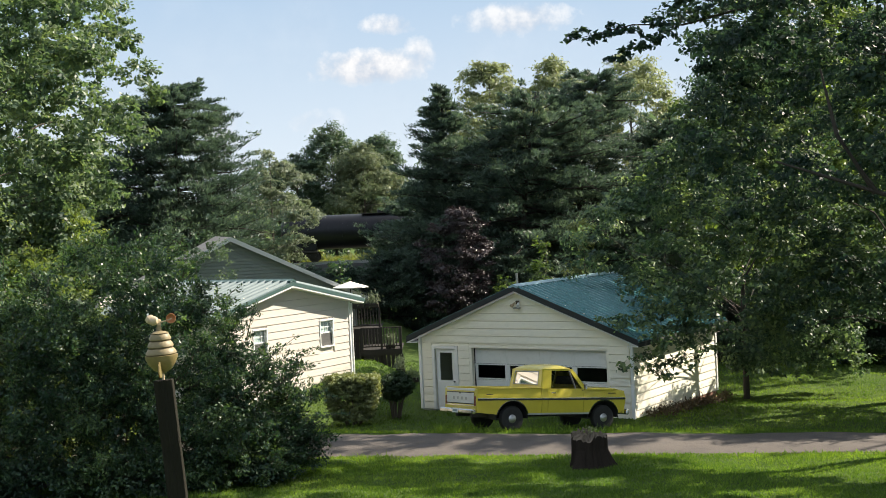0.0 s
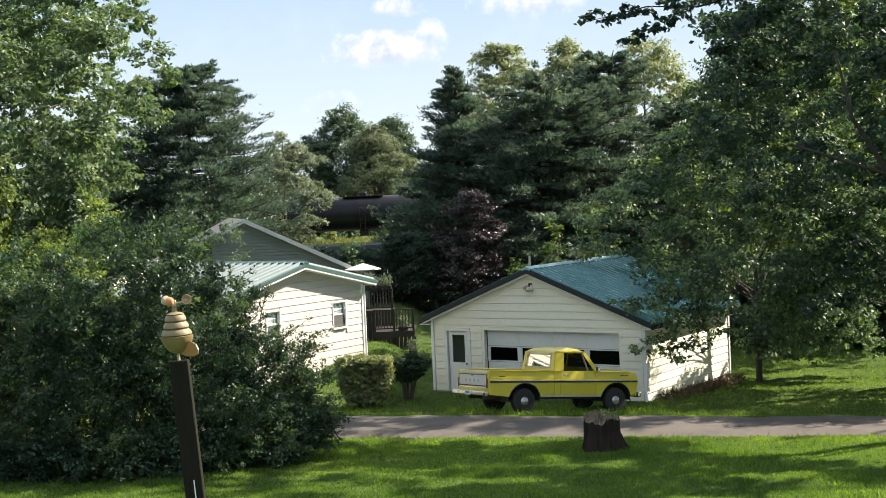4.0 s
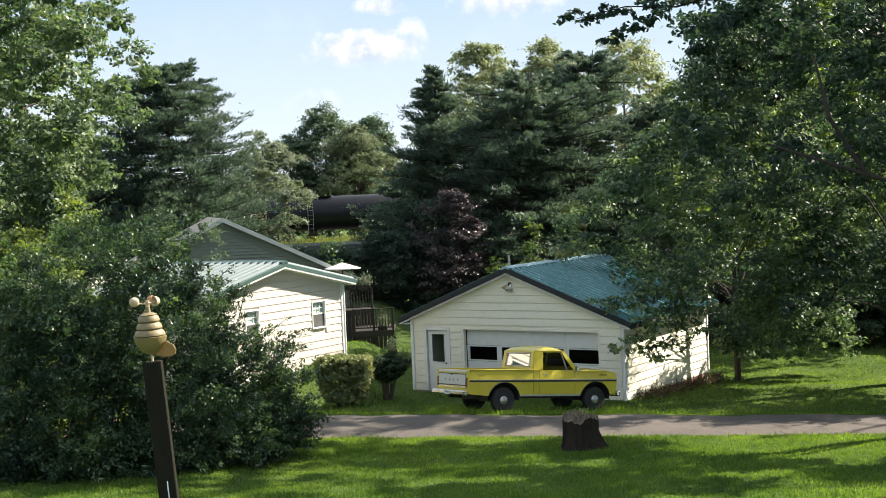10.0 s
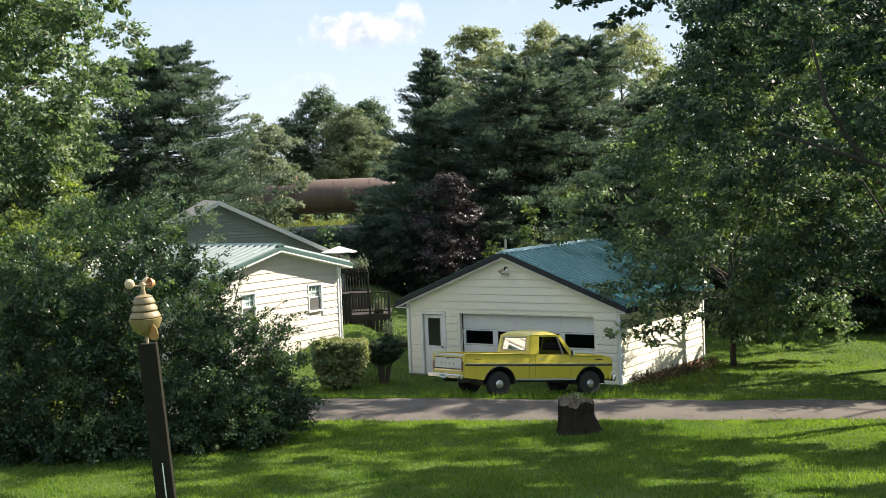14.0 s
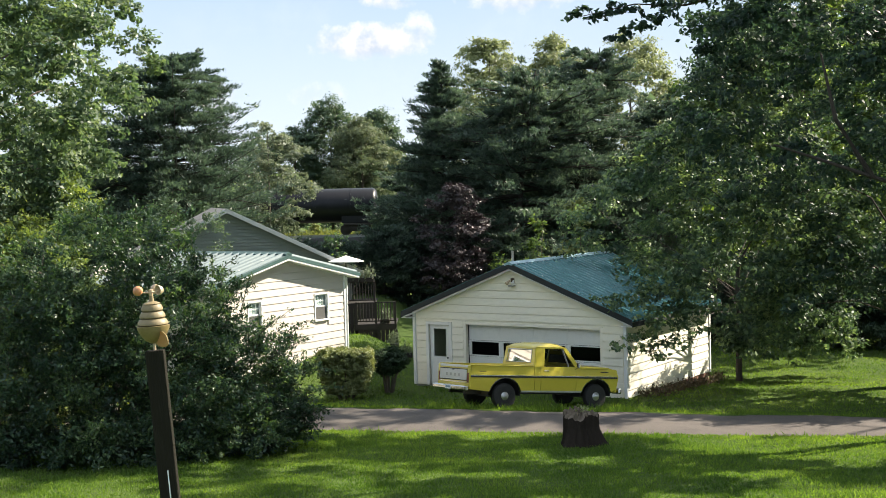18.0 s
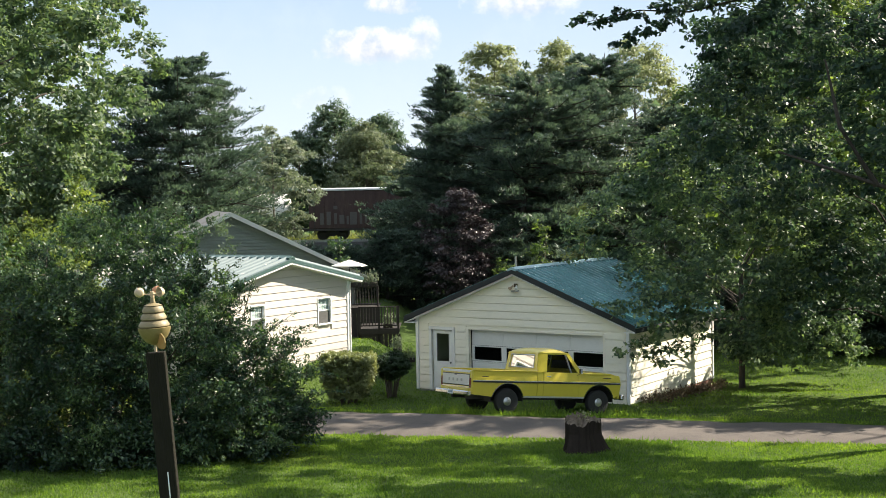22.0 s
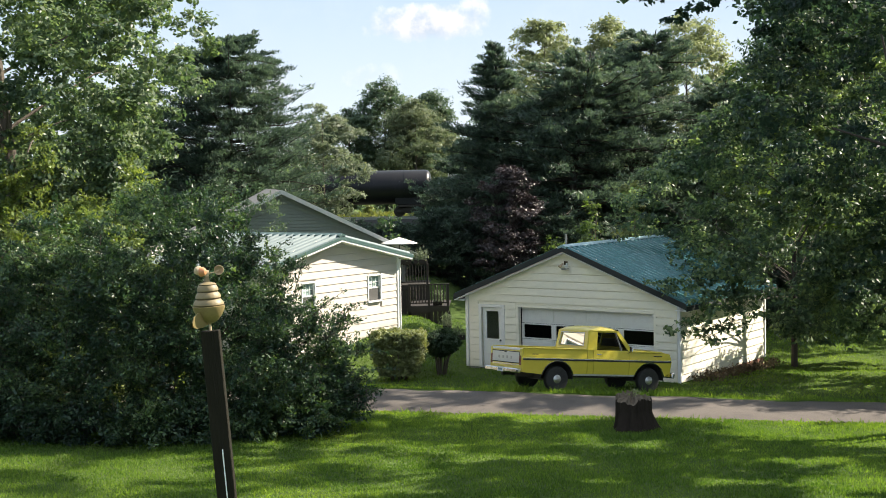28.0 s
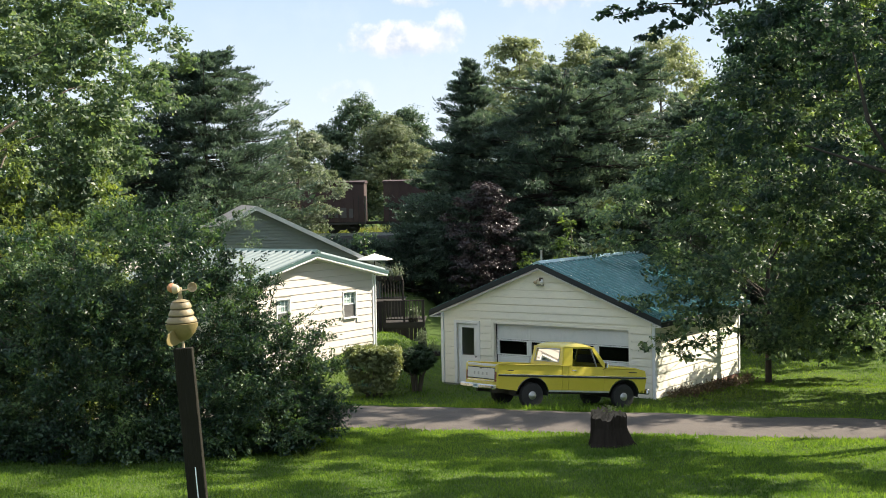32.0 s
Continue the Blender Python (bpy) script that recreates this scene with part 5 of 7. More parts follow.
    broadleaf("poplar_tree", 4.0, 98.0, 17.1, 3.8, 3, "tall yellow-green poplar behind the pines", "poplar", 42, 240, 150, 0.22, 0.9, trunk_r=0.2, widest=0.6, group="poplars")
    broadleaf("poplar_tree", 9.0, 99.0, 17.5, 3.0, 3, "tall yellow-green poplar behind the pines", "poplar", 43, 200, 150, 0.22, 0.9, trunk_r=0.2, widest=0.6, group="poplars")
    broadleaf("poplar_tree", 14.8, 99.0, 17.5, 4.0, 3, "tall yellow-green poplar behind the pines", "poplar", 44, 260, 150, 0.22, 0.9, trunk_r=0.2, widest=0.6, group="poplars")
    broadleaf("pale_tree", -10.9, 82.0, 9.6, 2.6, 1.5, "pale gray-green tree beside the railway bank", "gray_leaf", 45, 140, 160, 0.16, 0.58, trunk_r=0.1, widest=0.5)
    broadleaf("small_tree", -11.9, 120.0, 4.9, 0.8, 1.0, "slender yellow-green sapling beyond the railway", "hedge", 48, 26, 90, 0.2, 0.4, trunk_r=0.04, widest=0.4, z0=2.5)
    broadleaf("small_tree", 5.7, 52.5, 6.0, 0.75, 3.2, "young tree with yellow-green leaves behind the garage", "hedge", 49, 16, 90, 0.17, 0.36, trunk_r=0.05, widest=0.6)
    for x, y, h, seed in ((4.4, 59.5, 4.9, 71), (6.6, 60.5, 4.2, 72), (2.6, 60.5, 3.4, 73)):
        shrub("light_shrub", x, y, 0.8, 0.7, h, "straggling yellow-green bush under the pines", "maple_back", seed, 46, 70, 0.13, 0.28, group="bushes under the pines")
    broadleaf("small_tree", -4.95, 60.5, 3.4, 0.7, 1.6, "slender leafy sapling behind the deck", "shrub", 47, 14, 60, 0.12, 0.3, trunk_r=0.03, widest=0.5)
    for k, (x, y, h, r, leaf) in enumerate(((-12.6, 150, 15.8, 3.4, "far_leaf"), (-8.8, 146, 12.6, 4.6, "dull_leaf"), (-7.2, 152, 14.6, 2.8, "far_leaf"), (-16.8, 150, 12.0, 4.0, "far_leaf"))):
        broadleaf("far_tree", x, y, h, r, 2.0, "tree across the railway", leaf, 50 + k, 190, 170, 0.26, 1.25, trunk_r=0.2, widest=0.45, group="trees across the railway")
    # hidden behind the pines, added to throw shade on the train and bank
    broadleaf("far_tree", 3.5, 106.0, 13.0, 6.5, 1.5, "large tree added behind the pines to shade the railway", "far_leaf", 60, 200, 170, 0.25, 1.2, trunk_r=0.25, widest=0.45, group="trees across the railway")
    # woods that close the view
    rng = np.random.default_rng(77)
    v = []
    for k in range(520):
        side = rng.uniform()
        if side < 0.45:
            x, y, h = rng.uniform(16, 75), rng.uniform(58, 100), rng.uniform(4, 14)
        elif side < 0.75:
            x, y, h = rng.uniform(-75, -20), rng.uniform(60, 100), rng.uniform(3, 11)
        else:
            x, y, h = rng.uniform(-120, 120), rng.uniform(150, 190), rng.uniform(5, 13)
        c = np.array([x, y, gz(x, y)]) + rng.normal(size=(110, 3)) * np.array([2.2, 1.6, h * 0.28]) + np.array([0, 0, h * 0.45])
        c[:, 2] = np.maximum(c[:, 2], gz(x, y) + 0.1)
        v.append(blades(rng, c, 0.75, 0.35, 0.6))
    ob = part("far_woods", quads_mesh("far_woods", np.concatenate(v), M["far_leaf"]), None)
    tagged(ob, "dark green woods and undergrowth along the railway", "woods", kind="stuff")
    # taller woods behind the maples
    v = []
    for k in range(190):
        x, y, h = rng.uniform(23, 62), rng.uniform(84, 104), rng.uniform(12, 19)
        c = np.array([x, y, gz(x, y)]) + rng.normal(size=(150, 3)) * np.array([1.6, 1.4, h * 0.3]) + np.array([0, 0, h * 0.5])
        c[:, 2] = np.clip(c[:, 2], gz(x, y) + 0.1, h + 3)
        v.append(blades(rng, c, 0.7, 0.35, 0.6))
    ob = part("far_woods", quads_mesh("far_woods", np.concatenate(v), M["far_leaf"]), None)
    tagged(ob, "tall green woods behind the maples", "woods", kind="stuff")
    # undergrowth on the railway bank
    v = []
    for k in range(150):
        x, y = rng.uniform(-26, 16), rng.uniform(70, 95)
        c = np.array([x, y, gz(x, y)]) + rng.normal(size=(90, 3)) * np.array([1.0, 0.8, 0.35]) + np.array([0, 0, 0.35])
        v.append(blades(rng, c, 0.35, 0.35, 0.6))
    ob = part("undergrowth", quads_mesh("undergrowth", np.concatenate(v), M["round_leaf"]), None)
    tagged(ob, "low scrub on the railway bank", "undergrowth", kind="stuff")
    # long dry grass beyond the rails
    x, y = rng.uniform(-40, 30, 16000), rng.uniform(117.5, 128, 16000)
    c = np.stack([x, y, ground_z(x, y) + rng.uniform(0.0, 0.7, 16000) * (0.6 + 0.5 * np.sin(x * 0.9) * np.sin(x * 0.37 + y))], 1)
    ob = part("meadow_grass", quads_mesh("meadow_grass", blades(rng, c, 0.7, 0.2, 0.18, np.array([0, 0, 1.5])), M["meadow"]), None)
    tagged(ob, "long yellow-green grass beyond the railway", "grass", kind="stuff")


build_plants()

# ---- pickup truck ----
def arch(cx, r, z0, a0=180, a1=0, n=14, cz=0.37):
    """Points of a wheel arch from its rear foot over the top to its front foot, at or above z0."""
    pts = []
    for k in range(n + 1):
        a = radians(a0 + (a1 - a0) * k / n)
        pts.append((cx + r * math.cos(a), max(z0, cz + r * math.sin(a))))
    return pts


def build_truck():
    # local x ahead, y to its left, z up; origin on the ground below the rear axle
    m = pose(1.20, 35.92, 0.41, -4.4, 5.6, 26)
    t = thing("pickup_truck", m, "yellow two-tone vintage pickup truck parked before the garage", "truck")
    Y, chrome, black = M["yellow_paint"], M["chrome"], M["black_trim"]
    WB, rear, nose, half = 2.97, -1.12, 3.72, 0.98
    belt, crease, sill, top = 1.19, 0.92, 0.49, 1.85
    cab0, cab1 = 0.93, 2.28  # cab from its back wall to the door's front edge
    for s in (-1, 1):
        out, inn = s * half, s * (half - 0.07)

        def panel(name, low, high, label=""):
            g = Geo()
            g.prism(low, inn, out, "y") if s > 0 else g.prism(low, out, inn, "y")
            o2, i2 = s * (half - 0.012), s * (half - 0.075)
            g.prism(high, min(o2, i2), max(o2, i2), "y")
            # the flanks lean in above and below the moulding
            g.v = [(x, y - s * (0.16 * (z - crease) if z > crease else 0.1 * (crease - z)), z) for x, y, z in g.v]
            return part(name, g, Y, t, label)

        ra = arch(0.0, 0.5, sill)
        panel("bed_side", [(rear, sill + 0.06), *ra, (cab0 - 0.012, sill), (cab0 - 0.012, crease), (rear, crease)], [(rear + 0.01, crease), (cab0 - 0.012, crease), (cab0 - 0.012, belt), (rear + 0.03, belt)])
        panel("door", [(cab0 + 0.2, sill), (cab1, sill), (cab1, crease), (cab0 + 0.2, crease)], [(cab0 + 0.2, crease), (cab1, crease), (cab1, belt), (cab0 + 0.2, belt)])
        panel("cab_corner", [(cab0, sill), (cab0 + 0.19, sill), (cab0 + 0.19, crease), (cab0, crease)], [(cab0, crease), (cab0 + 0.19, crease), (cab0 + 0.19, belt), (cab0, belt)])
        fa = arch(WB, 0.5, sill)
        panel("front_fender", [(cab1 + 0.01, sill), *fa, (nose - 0.06, sill + 0.08), (nose - 0.02, crease), (cab1 + 0.01, crease)],
              [(cab1 + 0.01, crease), (nose - 0.02, crease), (nose - 0.06, belt - 0.07), (nose - 0.4, belt - 0.015), (cab1 + 0.01, belt)])
        # bright mouldings and arch lips
        yo = s * (half + 0.012)
        part("side_moulding", Geo().box(rear + 0.02, nose - 0.05, min(s * (half - 0.01), yo), max(s * (half - 0.01), yo), crease - 0.005, crease + 0.02, 0.004), chrome, t, "chrome side strip")
        part("moulding_insert", Geo().box(rear + 0.02, nose - 0.05, min(s * (half - 0.01), s * (half + 0.008)), max(s * (half - 0.01), s * (half + 0.008)), crease - 0.045, crease - 0.006), black, t)
        for cx in (0.0, WB):
            lo, hi = sorted((s * (half - 0.09), s * (half - 0.5)))
            liner, inside = arch(cx, 0.52, 0.36), arch(cx, 0.495, 0.36)
            part("wheel_well", Geo().prism(liner + inside[::-1], lo, hi, "y").prism(liner, *sorted((s * (half - 0.5), s * (half - 0.48))), "y"), M["void"], t)
            g = Geo()
            o, i = arch(cx, 0.515, sill), arch(cx, 0.492, sill)
            g.prism(o + i[::-1], min(s * (half - 0.07), yo), max(s * (half - 0.07), yo), "y")
            g.v = [(x, y - s * 0.1 * max(0, crease - z), z) for x, y, z in g.v]
            part("arch_lip", g, chrome, t)
        part("rocker_strip", Geo().box(0.5, WB - 0.5, min(s * (half - 0.08), s * (half - 0.032)), max(s * (half - 0.08), s * (half - 0.032)), sill - 0.02, sill + 0.03, 0.004), M["steel"], t, "dull bright rocker strip")
        part("door_handle", Geo().box(cab0 + 0.28, cab0 + 0.42, min(s * half, s * (half + 0.03)), max(s * half, s * (half + 0.03)), 1.06, 1.09, 0.006), chrome, t)
        part("side_badge", Geo().box(nose - 0.62, nose - 0.36, min(s * (half - 0.02), s * (half - 0.004)), max(s * (half - 0.02), s * (half - 0.004)), 1.045, 1.07), black, t)
        part("bed_badge", Geo().box(rear + 0.3, rear + 0.5, min(s * (half - 0.02), s * (half - 0.004)), max(s * (half - 0.02), s * (half - 0.004)), 1.03, 1.05), black, t)
        part("bed_rail", Geo().box(rear + 0.03, cab0 - 0.012, min(s * (half - 0.02), s * (half - 0.13)), max(s * (half - 0.02), s * (half - 0.13)), belt, belt + 0.03, 0.01), Y, t)
        part("tail_lamp", Geo().box(rear - 0.02, rear + 0.02, min(s * (half - 0.05), s * (half - 0.17)), max(s * (half - 0.05), s * (half - 0.17)), 0.72, 0.99, 0.01), M["red_lens"], t)
        part("turn_signal", Geo().box(nose - 0.05, nose + 0.01, min(s * (half - 0.06), s * (half - 0.2)), max(s * (half - 0.06), s * (half - 0.2)), 0.92, 0.98, 0.01), M["amber"], t)
        part("headlamp", Geo().lathe([(0.1, 0), (0.1, 0.03), (0.06, 0.06)], 18, pose(nose - 0.03, s * 0.72, 0.82, 0, 90, 0)), M["auto_glass"], t, smooth=True)
        mir = part("mirror", Geo().tube([(cab1 - 0.05, s * (half - 0.02), 1.12), (cab1 - 0.02, s * (half + 0.12), 1.18), (cab1 - 0.03, s * (half + 0.14), 1.2)], [0.012, 0.01, 0.01], 6), chrome, t)
        part("mirror_head", Geo().box(cab1 - 0.06, cab1 - 0.02, min(s * (half + 0.08), s * (half + 0.22)), max(s * (half + 0.08), s * (half + 0.22)), 1.17, 1.32, 0.012), chrome, mir)
        # greenhouse: pillars and side glass
        ys, yt = s * 0.92, s * 0.82

        def bar(name, a, b, w0, w1, mat=Y):
            g = Geo()
            vs = []
            for (px, pz, py), w in ((a, w0), (b, w1)):
                vs += [(px - w, py - s * 0.03, pz), (px + w, py - s * 0.03, pz), (px + w, py + s * 0.03, pz), (px - w, py + s * 0.03, pz)]
            g.add(vs, [(0, 1, 2, 3), (7, 6, 5, 4), (0, 4, 5, 1), (1, 5, 6, 2), (2, 6, 7, 3), (3, 7, 4, 0)])
            return part(name, g, mat, t)

        bar("rear_pillar", (cab0 + 0.13, belt, ys), (cab0 + 0.2, top - 0.13, yt), 0.12, 0.11)
        bar("front_pillar", (cab1 + 0.05, belt, ys), (cab1 - 0.36, top - 0.11, yt), 0.075, 0.06)
        bar("vent_bar", (cab1 - 0.24, belt, ys), (cab1 - 0.4, top - 0.16, yt + s * 0.01), 0.012, 0.012, M["steel"])
        bar("door_frame", (cab0 + 0.27, belt, ys), (cab0 + 0.34, top - 0.12, yt), 0.03, 0.03)
        part("drip_rail", Geo().tube([(cab0 + 0.12, s * 0.84, top - 0.12), (cab1 - 0.38, s * 0.84, top - 0.115), (cab1 - 0.28, s * 0.85, top - 0.2)], [0.018, 0.018, 0.012], 6), Y, t)
        g = Geo()
        g.add([(cab0 + 0.24, ys - s * 0.02, belt), (cab1 + 0.0, ys - s * 0.02, belt), (cab1 - 0.4, yt - s * 0.02, top - 0.15), (cab0 + 0.3, yt - s * 0.02, top - 0.15)], [(0, 1, 2, 3)])
        part("side_pane", g, M["auto_glass"], t).visible_shadow = False
    # bed
    part("bed_floor", Geo().box(rear + 0.04, cab0 - 0.06, -0.46, 0.46, 0.66, 0.7), Y, t)
    part("bed_front", Geo().box(cab0 - 0.05, cab0 - 0.013, -half + 0.08, half - 0.08, 0.7, belt), Y, t)
    tg = part("tailgate", Geo().box(rear - 0.01, rear + 0.03, -half + 0.14, half - 0.14, 0.6, belt, 0.012), Y, t)
    part("tailgate_panel", Geo().box(rear - 0.025, rear - 0.011, -half + 0.17, half - 0.17, 0.79, 1.07, 0.004), M["silver_panel"], tg, "brushed silver tailgate panel")
    for k in range(4):
        part("raised_mark", Geo().box(rear - 0.031, rear - 0.026, -0.42 + 0.25 * k, -0.32 + 0.25 * k, 0.88, 0.96), M["steel"], tg)
    part("tailgate_latch", Geo().box(rear - 0.03, rear - 0.012, -0.07, 0.07, 1.045, 1.075, 0.006), black, tg)
    part("tailgate_frame", Geo().box(rear - 0.018, rear - 0.0105, -half + 0.145, half - 0.145, 0.765, 1.095), black, tg)
    # silver strip: sun and sky on the tailgate's top edge put into colour
    part("tailgate_cap", Geo().box(rear - 0.014, rear + 0.035, -half + 0.145, half - 0.145, belt - 0.06, belt + 0.006, 0.006), M["silver_panel"], tg)
    part("tailgate_strip", Geo().box(rear - 0.022, rear - 0.011, -half + 0.15, half - 0.15, 0.72, 0.745), chrome, tg)
    for s in (-1, 1):
        part("bed_corner", Geo().box(rear - 0.012, rear + 0.04, min(s * (half - 0.135), s * (half - 0.01)), max(s * (half - 0.135), s * (half - 0.01)), sill + 0.1, belt, 0.015), Y, t)
    part("rear_panel", Geo().box(rear, rear + 0.03, -half + 0.15, half - 0.15, sill + 0.08, 0.595), Y, t)
    bp = part("rear_bumper", Geo().box(rear - 0.17, rear - 0.03, -half - 0.01, half + 0.01, 0.51, 0.64, 0.03), chrome, t, "dented chrome step bumper")
    part("plate", Geo().box(rear - 0.178, rear - 0.171, -0.16, 0.16, 0.52, 0.65), M["white_plastic"], bp)
    part("plate_bar", Geo().box(rear - 0.182, rear - 0.179, -0.12, 0.12, 0.56, 0.61), M["paint_blue"], bp)
    # cab
    g = Geo().box(cab0, cab0 + 0.05, -0.93, 0.93, 0.5, belt + 0.02)
    part("cab_back", g, Y, t)
    g = Geo()
    ring = [(-0.9, belt + 0.02), (0.9, belt + 0.02), (0.84, top - 0.12), (-0.84, top - 0.12)]
    hole = [(-0.7, belt + 0.11), (0.7, belt + 0.11), (0.66, top - 0.19), (-0.66, top - 0.19)]
    vs = [(cab0 + 0.0 + (0.07 if z > 1.4 else 0), y, z) for y, z in ring] + [(cab0 + 0.01 + (0.06 if z > 1.4 else 0), y, z) for y, z in hole]
    vs += [(x + 0.05, y, z) for x, y, z in vs]
    f = []
    for k in range(4):
        j = (k + 1) % 4
        f += [(k, j, 4 + j, 4 + k), (8 + j, 8 + k, 12 + k, 12 + j), (4 + k, 4 + j, 12 + j, 12 + k), (j, k, 8 + k, 8 + j)]
    part("rear_window_frame", g.add(vs, f), Y, t)
    part("rear_pane", Geo().add([(cab0 + 0.03, -0.7, belt + 0.11), (cab0 + 0.03, 0.7, belt + 0.11), (cab0 + 0.09, 0.66, top - 0.19), (cab0 + 0.09, -0.66, top - 0.19)], [(0, 1, 2, 3)]), M["auto_glass"], t).visible_shadow = False
    g = Geo().tube([(cab0 + 0.0, -0.7, belt + 0.11), (cab0 + 0.0, 0.7, belt + 0.11), (cab0 + 0.06, 0.66, top - 0.19), (cab0 + 0.06, -0.66, top - 0.19), (cab0 + 0.0, -0.7, belt + 0.11)], [0.014] * 5, 5)
    part("rear_window_seal", g, M["steel"], t)
    # rounded roof
    g = Geo()
    nx, ny = 17, 19
    for i in range(nx):
        u = i / (nx - 1)
        for j in range(ny):
            w = 2 * j / (ny - 1) - 1
            x = cab0 + 0.06 + (cab1 - 0.37 - cab0) * u
            z = top - 0.14 + 0.15 * (max(0, 1 - abs(w) ** 3) ** 0.5) * (max(0.0, 1 - abs(2 * u - 1) ** 4) ** 0.5)
            g.v.append((x, 0.85 * w, z))
    k0 = len(g.v)
    g.v += [(x, y, top - 0.16) for x, y, z in g.v]
    for i in range(nx - 1):
        for j in range(ny - 1):
            a = i * ny + j
            g.f += [(a, a + ny, a + ny + 1, a + 1), (k0 + a, k0 + a + 1, k0 + a + ny + 1, k0 + a + ny)]
    edge = [j for j in range(ny)] + [i * ny + ny - 1 for i in range(1, nx)] + [(nx - 1) * ny + j for j in range(ny - 2, -1, -1)] + [i * ny for i in range(nx - 2, 0, -1)]
    g.f += [(edge[k], edge[(k + 1) % len(edge)], k0 + edge[(k + 1) % len(edge)], k0 + edge[k]) for k in range(len(edge))]
    part("cab_roof", g, Y, t, smooth=True)
    part("windscreen", Geo().add([(cab1 + 0.1, -0.84, belt), (cab1 + 0.1, 0.84, belt), (cab1 - 0.32, 0.78, top - 0.14), (cab1 - 0.32, -0.78, top - 0.14)], [(0, 1, 2, 3)]), M["auto_glass"], t).visible_shadow = False
    part("seat", Geo().box(cab0 + 0.12, cab0 + 0.6, -0.8, 0.8, 0.62, 0.85, 0.04).box(cab0 + 0.1, cab0 + 0.26, -0.8, 0.8, 0.85, 1.25, 0.04), M["seat_vinyl"], t)
    part("dashboard", Geo().box(cab1 - 0.25, cab1 + 0.02, -0.86, 0.86, 0.85, belt - 0.02, 0.03), black, t)
    part("cab_floor", Geo().box(cab0 + 0.06, cab1 + 0.1, -0.88, 0.88, 0.45, 0.5), black, t)
    part("steering_wheel", Geo().tube([(cab1 - 0.4 + 0.06 * math.sin(a), 0.42 + 0.19 * math.cos(a), 1.12 + 0.18 * math.sin(a)) for a in np.linspace(0, 6.283, 19)], [0.014] * 19, 5), black, t)
    # hood and nose
    g = Geo()
    prof = [(cab1 + 0.06, belt), (cab1 + 0.4, belt + 0.02), (nose - 0.3, belt - 0.01), (nose - 0.08, belt - 0.07)]
    ws = np.linspace(-0.86, 0.86, 9)
    for x, z in prof:
        for w in ws:
            g.v.append((x, w, z + 0.035 * (1 - (w / 0.86) ** 2)))
    k0 = len(g.v)
    g.v += [(x, y, z - 0.05) for x, y, z in g.v]
    n = len(ws)
    for i in range(3):
        for j in range(n - 1):
            a = i * n + j
            g.f += [(a, a + n, a + n + 1, a + 1), (k0 + a, k0 + a + 1, k0 + a + n + 1, k0 + a + n)]
    edge = list(range(n)) + [i * n + n - 1 for i in range(1, 4)] + [3 * n + j for j in range(n - 2, -1, -1)] + [i * n for i in (2, 1)]
    g.f += [(edge[k], edge[(k + 1) % len(edge)], k0 + edge[(k + 1) % len(edge)], k0 + edge[k]) for k in range(len(edge))]
    part("hood", g, Y, t, smooth=True)
    for s in (-1, 1):
        part("fender_top", Geo().box(cab1 + 0.03, nose - 0.35, min(s * 0.865, s * 0.965), max(s * 0.865, s * 0.965), belt - 0.05, belt - 0.002, 0.012), Y, t)
    part("cowl", Geo().box(cab1 + 0.0, cab1 + 0.06, -0.88, 0.88, belt - 0.1, belt + 0.005), Y, t)
    gr = part("grille", Geo().box(nose - 0.06, nose - 0.03, -0.9, 0.9, 0.66, 1.0, 0.01), chrome, t)
    for k in range(5):
        part("grille_bar", Geo().box(nose - 0.03, nose - 0.015, -0.6, 0.6, 0.71 + 0.05 * k, 0.73 + 0.05 * k), black, gr)
    part("nose_panel", Geo().box(nose - 0.1, nose - 0.035, -0.93, 0.93, 1.0, belt - 0.07, 0.012), Y, t)
    part("front_valance", Geo().box(nose - 0.1, nose - 0.04, -0.93, 0.93, 0.48, 0.655, 0.012), Y, t)
    part("front_bumper", Geo().box(nose + 0.0, nose + 0.1, -half - 0.01, half + 0.01, 0.44, 0.6, 0.03), chrome, t, "chrome front bumper")
    # chassis
    part("chassis", Geo().box(rear + 0.1, nose - 0.15, -0.5, -0.38, 0.4, 0.55).box(rear + 0.1, nose - 0.15, 0.38, 0.5, 0.4, 0.55).box(WB - 0.5, WB + 0.4, -0.4, 0.4, 0.35, 0.8).box(-0.07, 0.07, -0.7, 0.7, 0.3, 0.44)
         .box(WB - 0.07, WB + 0.07, -0.7, 0.7, 0.3, 0.44).box(-0.7, 0.6, -0.46, 0.46, 0.6, 0.655), black, t)
    part("inner_arch", Geo().box(-0.5, 0.5, -0.46, 0.46, 0.56, 0.6), black, t)
    part("inner_arch", Geo().box(WB - 0.5, WB + 0.5, -0.7, 0.7, 0.8, 0.84), black, t)
    tyre = mesh_of("tyre", Geo().lathe([(0.2, -0.095), (0.29, -0.11), (0.335, -0.095), (0.352, -0.06), (0.352, 0.06), (0.335, 0.095), (0.29, 0.11), (0.2, 0.095)], 36), M["rubber"], True)
    rim = mesh_of("rim", Geo().lathe([(0.21, -0.06), (0.21, 0.07), (0.19, 0.075), (0.16, 0.05), (0.12, 0.045)], 28), M["dark_trim"], True)
    cap = mesh_of("hubcap", Geo().lathe([(0.135, 0.06), (0.132, 0.085), (0.11, 0.1), (0.085, 0.118), (0.03, 0.126), (0.001, 0.127)], 24), M["steel"], True)
    for x in (0, WB):
        for s in (-1, 1):
            w = thing("wheel", pose(x, s * 0.84, 0.367, -90 * s, 0, 0), "", "")
            w.parent = t
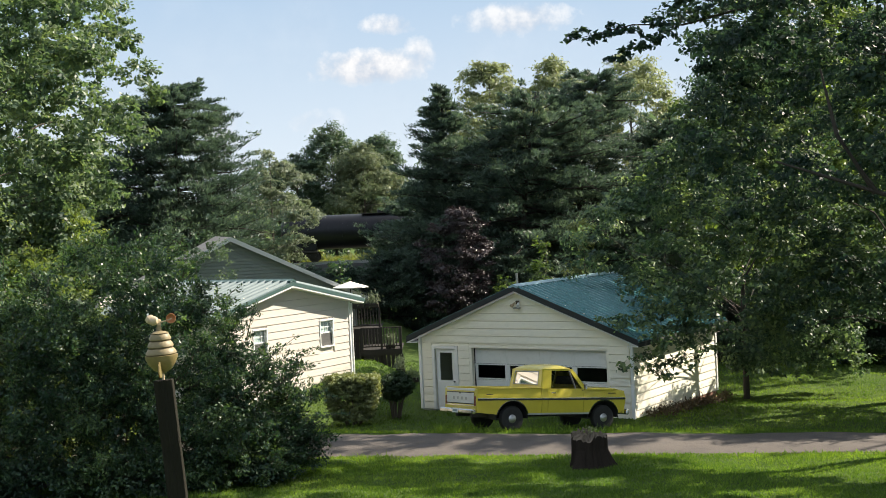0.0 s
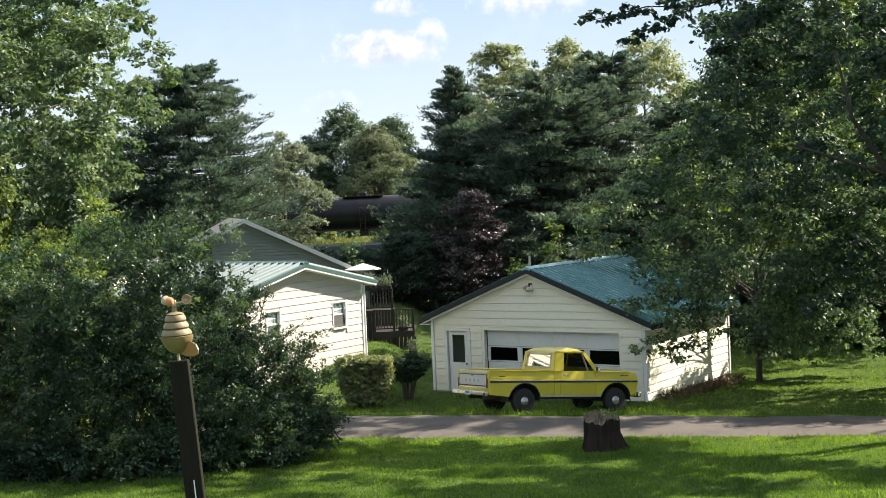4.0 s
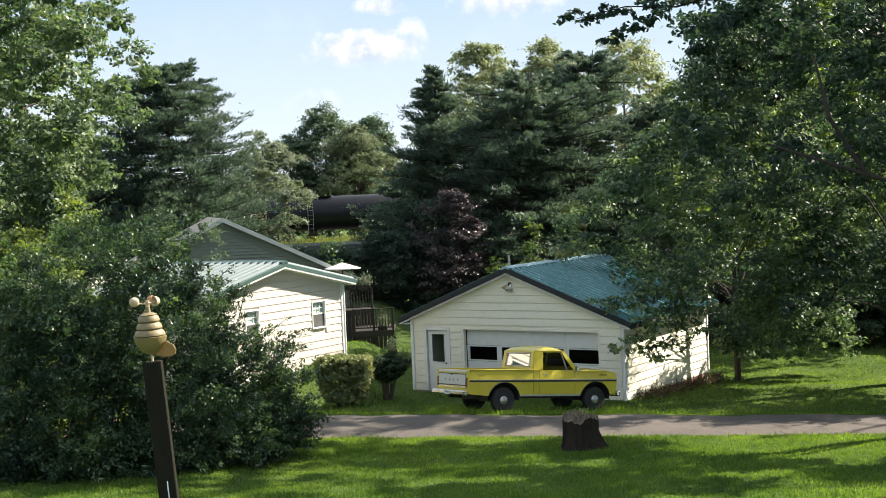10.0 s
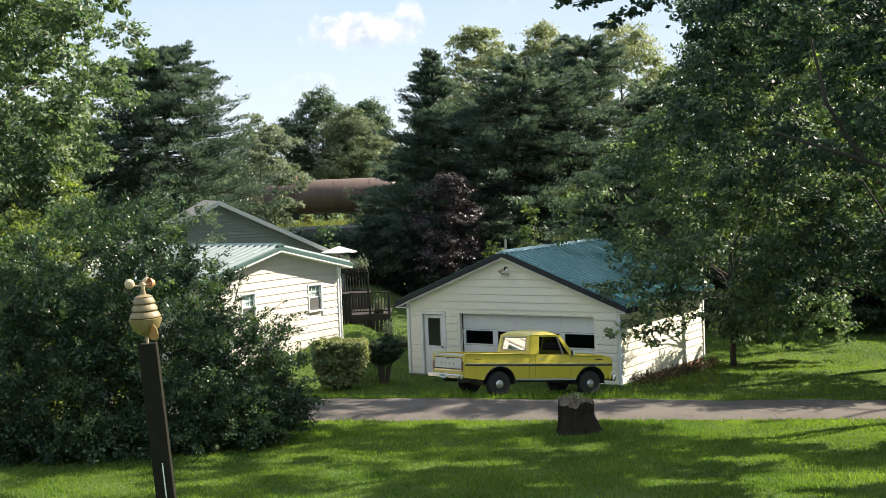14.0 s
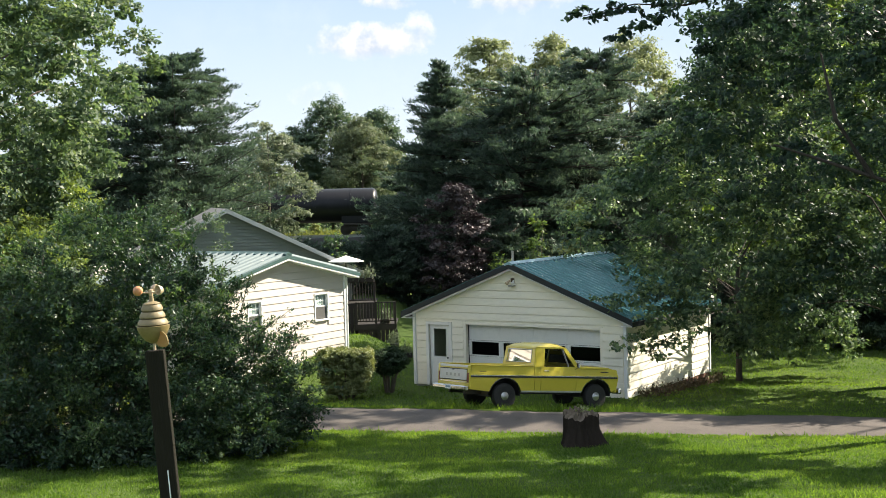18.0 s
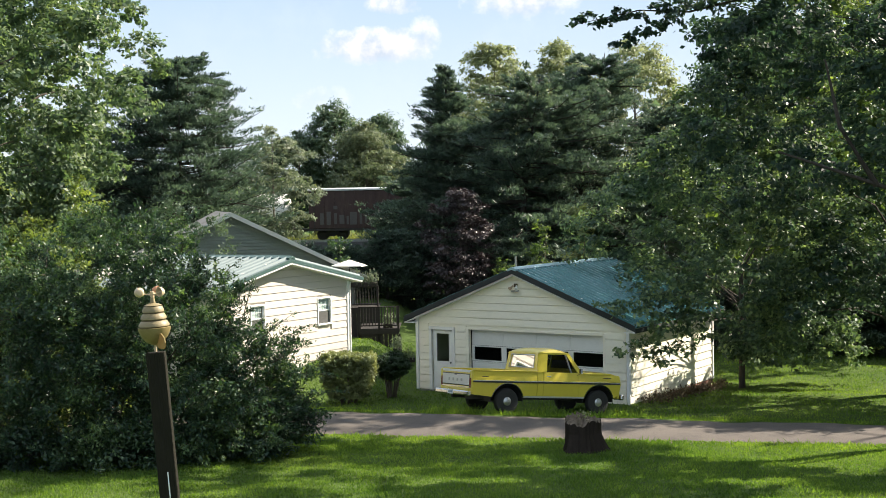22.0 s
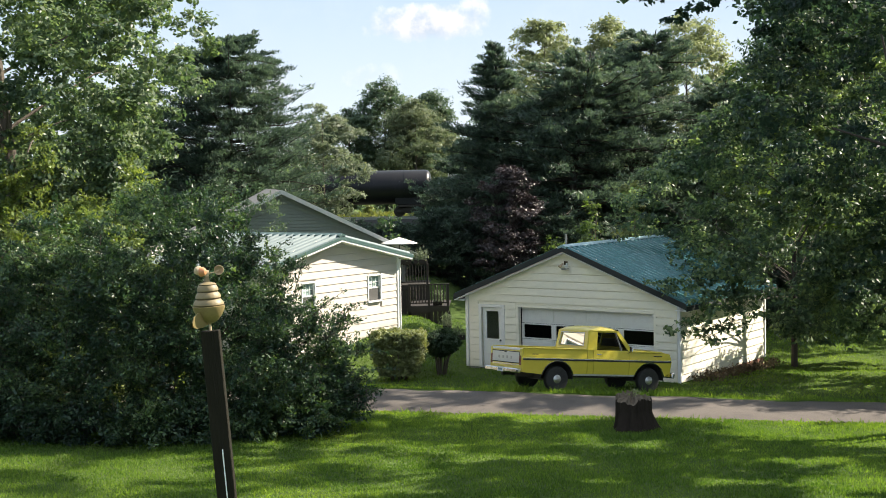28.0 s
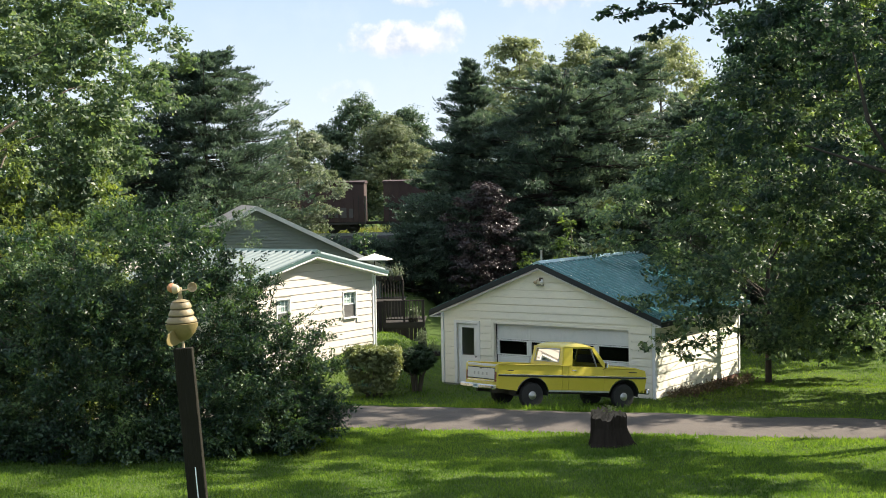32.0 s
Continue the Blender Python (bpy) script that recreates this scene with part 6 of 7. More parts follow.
            for nm, me in (("tyre", tyre), ("rim", rim), ("hubcap", cap)):
                part(nm, me, None, w)


build_truck()

# ---- freight train on the bank, running left ----
TRACK_Y, RAIL_Z, SPEED = 115.0, 2.9, 10.6
MOVING = []


def bogie(parent, x, mesh_cache):
    """A two-axle truck: side frames, bolster, four wheels on two axles."""
    if not mesh_cache:
        g = Geo()
        for s in (-1, 1):
            g.prism([(-1.2, 0.42), (-0.95, 0.62), (-0.35, 0.5), (-0.25, 0.3), (0.25, 0.3), (0.35, 0.5), (0.95, 0.62), (1.2, 0.42), (0.8, 0.38), (0.5, 0.75), (-0.5, 0.75), (-0.8, 0.38)][::-1], s * 1.05 - 0.09, s * 1.05 + 0.09, "y")
        g.box(-0.25, 0.25, -1.1, 1.1, 0.55, 0.85, 0.03)
        mesh_cache["frame"] = mesh_of("side_frame", g, M["wheel_iron"])
        mesh_cache["wheel"] = mesh_of("wheel", Geo().lathe([(0.1, -0.07), (0.42, -0.07), (0.49, -0.06), (0.49, -0.035), (0.46, -0.03), (0.455, 0.06), (0.4, 0.03), (0.15, 0.05)], 22), M["wheel_iron"], True)
        mesh_cache["axle"] = mesh_of("axle", Geo().lathe([(0.08, -0.72), (0.08, 0.72)], 10), M["wheel_iron"], True)
    b = part("bogie", mesh_cache["frame"], None, parent, at=(x, 0, 0))
    for ax in (-0.88, 0.88):
        part("axle", mesh_cache["axle"], None, b).matrix_basis = pose(ax, 0, 0.455, 90, 0, 0)
        for s in (-1, 1):
            part("wheel", mesh_cache["wheel"], None, b).matrix_basis = pose(ax, s * 0.75, 0.455, -90 * s, 0, 0)


BOGIE = {}


def letter_bars(parent, x0, x1, z, h, y, mat, seed):
    """Lettering too far to read: bars of its size."""
    rng = np.random.default_rng(seed)
    g = Geo()
    x = x0
    while x < x1:
        w = rng.uniform(0.12, 0.5) * h * 1.3
        g.box(x, x + w, y - 0.012, y, z - rng.uniform(0, 0.18) * h, z + h * rng.uniform(0.6, 1.0))
        x += w + rng.uniform(0.1, 0.3) * h
    part("lettering", g, mat, parent)


def car_root(name, p0, p1, label, category="railcar"):
    c = (p0 + p1) / 2
    t = thing(name, pose(c, TRACK_Y, RAIL_Z), label, category, "freight train")
    MOVING.append((t, c))
    L = p1 - p0
    for s in (-1, 1):
        bogie(t, s * (L / 2 - 2.0), BOGIE)
        part("coupler", Geo().box(s * (L / 2 - 0.3), s * (L / 2 + 0.9), -0.12, 0.12, 0.78, 1.02, 0.03) if s > 0 else Geo().box(-L / 2 - 0.9, -L / 2 + 0.3, -0.12, 0.12, 0.78, 1.02, 0.03), M["wheel_iron"], t)
    return t, L


def tank_car(p0, p1, mat, label, lettering=0, band=None):
    t, L = car_root("tank_car", p0, p1, label)
    r, zc = 1.52, 2.62
    h = L / 2
    ends = [(-h, 0.25), (-h + 0.03, 0.8), (-h + 0.1, 1.2), (-h + 0.24, 1.42), (-h + 0.45, r)]
    prof = ends + [(-x, q) for x, q in ends[::-1]]
    g = Geo().lathe([(q, x) for x, q in prof], 36, pose(0, 0, zc, 0, 90, 0))
    part("tank", g, mat, t, smooth=True)
    if band:
        part("band", Geo().lathe([(r + 0.012, band[0]), (r + 0.012, band[1])], 36, pose(0, 0, zc, 0, 90, 0)), M["tank_red"], t, "dark red band", smooth=True)
    for x in (-h + 2.4, -h + 5.5, h - 5.5, h - 2.4):
        part("weld_ring", Geo().lathe([(r + 0.01, -0.05), (r + 0.02, 0), (r + 0.01, 0.05)], 36, pose(x, 0, zc, 0, 90, 0)), mat, t, smooth=True)
    part("valve_housing", Geo().lathe([(0.42, r + zc - 0.15), (0.42, r + zc + 0.3), (0.36, r + zc + 0.36)], 16), M["tank_red"] if band else mat, t, smooth=True)
    w = part("walkway", Geo().box(-1.8, 1.8, -0.75, 0.75, zc + r - 0.02, zc + r + 0.03), M["wheel_iron"], t)
    for x in np.linspace(-1.8, 1.8, 5):
        part("rail_post", Geo().tube([(x, -0.75, zc + r), (x, -0.75, zc + r + 0.75)], [0.02, 0.02], 5), M["wheel_iron"], w)
    part("hand_rail", Geo().tube([(-1.8, -0.75, zc + r + 0.75), (1.8, -0.75, zc + r + 0.75)], [0.02, 0.02], 5), M["wheel_iron"], w)
    part("ladder", Geo().box(-0.25, -0.21, -r - 0.1, -r - 0.06, 0.9, zc + 1.0).box(0.21, 0.25, -r - 0.1, -r - 0.06, 0.9, zc + 1.0).box(-0.21, 0.21, -r - 0.09, -r - 0.07, 1.3, 1.33).box(-0.21, 0.21, -r - 0.09, -r - 0.07, 1.7, 1.73)
         .box(-0.21, 0.21, -r - 0.09, -r - 0.07, 2.1, 2.13).box(-0.21, 0.21, -r - 0.09, -r - 0.07, 2.5, 2.53).box(-0.21, 0.21, -r - 0.09, -r - 0.07, 2.9, 2.93), M["steel"] if lettering else M["wheel_iron"], t)
    for s in (-1, 1):
        part("end_sill", Geo().box(min(s * (h - 3.0), s * (h + 0.15)), max(s * (h - 3.0), s * (h + 0.15)), -1.3, 1.3, 0.86, 1.06, 0.03), M["wheel_iron"], t)
        part("saddle", Geo().box(s * (h - 1.9) - 1.3, s * (h - 1.9) + 1.3, -1.2, 1.2, 1.06, 1.75, 0.05), mat, t)
        part("bolster", Geo().box(s * (h - 2.0) - 1.15, s * (h - 2.0) + 1.15, -0.95, 0.95, 0.5, 0.86, 0.05), M["wheel_iron"], t)
        for y in (-1.25, 1.25):
            part("end_rail", Geo().tube([(s * h, y, 1.06), (s * h, y, 2.1), (s * (h - 1.4), y * 1.02, 2.1)], [0.025] * 3, 5), M["wheel_iron"], t)
    part("bottom_outlet", Geo().box(-0.4, 0.4, -0.3, 0.3, 0.6, 1.15, 0.03), M["wheel_iron"], t)
    if lettering:
        letter_bars(t, -h + 2.6, -h + 5.0, 2.75, 0.24, -r - 0.03, M["paint_white"], lettering)
        letter_bars(t, h - 5.0, h - 2.6, 2.75, 0.2, -r - 0.03, M["paint_white"], lettering + 1)
    return t


def box_car(p0, p1, mat, label, roof, seed, height=4.6):
    t, L = car_root("boxcar", p0, p1, label)
    h = L / 2
    part("body", Geo().box(-h, h, -1.5, 1.5, 1.0, height - 0.25, 0.04), mat, t)
    part("roof", Geo().prism([(-1.6, height - 0.26), (1.6, height - 0.26), (1.6, height - 0.12), (0, height), (-1.6, height - 0.12)], -h - 0.08, h + 0.08, "x"), roof, t)
    for k in range(int(L / 0.9)):
        x = -h + 0.45 + k * 0.9
        if abs(x) > 1.5:
            part("side_rib", Geo().box(x - 0.06, x + 0.06, -1.56, -1.5, 1.05, height - 0.28, 0.012), mat, t)
    d = part("side_door", Geo().box(-1.45, 1.45, -1.6, -1.5, 1.1, height - 0.4, 0.02), mat, t)
    for x in (-0.7, 0, 0.7):
        part("door_rib", Geo().box(x - 0.05, x + 0.05, -1.64, -1.6, 1.2, height - 0.5), mat, d)
    part("side_sill", Geo().box(-h, h, -1.52, 1.52, 0.8, 1.0), M["wheel_iron"], t)
    for x in np.linspace(-h + 3.5, h - 3.5, 6):
        part("under_post", Geo().box(x - 0.06, x + 0.06, -1.3, -1.2, 0.4, 0.8), M["wheel_iron"], t)
    for s in (-1, 1):
        part("end_ladder", Geo().box(s * h - s * 0.5 - 0.03, s * h - s * 0.5 + 0.03, -1.64, -1.57, 0.7, 3.4), M["wheel_iron"], t)
    letter_bars(t, -h + 1.0, h * 0.0 - 1.5, 1.5, 1.0, -1.57, M["paint_white"], seed)
    letter_bars(t, 2.0, h - 1.2, 1.45, 0.9, -1.57, M["paint_white"], seed + 3)
    part("car_number", Geo().box(-h + 2.2, -h + 2.55, -1.58, -1.566, 2.7, 3.0), M["paint_white"], t)
    return t


def hopper_car(p0, p1):
    t, L = car_root("hopper_car", p0, p1, "gray covered hopper railcar with graffiti and stained ribs")
    h = L / 2
    z1 = 4.2
    part("body", Geo().prism([(-h + 1.3, 2.1), (-h + 1.3, 2.9), (-h + 0.1, 3.6), (-h + 0.1, z1), (h - 0.1, z1), (h - 0.1, 3.6), (h - 1.3, 2.9), (h - 1.3, 2.1), (h - 1.3, 1.5), (-h + 1.3, 1.5)], -1.55, 1.55, "y"), M["hopper_gray"], t)
    part("side_sheet", Geo().box(-h + 0.1, h - 0.1, -1.6, -1.551, 1.25, 3.95, 0.01), M["hopper_gray"], t)
    part("roof_rim", Geo().box(-h, h, -1.62, 1.62, 3.95, 4.15, 0.03), M["hopper_gray"], t)
    part("roof_walk", Geo().box(-h + 0.2, h - 0.2, -0.7, 0.7, z1 + 0.08, z1 + 0.14), M["roof_gray"], t)
    for k in range(12):
        x = -h + 0.8 + k * (L - 1.6) / 11
        part("side_rib", Geo().box(x - 0.08, x + 0.08, -1.72, -1.6, 1.3, 3.95, 0.015), M["hopper_gray"], t)
        part("hatch", Geo().box(x - 0.5, x + 0.5, -0.4, 0.4, z1 + 0.14, z1 + 0.22, 0.02), M["hopper_gray"], t)
    for k in range(4):
        x = -h + 3.8 + k * (L - 7.6) / 3
        part("outlet", Geo().prism([(x - 1.0, 1.5), (x + 1.0, 1.5), (x + 0.35, 0.5), (x - 0.35, 0.5)], -1.3, 1.3, "y"), M["wheel_iron"], t)
    part("side_sill", Geo().box(-h, h, -1.6, 1.6, 1.05, 1.25), M["wheel_iron"], t)
    for s in (-1, 1):
        part("end_frame", Geo().box(min(s * (h - 1.2), s * h), max(s * (h - 1.2), s * h), -1.5, 1.5, 0.85, 1.05), M["wheel_iron"], t)
        part("end_ladder", Geo().box(s * h - 0.04, s * h + 0.04, -1.6, -1.5, 0.8, 3.95), M["hopper_gray"], t)
    for x0, x1, z, hh in ((-h + 2.3, -h + 3.4, 2.5, 0.6), (-h + 2.0, -h + 3.2, 1.6, 0.5), (-0.8, 0.3, 2.9, 0.7), (1.6, 2.8, 2.2, 0.7)):
        part("stain_patch", Geo().box(x0, x1, -1.606, -1.601, z, z + hh), M["stain_gray"], t)
    rng = np.random.default_rng(93)
    for k in range(16):
        x, w, z, hh = rng.uniform(-h + 0.6, h - 1.2), rng.uniform(0.12, 0.55), rng.uniform(1.3, 3.2), rng.uniform(0.3, 1.0)
        part("rust_streak", Geo().box(x, x + w, -1.604, -1.601, z, min(3.9, z + hh)), M["stain_gray"], t)
    part("dirty_skirt", Geo().box(-h + 0.12, h - 0.12, -1.607, -1.6045, 1.27, 1.85), M["stain_gray"], t, "grimy lower edge")
    letter_bars(t, h - 5.0, h - 1.6, 2.2, 1.4, -1.612, M["paint_blue"], 9)
    part("pale_patch", Geo().add([(-h + 0.5, -1.604, 3.6), (-h + 1.4, -1.604, 3.6), (-h + 2.6, -1.604, 2.6), (-h + 1.2, -1.604, 2.6)], [(0, 1, 2, 3)]), M["paint_white"], t)
    return t


def build_train():
    black = "black tank car with weathered paint"
    for k, (a, b) in enumerate(((-34.2, -16.2), (-14.5, 3.6), (5.3, 23.3), (25.1, 43.1), (44.9, 63.2), (65.0, 83.8), (85.5, 104.3), (106.1, 125.0))):
        tank_car(a, b, M["tank_black"], black, 20 + k if k in (2, 6) else 0)
    tank_car(126.7, 145.2, M["tank_rusty"], "black tank car with a rusted top")
    for k, (a, b) in enumerate(((147.0, 165.2), (167.2, 185.2), (186.9, 204.9))):
        tank_car(a, b, M["tank_black"], black, 40 + k if k == 2 else 0)
    tank_car(206.7, 219.5, M["tank_white"], "white tank car with a red band round its middle", 0, (-0.95, 1.25))
    box_car(221.2, 236.9, M["boxcar_brown"], "dark brown boxcar with a pale roof and graffiti", M["roof_gray"], 61)
    for k, (a, b) in enumerate(((238.4, 255.2), (257.0, 274.0), (275.6, 291.2))):
        tank_car(a, b, M["tank_black"], black, 70 + k if k == 0 else 0)
    hopper_car(292.8, 311.6)
    box_car(313.1, 329.9, M["boxcar_brown"], "dark brown boxcar with white graffiti", M["boxcar_brown"], 81, 4.7)
    box_car(331.6, 348.6, M["boxcar_brown"], "plain dark brown steel boxcar", M["boxcar_brown"], 85, 4.7)
    # the line itself
    bed = Geo().prism([(TRACK_Y - 2.9, RAIL_Z - 2.6), (TRACK_Y - 1.7, RAIL_Z - 0.22), (TRACK_Y + 1.6, RAIL_Z - 0.22), (TRACK_Y + 2.6, RAIL_Z - 0.7)], -420, 420, "x")
    tagged(part("track_bed", bed, M["ballast"]), "gray ballast bed of the railway", "railway", kind="structure")
    for s in (-1, 1):
        r = part("rail", Geo().box(-420, 420, TRACK_Y + s * 0.75 - 0.035, TRACK_Y + s * 0.75 + 0.035, RAIL_Z - 0.23, RAIL_Z), M["steel"])
        tagged(r, "steel rail of the railway line", "rail", "rails", "structure")


build_train()

# ---- post with the beehive wind spinner, near the camera ----
SPIN = {}


def build_post():
    t = thing("garden_post", pose(-0.95, 5.35, gz(-0.95, 5.35), 0, -4.0, 0), "weathered dark brown square wooden post, leaning", "post")
    h = 5.885 - gz(-0.95, 5.35)
    part("timber", Geo().box(-0.039, 0.039, -0.02, 0.02, -0.4, h, 0.003), M["post_wood"], t)
    part("tube", Geo().box(0.004, 0.0085, -0.0275, -0.021, 0.5, h - 0.505, 0.001), M["white_plastic"], t, "thin white plastic strip")
    top = t.matrix_basis @ Vector((0, 0, h))
    s = thing("wind_spinner", pose(*top, 0, -2, 0), "yellow beehive wind spinner with anemometer cups on a post", "garden ornament")
    part("stem", Geo().lathe([(0.006, 0), (0.006, 0.05)], 10), M["cup_wood"], s, smooth=True)
    # hive: stacked rolls
    prof = [(0.012, 0.03), (0.036, 0.042), (0.055, 0.066), (0.066, 0.09), (0.068, 0.104)]
    hive = part("hive_base", Geo().lathe(prof + [(0.05, 0.108)], 28), M["hive_paint"], s, smooth=True)
    z, r = 0.106, 0.064
    for k in range(3):
        r2 = r * 0.84
        part("hive_ring", Geo().lathe([(r * 0.9, z), (r, z + 0.004), (r * 0.985, z + 0.012), (r2 * 1.02, z + 0.024), (r2 * 0.95, z + 0.027)], 28), M["hive_tan"], hive, smooth=True)
        part("groove", Geo().lathe([(r2 * 0.94, z + 0.025), (r2 * 0.94, z + 0.031)], 28), M["hive_line"], hive, smooth=True)
        z, r = z + 0.03, r2
    part("hive_top", Geo().lathe([(r, z), (r * 0.7, z + 0.006), (0.012, z + 0.01), (0.007, z + 0.04)], 24), M["hive_tan"], hive, smooth=True)
    # pale bar: a glint of sky on the hive, put into colour
    part("entrance", Geo().box(-0.01, 0.01, -0.056, -0.04, 0.075, 0.081), M["cup_wood"], hive)
    # vane below the hive
    v = new("vane")
    v.parent = s
    g = Geo().prism([(0.0, 0.036), (0.02, 0.026), (0.05, 0.018), (0.09, 0.018), (0.112, 0.028), (0.116, 0.046), (0.104, 0.068), (0.075, 0.082), (0.045, 0.08), (0.018, 0.062), (0.0, 0.05)], -0.0025, 0.0025, "y")
    part("vane_plate", g, M["wing_amber"], v)
    # cups
    c = new("rotor")
    c.parent = s
    c.location = (0, 0, z + 0.045)
    part("hub", Geo().lathe([(0.008, -0.012), (0.0095, 0.0), (0.009, 0.014)], 14), M["cup_wood"], c, smooth=True)
    cup = mesh_of("cup", Geo().lathe([(0.004, -0.019), (0.012, -0.016), (0.018, -0.006), (0.0195, 0.004), (0.018, 0.0045), (0.016, -0.004), (0.01, -0.012), (0.003, -0.0145)], 18), M["cup_wood"], True)
    cup_orange = cup.copy()
    cup_orange.materials[0] = M["orange_cup"]
    for k in range(3):
        a = 6.2832 * k / 3
        part("arm", Geo().tube([(0, 0, 0), (0.035 * math.cos(a), 0.035 * math.sin(a), 0.004), (0.055 * math.cos(a), 0.055 * math.sin(a), 0.012)], [0.0035, 0.003, 0.003], 6), M["cup_wood"], c)
        part("cup", cup if k else cup_orange, None, c).matrix_basis = Matrix.Rotation(a, 4, "Z") @ pose(0.052, 0, 0.012, 90, 0, 0) @ Matrix.Scale(1.08, 4)
    SPIN["rotor"], SPIN["vane"], SPIN["height"] = c, v, z + 0.045


build_post()


# ---- stump, umbrella, deck and small things ----
def build_stump():
    x, y = 3.03, 28.75
    t = thing("tree_stump", pose(x, y, gz(x, y)), "old dark tree stump with a ragged top and leaves on it", "stump")
    rng = np.random.default_rng(8)
    g = Geo()
    n = 56
    rad = [0.4 * (1 + 0.09 * math.sin(3 * a + 1) + 0.05 * math.sin(7 * a) + 0.035 * math.sin(19 * a + 2) + 0.02 * rng.normal()) for a in np.linspace(0, 6.2832, n, False)]
    levels = [(-0.15, 1.22), (0.02, 1.14), (0.08, 1.08), (0.18, 1.04), (0.4, 1.0), (0.56, 1.0), (0.64, 0.99)]
    rim = [0.04 * math.sin(2 * a + 3.4) + 0.06 * math.sin(5 * a + 0.7) * max(0, math.sin(a + 3.6)) + 0.03 * rng.normal() for a in np.linspace(0, 6.2832, n, False)]
    for z, k in levels:
        for i in range(n):
            a = 6.2832 * i / n
            root = 0.3 * max(0, 0.4 - z) * (max(0, math.cos(a + 0.35)) ** 8 * 1.6 + max(0, math.cos(a - 4.0)) ** 12 + max(0, math.cos(a - 5.0)) ** 16)
            cleft = 0.035 * (max(0, math.sin(9 * a + 1.5 * z)) ** 6 + max(0, math.sin(13 * a + 2 - z)) ** 8)
            r = rad[i] * k + root - cleft
            g.v.append((r * math.cos(a), r * math.sin(a), z + (rim[i] * (1.0 if z > 0.6 else 0.6) if z > 0.5 else 0)))
    for j in range(len(levels) - 1):
        for i in range(n):
            g.f.append((j * n + i, j * n + (i + 1) % n, (j + 1) * n + (i + 1) % n, (j + 1) * n + i))
    part("stump_bark", g, M["stump_bark"], t)
    g2 = Geo()
    ring = g.v[-n:]
    inner = [(v[0] * 0.82, v[1] * 0.82, v[2] + 0.03 + 0.02 * rng.normal()) for v in ring]
    core = [(v[0] * 0.4, v[1] * 0.4, 0.7 + 0.03 * rng.normal()) for v in ring]
    g2.add(ring + inner + core + [(0, 0, 0.69)], [(i + n * j, (i + 1) % n + n * j, n + (i + 1) % n + n * j, n + i + n * j) for j in (0, 1) for i in range(n)] + [(2 * n + i, 2 * n + (i + 1) % n, 3 * n) for i in range(n)])
    part("stump_wood", g2, M["stump_wood"], t)
    for k in range(11):  # broken splinters standing on the cut
        a, r = rng.uniform(0, 6.283), rng.uniform(0.08, 0.33)
        w, h = rng.uniform(0.03, 0.08), rng.uniform(0.05, 0.15)
        sp = Geo()
        sp.tube([(r * math.cos(a), r * math.sin(a), 0.62), (r * math.cos(a) * 1.03, r * math.sin(a) * 1.03, 0.68 + h * 0.6), (r * math.cos(a) + rng.normal() * 0.03, r * math.sin(a), 0.68 + h)], [w, w * 0.8, w * 0.25], 5)
        part("splinter", sp, M["stump_wood"], t)
    c = rng.normal(size=(60, 3)) * np.array([0.09, 0.1, 0.05]) + np.array([0.04, 0.0, 0.79])
    tagged(part("sprout", quads_mesh("sprout", blades(rng, c, 0.06), M["hedge"]), None, t), kind="stuff")


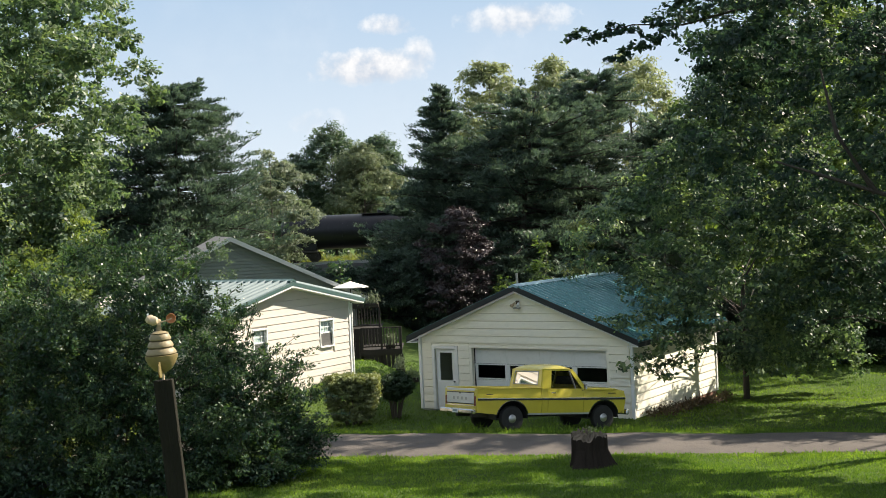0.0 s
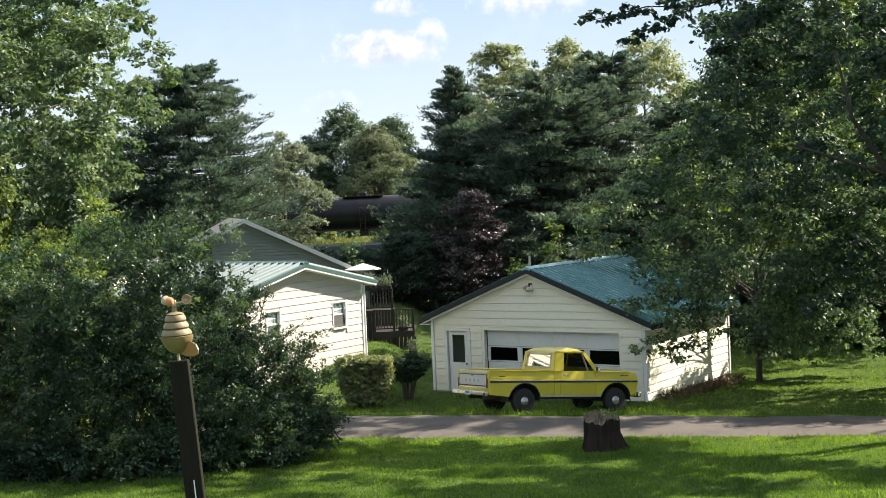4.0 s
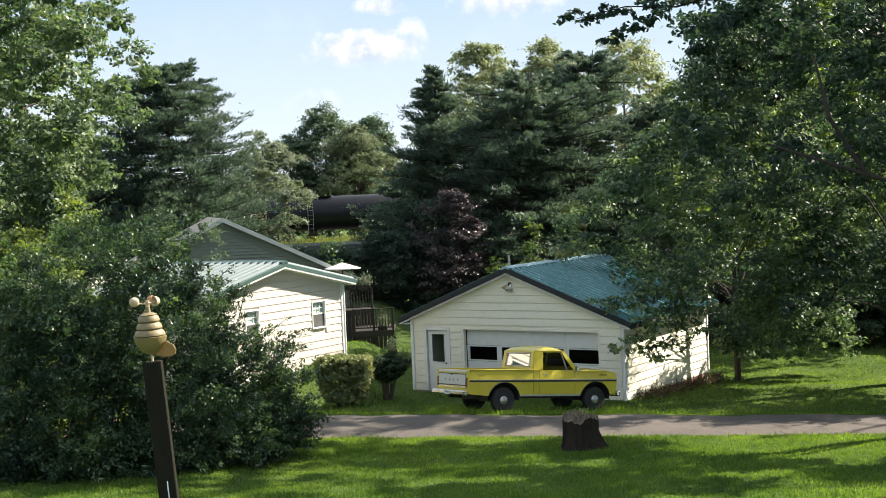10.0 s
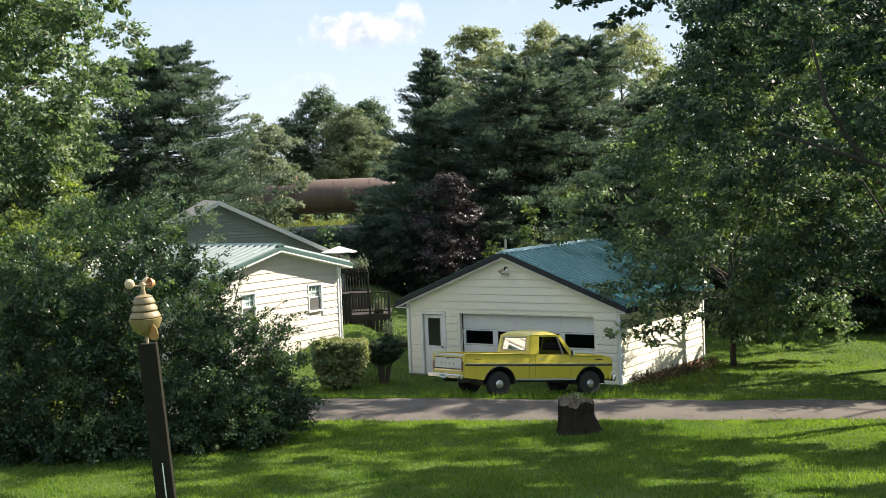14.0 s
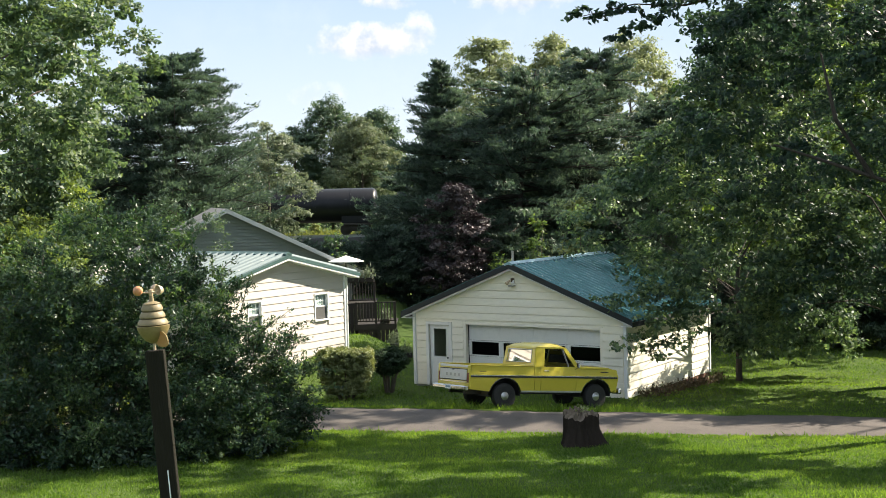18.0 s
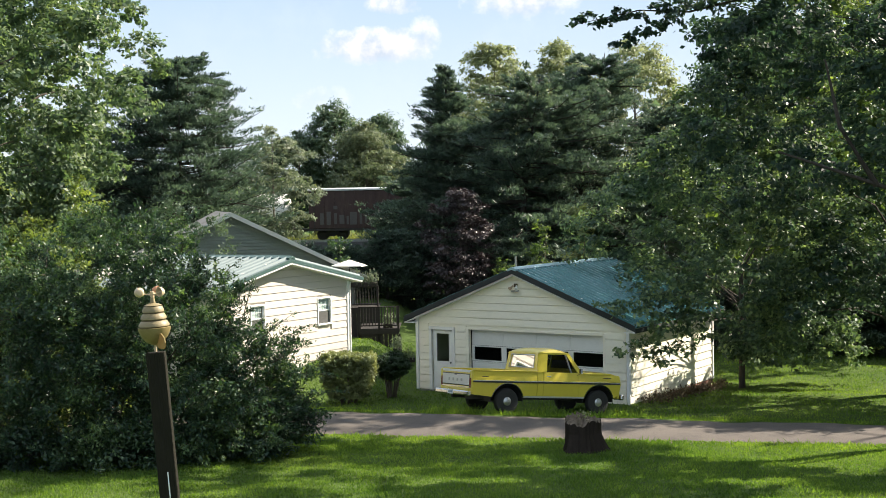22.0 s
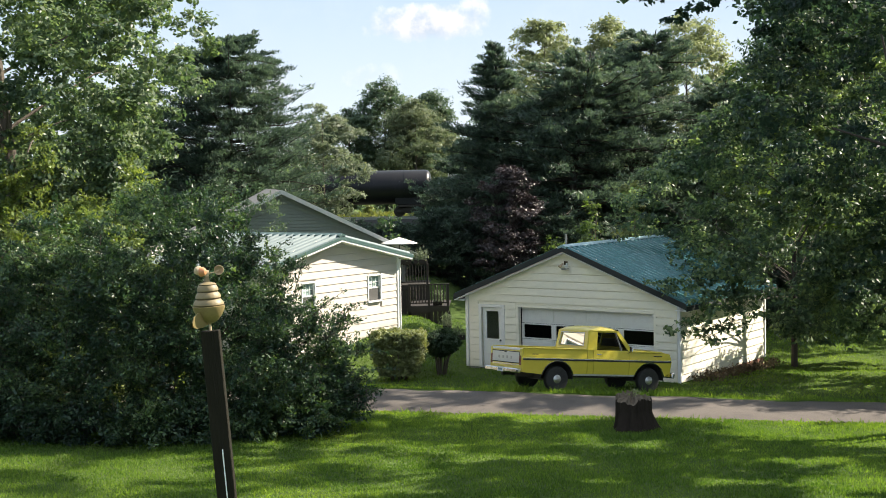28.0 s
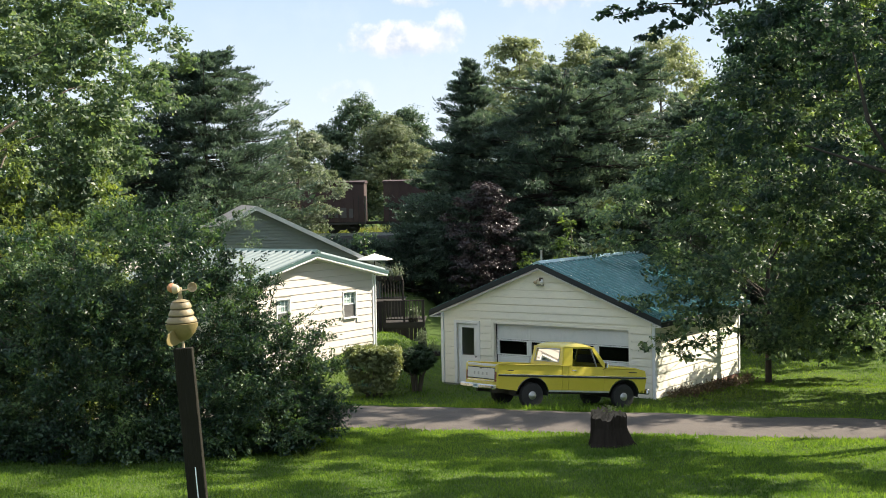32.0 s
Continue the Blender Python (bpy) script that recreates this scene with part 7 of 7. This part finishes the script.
def build_yard():
    rng = np.random.default_rng(18)
    # umbrella over the deck
    t = thing("patio_umbrella", pose(-4.35, 58.0, 1.75), "open cream canvas patio umbrella", "umbrella")
    part("pole", Geo().tube([(0, 0, -0.3), (0, 0, 1.98)], [0.025, 0.025], 8), M["deck_wood"], t)
    g = Geo()
    for k in range(8):
        a, b = 6.2832 * k / 8, 6.2832 * (k + 1) / 8
        g.add([(0, 0, 2.0), (0.82 * math.cos(a), 0.82 * math.sin(a), 1.74), (0.82 * math.cos(b), 0.82 * math.sin(b), 1.74), (0.82 * math.cos(a), 0.82 * math.sin(a), 1.7), (0.82 * math.cos(b), 0.82 * math.sin(b), 1.7)], [(0, 1, 2), (1, 3, 4, 2)])
    part("canopy", g, M["canvas"], t)
    for k in range(8):
        a = 6.2832 * k / 8
        part("rib", Geo().tube([(0, 0, 1.97), (0.8 * math.cos(a), 0.8 * math.sin(a), 1.71)], [0.01, 0.008], 5), M["deck_wood"], t)
    # deck with two levels and slatted rails
    for x0, x1, y, z, name in ((-5.6, -3.0, 57.0, 1.65, "upper"), (-3.75, -2.0, 54.5, 0.95, "lower")):
        d = thing("deck", pose(x0, y, 0), "dark wooden deck with slatted railing", "deck", "deck levels")
        w = x1 - x0
        for k in range(18):
            part("deck_board", Geo().box(0, w, 0.14 * k, 0.14 * k + 0.132, z - 0.03, z, 0.004), M["deck_wood"], d)
        part("fascia", Geo().box(0, w, -0.03, -0.004, z - 0.25, z, 0.004), M["deck_wood"], d)
        # dark boards added to stand in for the shade below the deck
        for k in range(round(w / 0.18)):
            low = min(gz(x0 + 0.18 * k, y), gz(x0 + 0.18 * k + 0.17, y)) - 0.15
            part("skirt_board", Geo().box(0.18 * k, 0.18 * k + 0.165, 0.0, 0.02, low, z - 0.252), M["deck_wood"], d)
        for x in (0.05, w / 2, w - 0.05):
            part("post", Geo().box(x - 0.045, x + 0.045, 0.0, 0.09, gz(x0 + x, y) - 0.2, z + 0.95, 0.005), M["deck_wood"], d)
        part("top_rail", Geo().box(0, w, 0.0, 0.09, z + 0.9, z + 0.94, 0.005), M["deck_wood"], d)
        part("low_rail", Geo().box(0, w, 0.03, 0.06, z + 0.1, z + 0.15, 0.005), M["deck_wood"], d)
        for k in range(int(w / 0.13)):
            part("baluster", Geo().box(0.06 + 0.13 * k, 0.1 + 0.13 * k, 0.025, 0.065, z + 0.15, z + 0.9), M["gray_wood"], d)
    # planters with spiky plants on the deck
    for x, y, z, w in ((-3.35, 57.05, 2.59, 0.6), (-4.0, 57.05, 2.59, 0.5), (-2.5, 54.7, 0.95, 0.4), (-1.5, 50.0, gz(-1.5, 50.0), 0.5), (-2.0, 51.5, gz(-2.0, 51.5), 0.35)):
        t = thing("planter", pose(x, y, z), "dark planter box with spiky green plants", "planter", "planters")
        part("box", Geo().box(-w / 2, w / 2, -0.1, 0.12, 0, 0.18, 0.01), M["deck_wood"], t)
        c = rng.normal(size=(220, 3)) * np.array([w * 0.3, 0.08, 0.14]) + np.array([0, 0, 0.35])
        tagged(part("foliage", quads_mesh("foliage", blades(rng, c, 0.2, 0.3, 0.14, np.array([0, 0, 1.6])), M["gray_leaf"]), None, t), kind="stuff")
    # perennials and brown stalks along the garage's right side
    gm = GARAGE
    for k in range(16):
        y = 0.7 + 0.38 * k
        p = gm @ Vector((G_W + 0.5 + rng.normal() * 0.1, y, 0))
        t = thing("dry_perennial", pose(p.x, p.y, gz(p.x, p.y)), "low clump of brown drying perennials by the garage wall", "plant", "perennials by the garage")
        c = rng.normal(size=(90, 3)) * np.array([0.15, 0.15, 0.07]) + np.array([0, 0, 0.12 + 0.05 * rng.uniform()])
        c[:, 2] = np.maximum(c[:, 2], 0.02)
        part("foliage", quads_mesh("foliage", blades(rng, c, 0.09), M["dry_plant"]), None, t)
        for j in range(7):
            part("stalk", Geo().tube([(0, 0, -0.03), (rng.normal() * 0.15, rng.normal() * 0.15, rng.uniform(0.2, 0.5))], [0.006, 0.003], 4, False), M["stump_wood"], t)


build_stump()
build_yard()
build_grass()


# the vane's turn towards the viewer, and the cups' steady turn
VANE = [(0, 85), (1, 33), (2, 8), (3, 30), (3.5, 38), (4.5, 20), (6, 5), (7, 25), (8, 50), (9, 32), (10, 18), (12, 5), (13.4, 41), (14.5, 62), (16, 84), (17, 66), (18, 48), (20, 30), (21, 58), (22, 56), (24, 70), (25.4, 70), (28, 115), (29, 95), (30, 80), (31, 92), (32, 112)]


def motions():
    for t, c in MOVING:
        walk(t, [(s, pose(c - SPEED * s, TRACK_Y, RAIL_Z)) for s in (0, 16, 32)])
    walk(SPIN["vane"], [(t, pose(0, 0, 0, 0, 0, -a)) for t, a in VANE])
    walk(SPIN["rotor"], [(0.5 * k, pose(0, 0, SPIN["height"], 0, 0, 20 + 75 * k)) for k in range(65)])


motions()
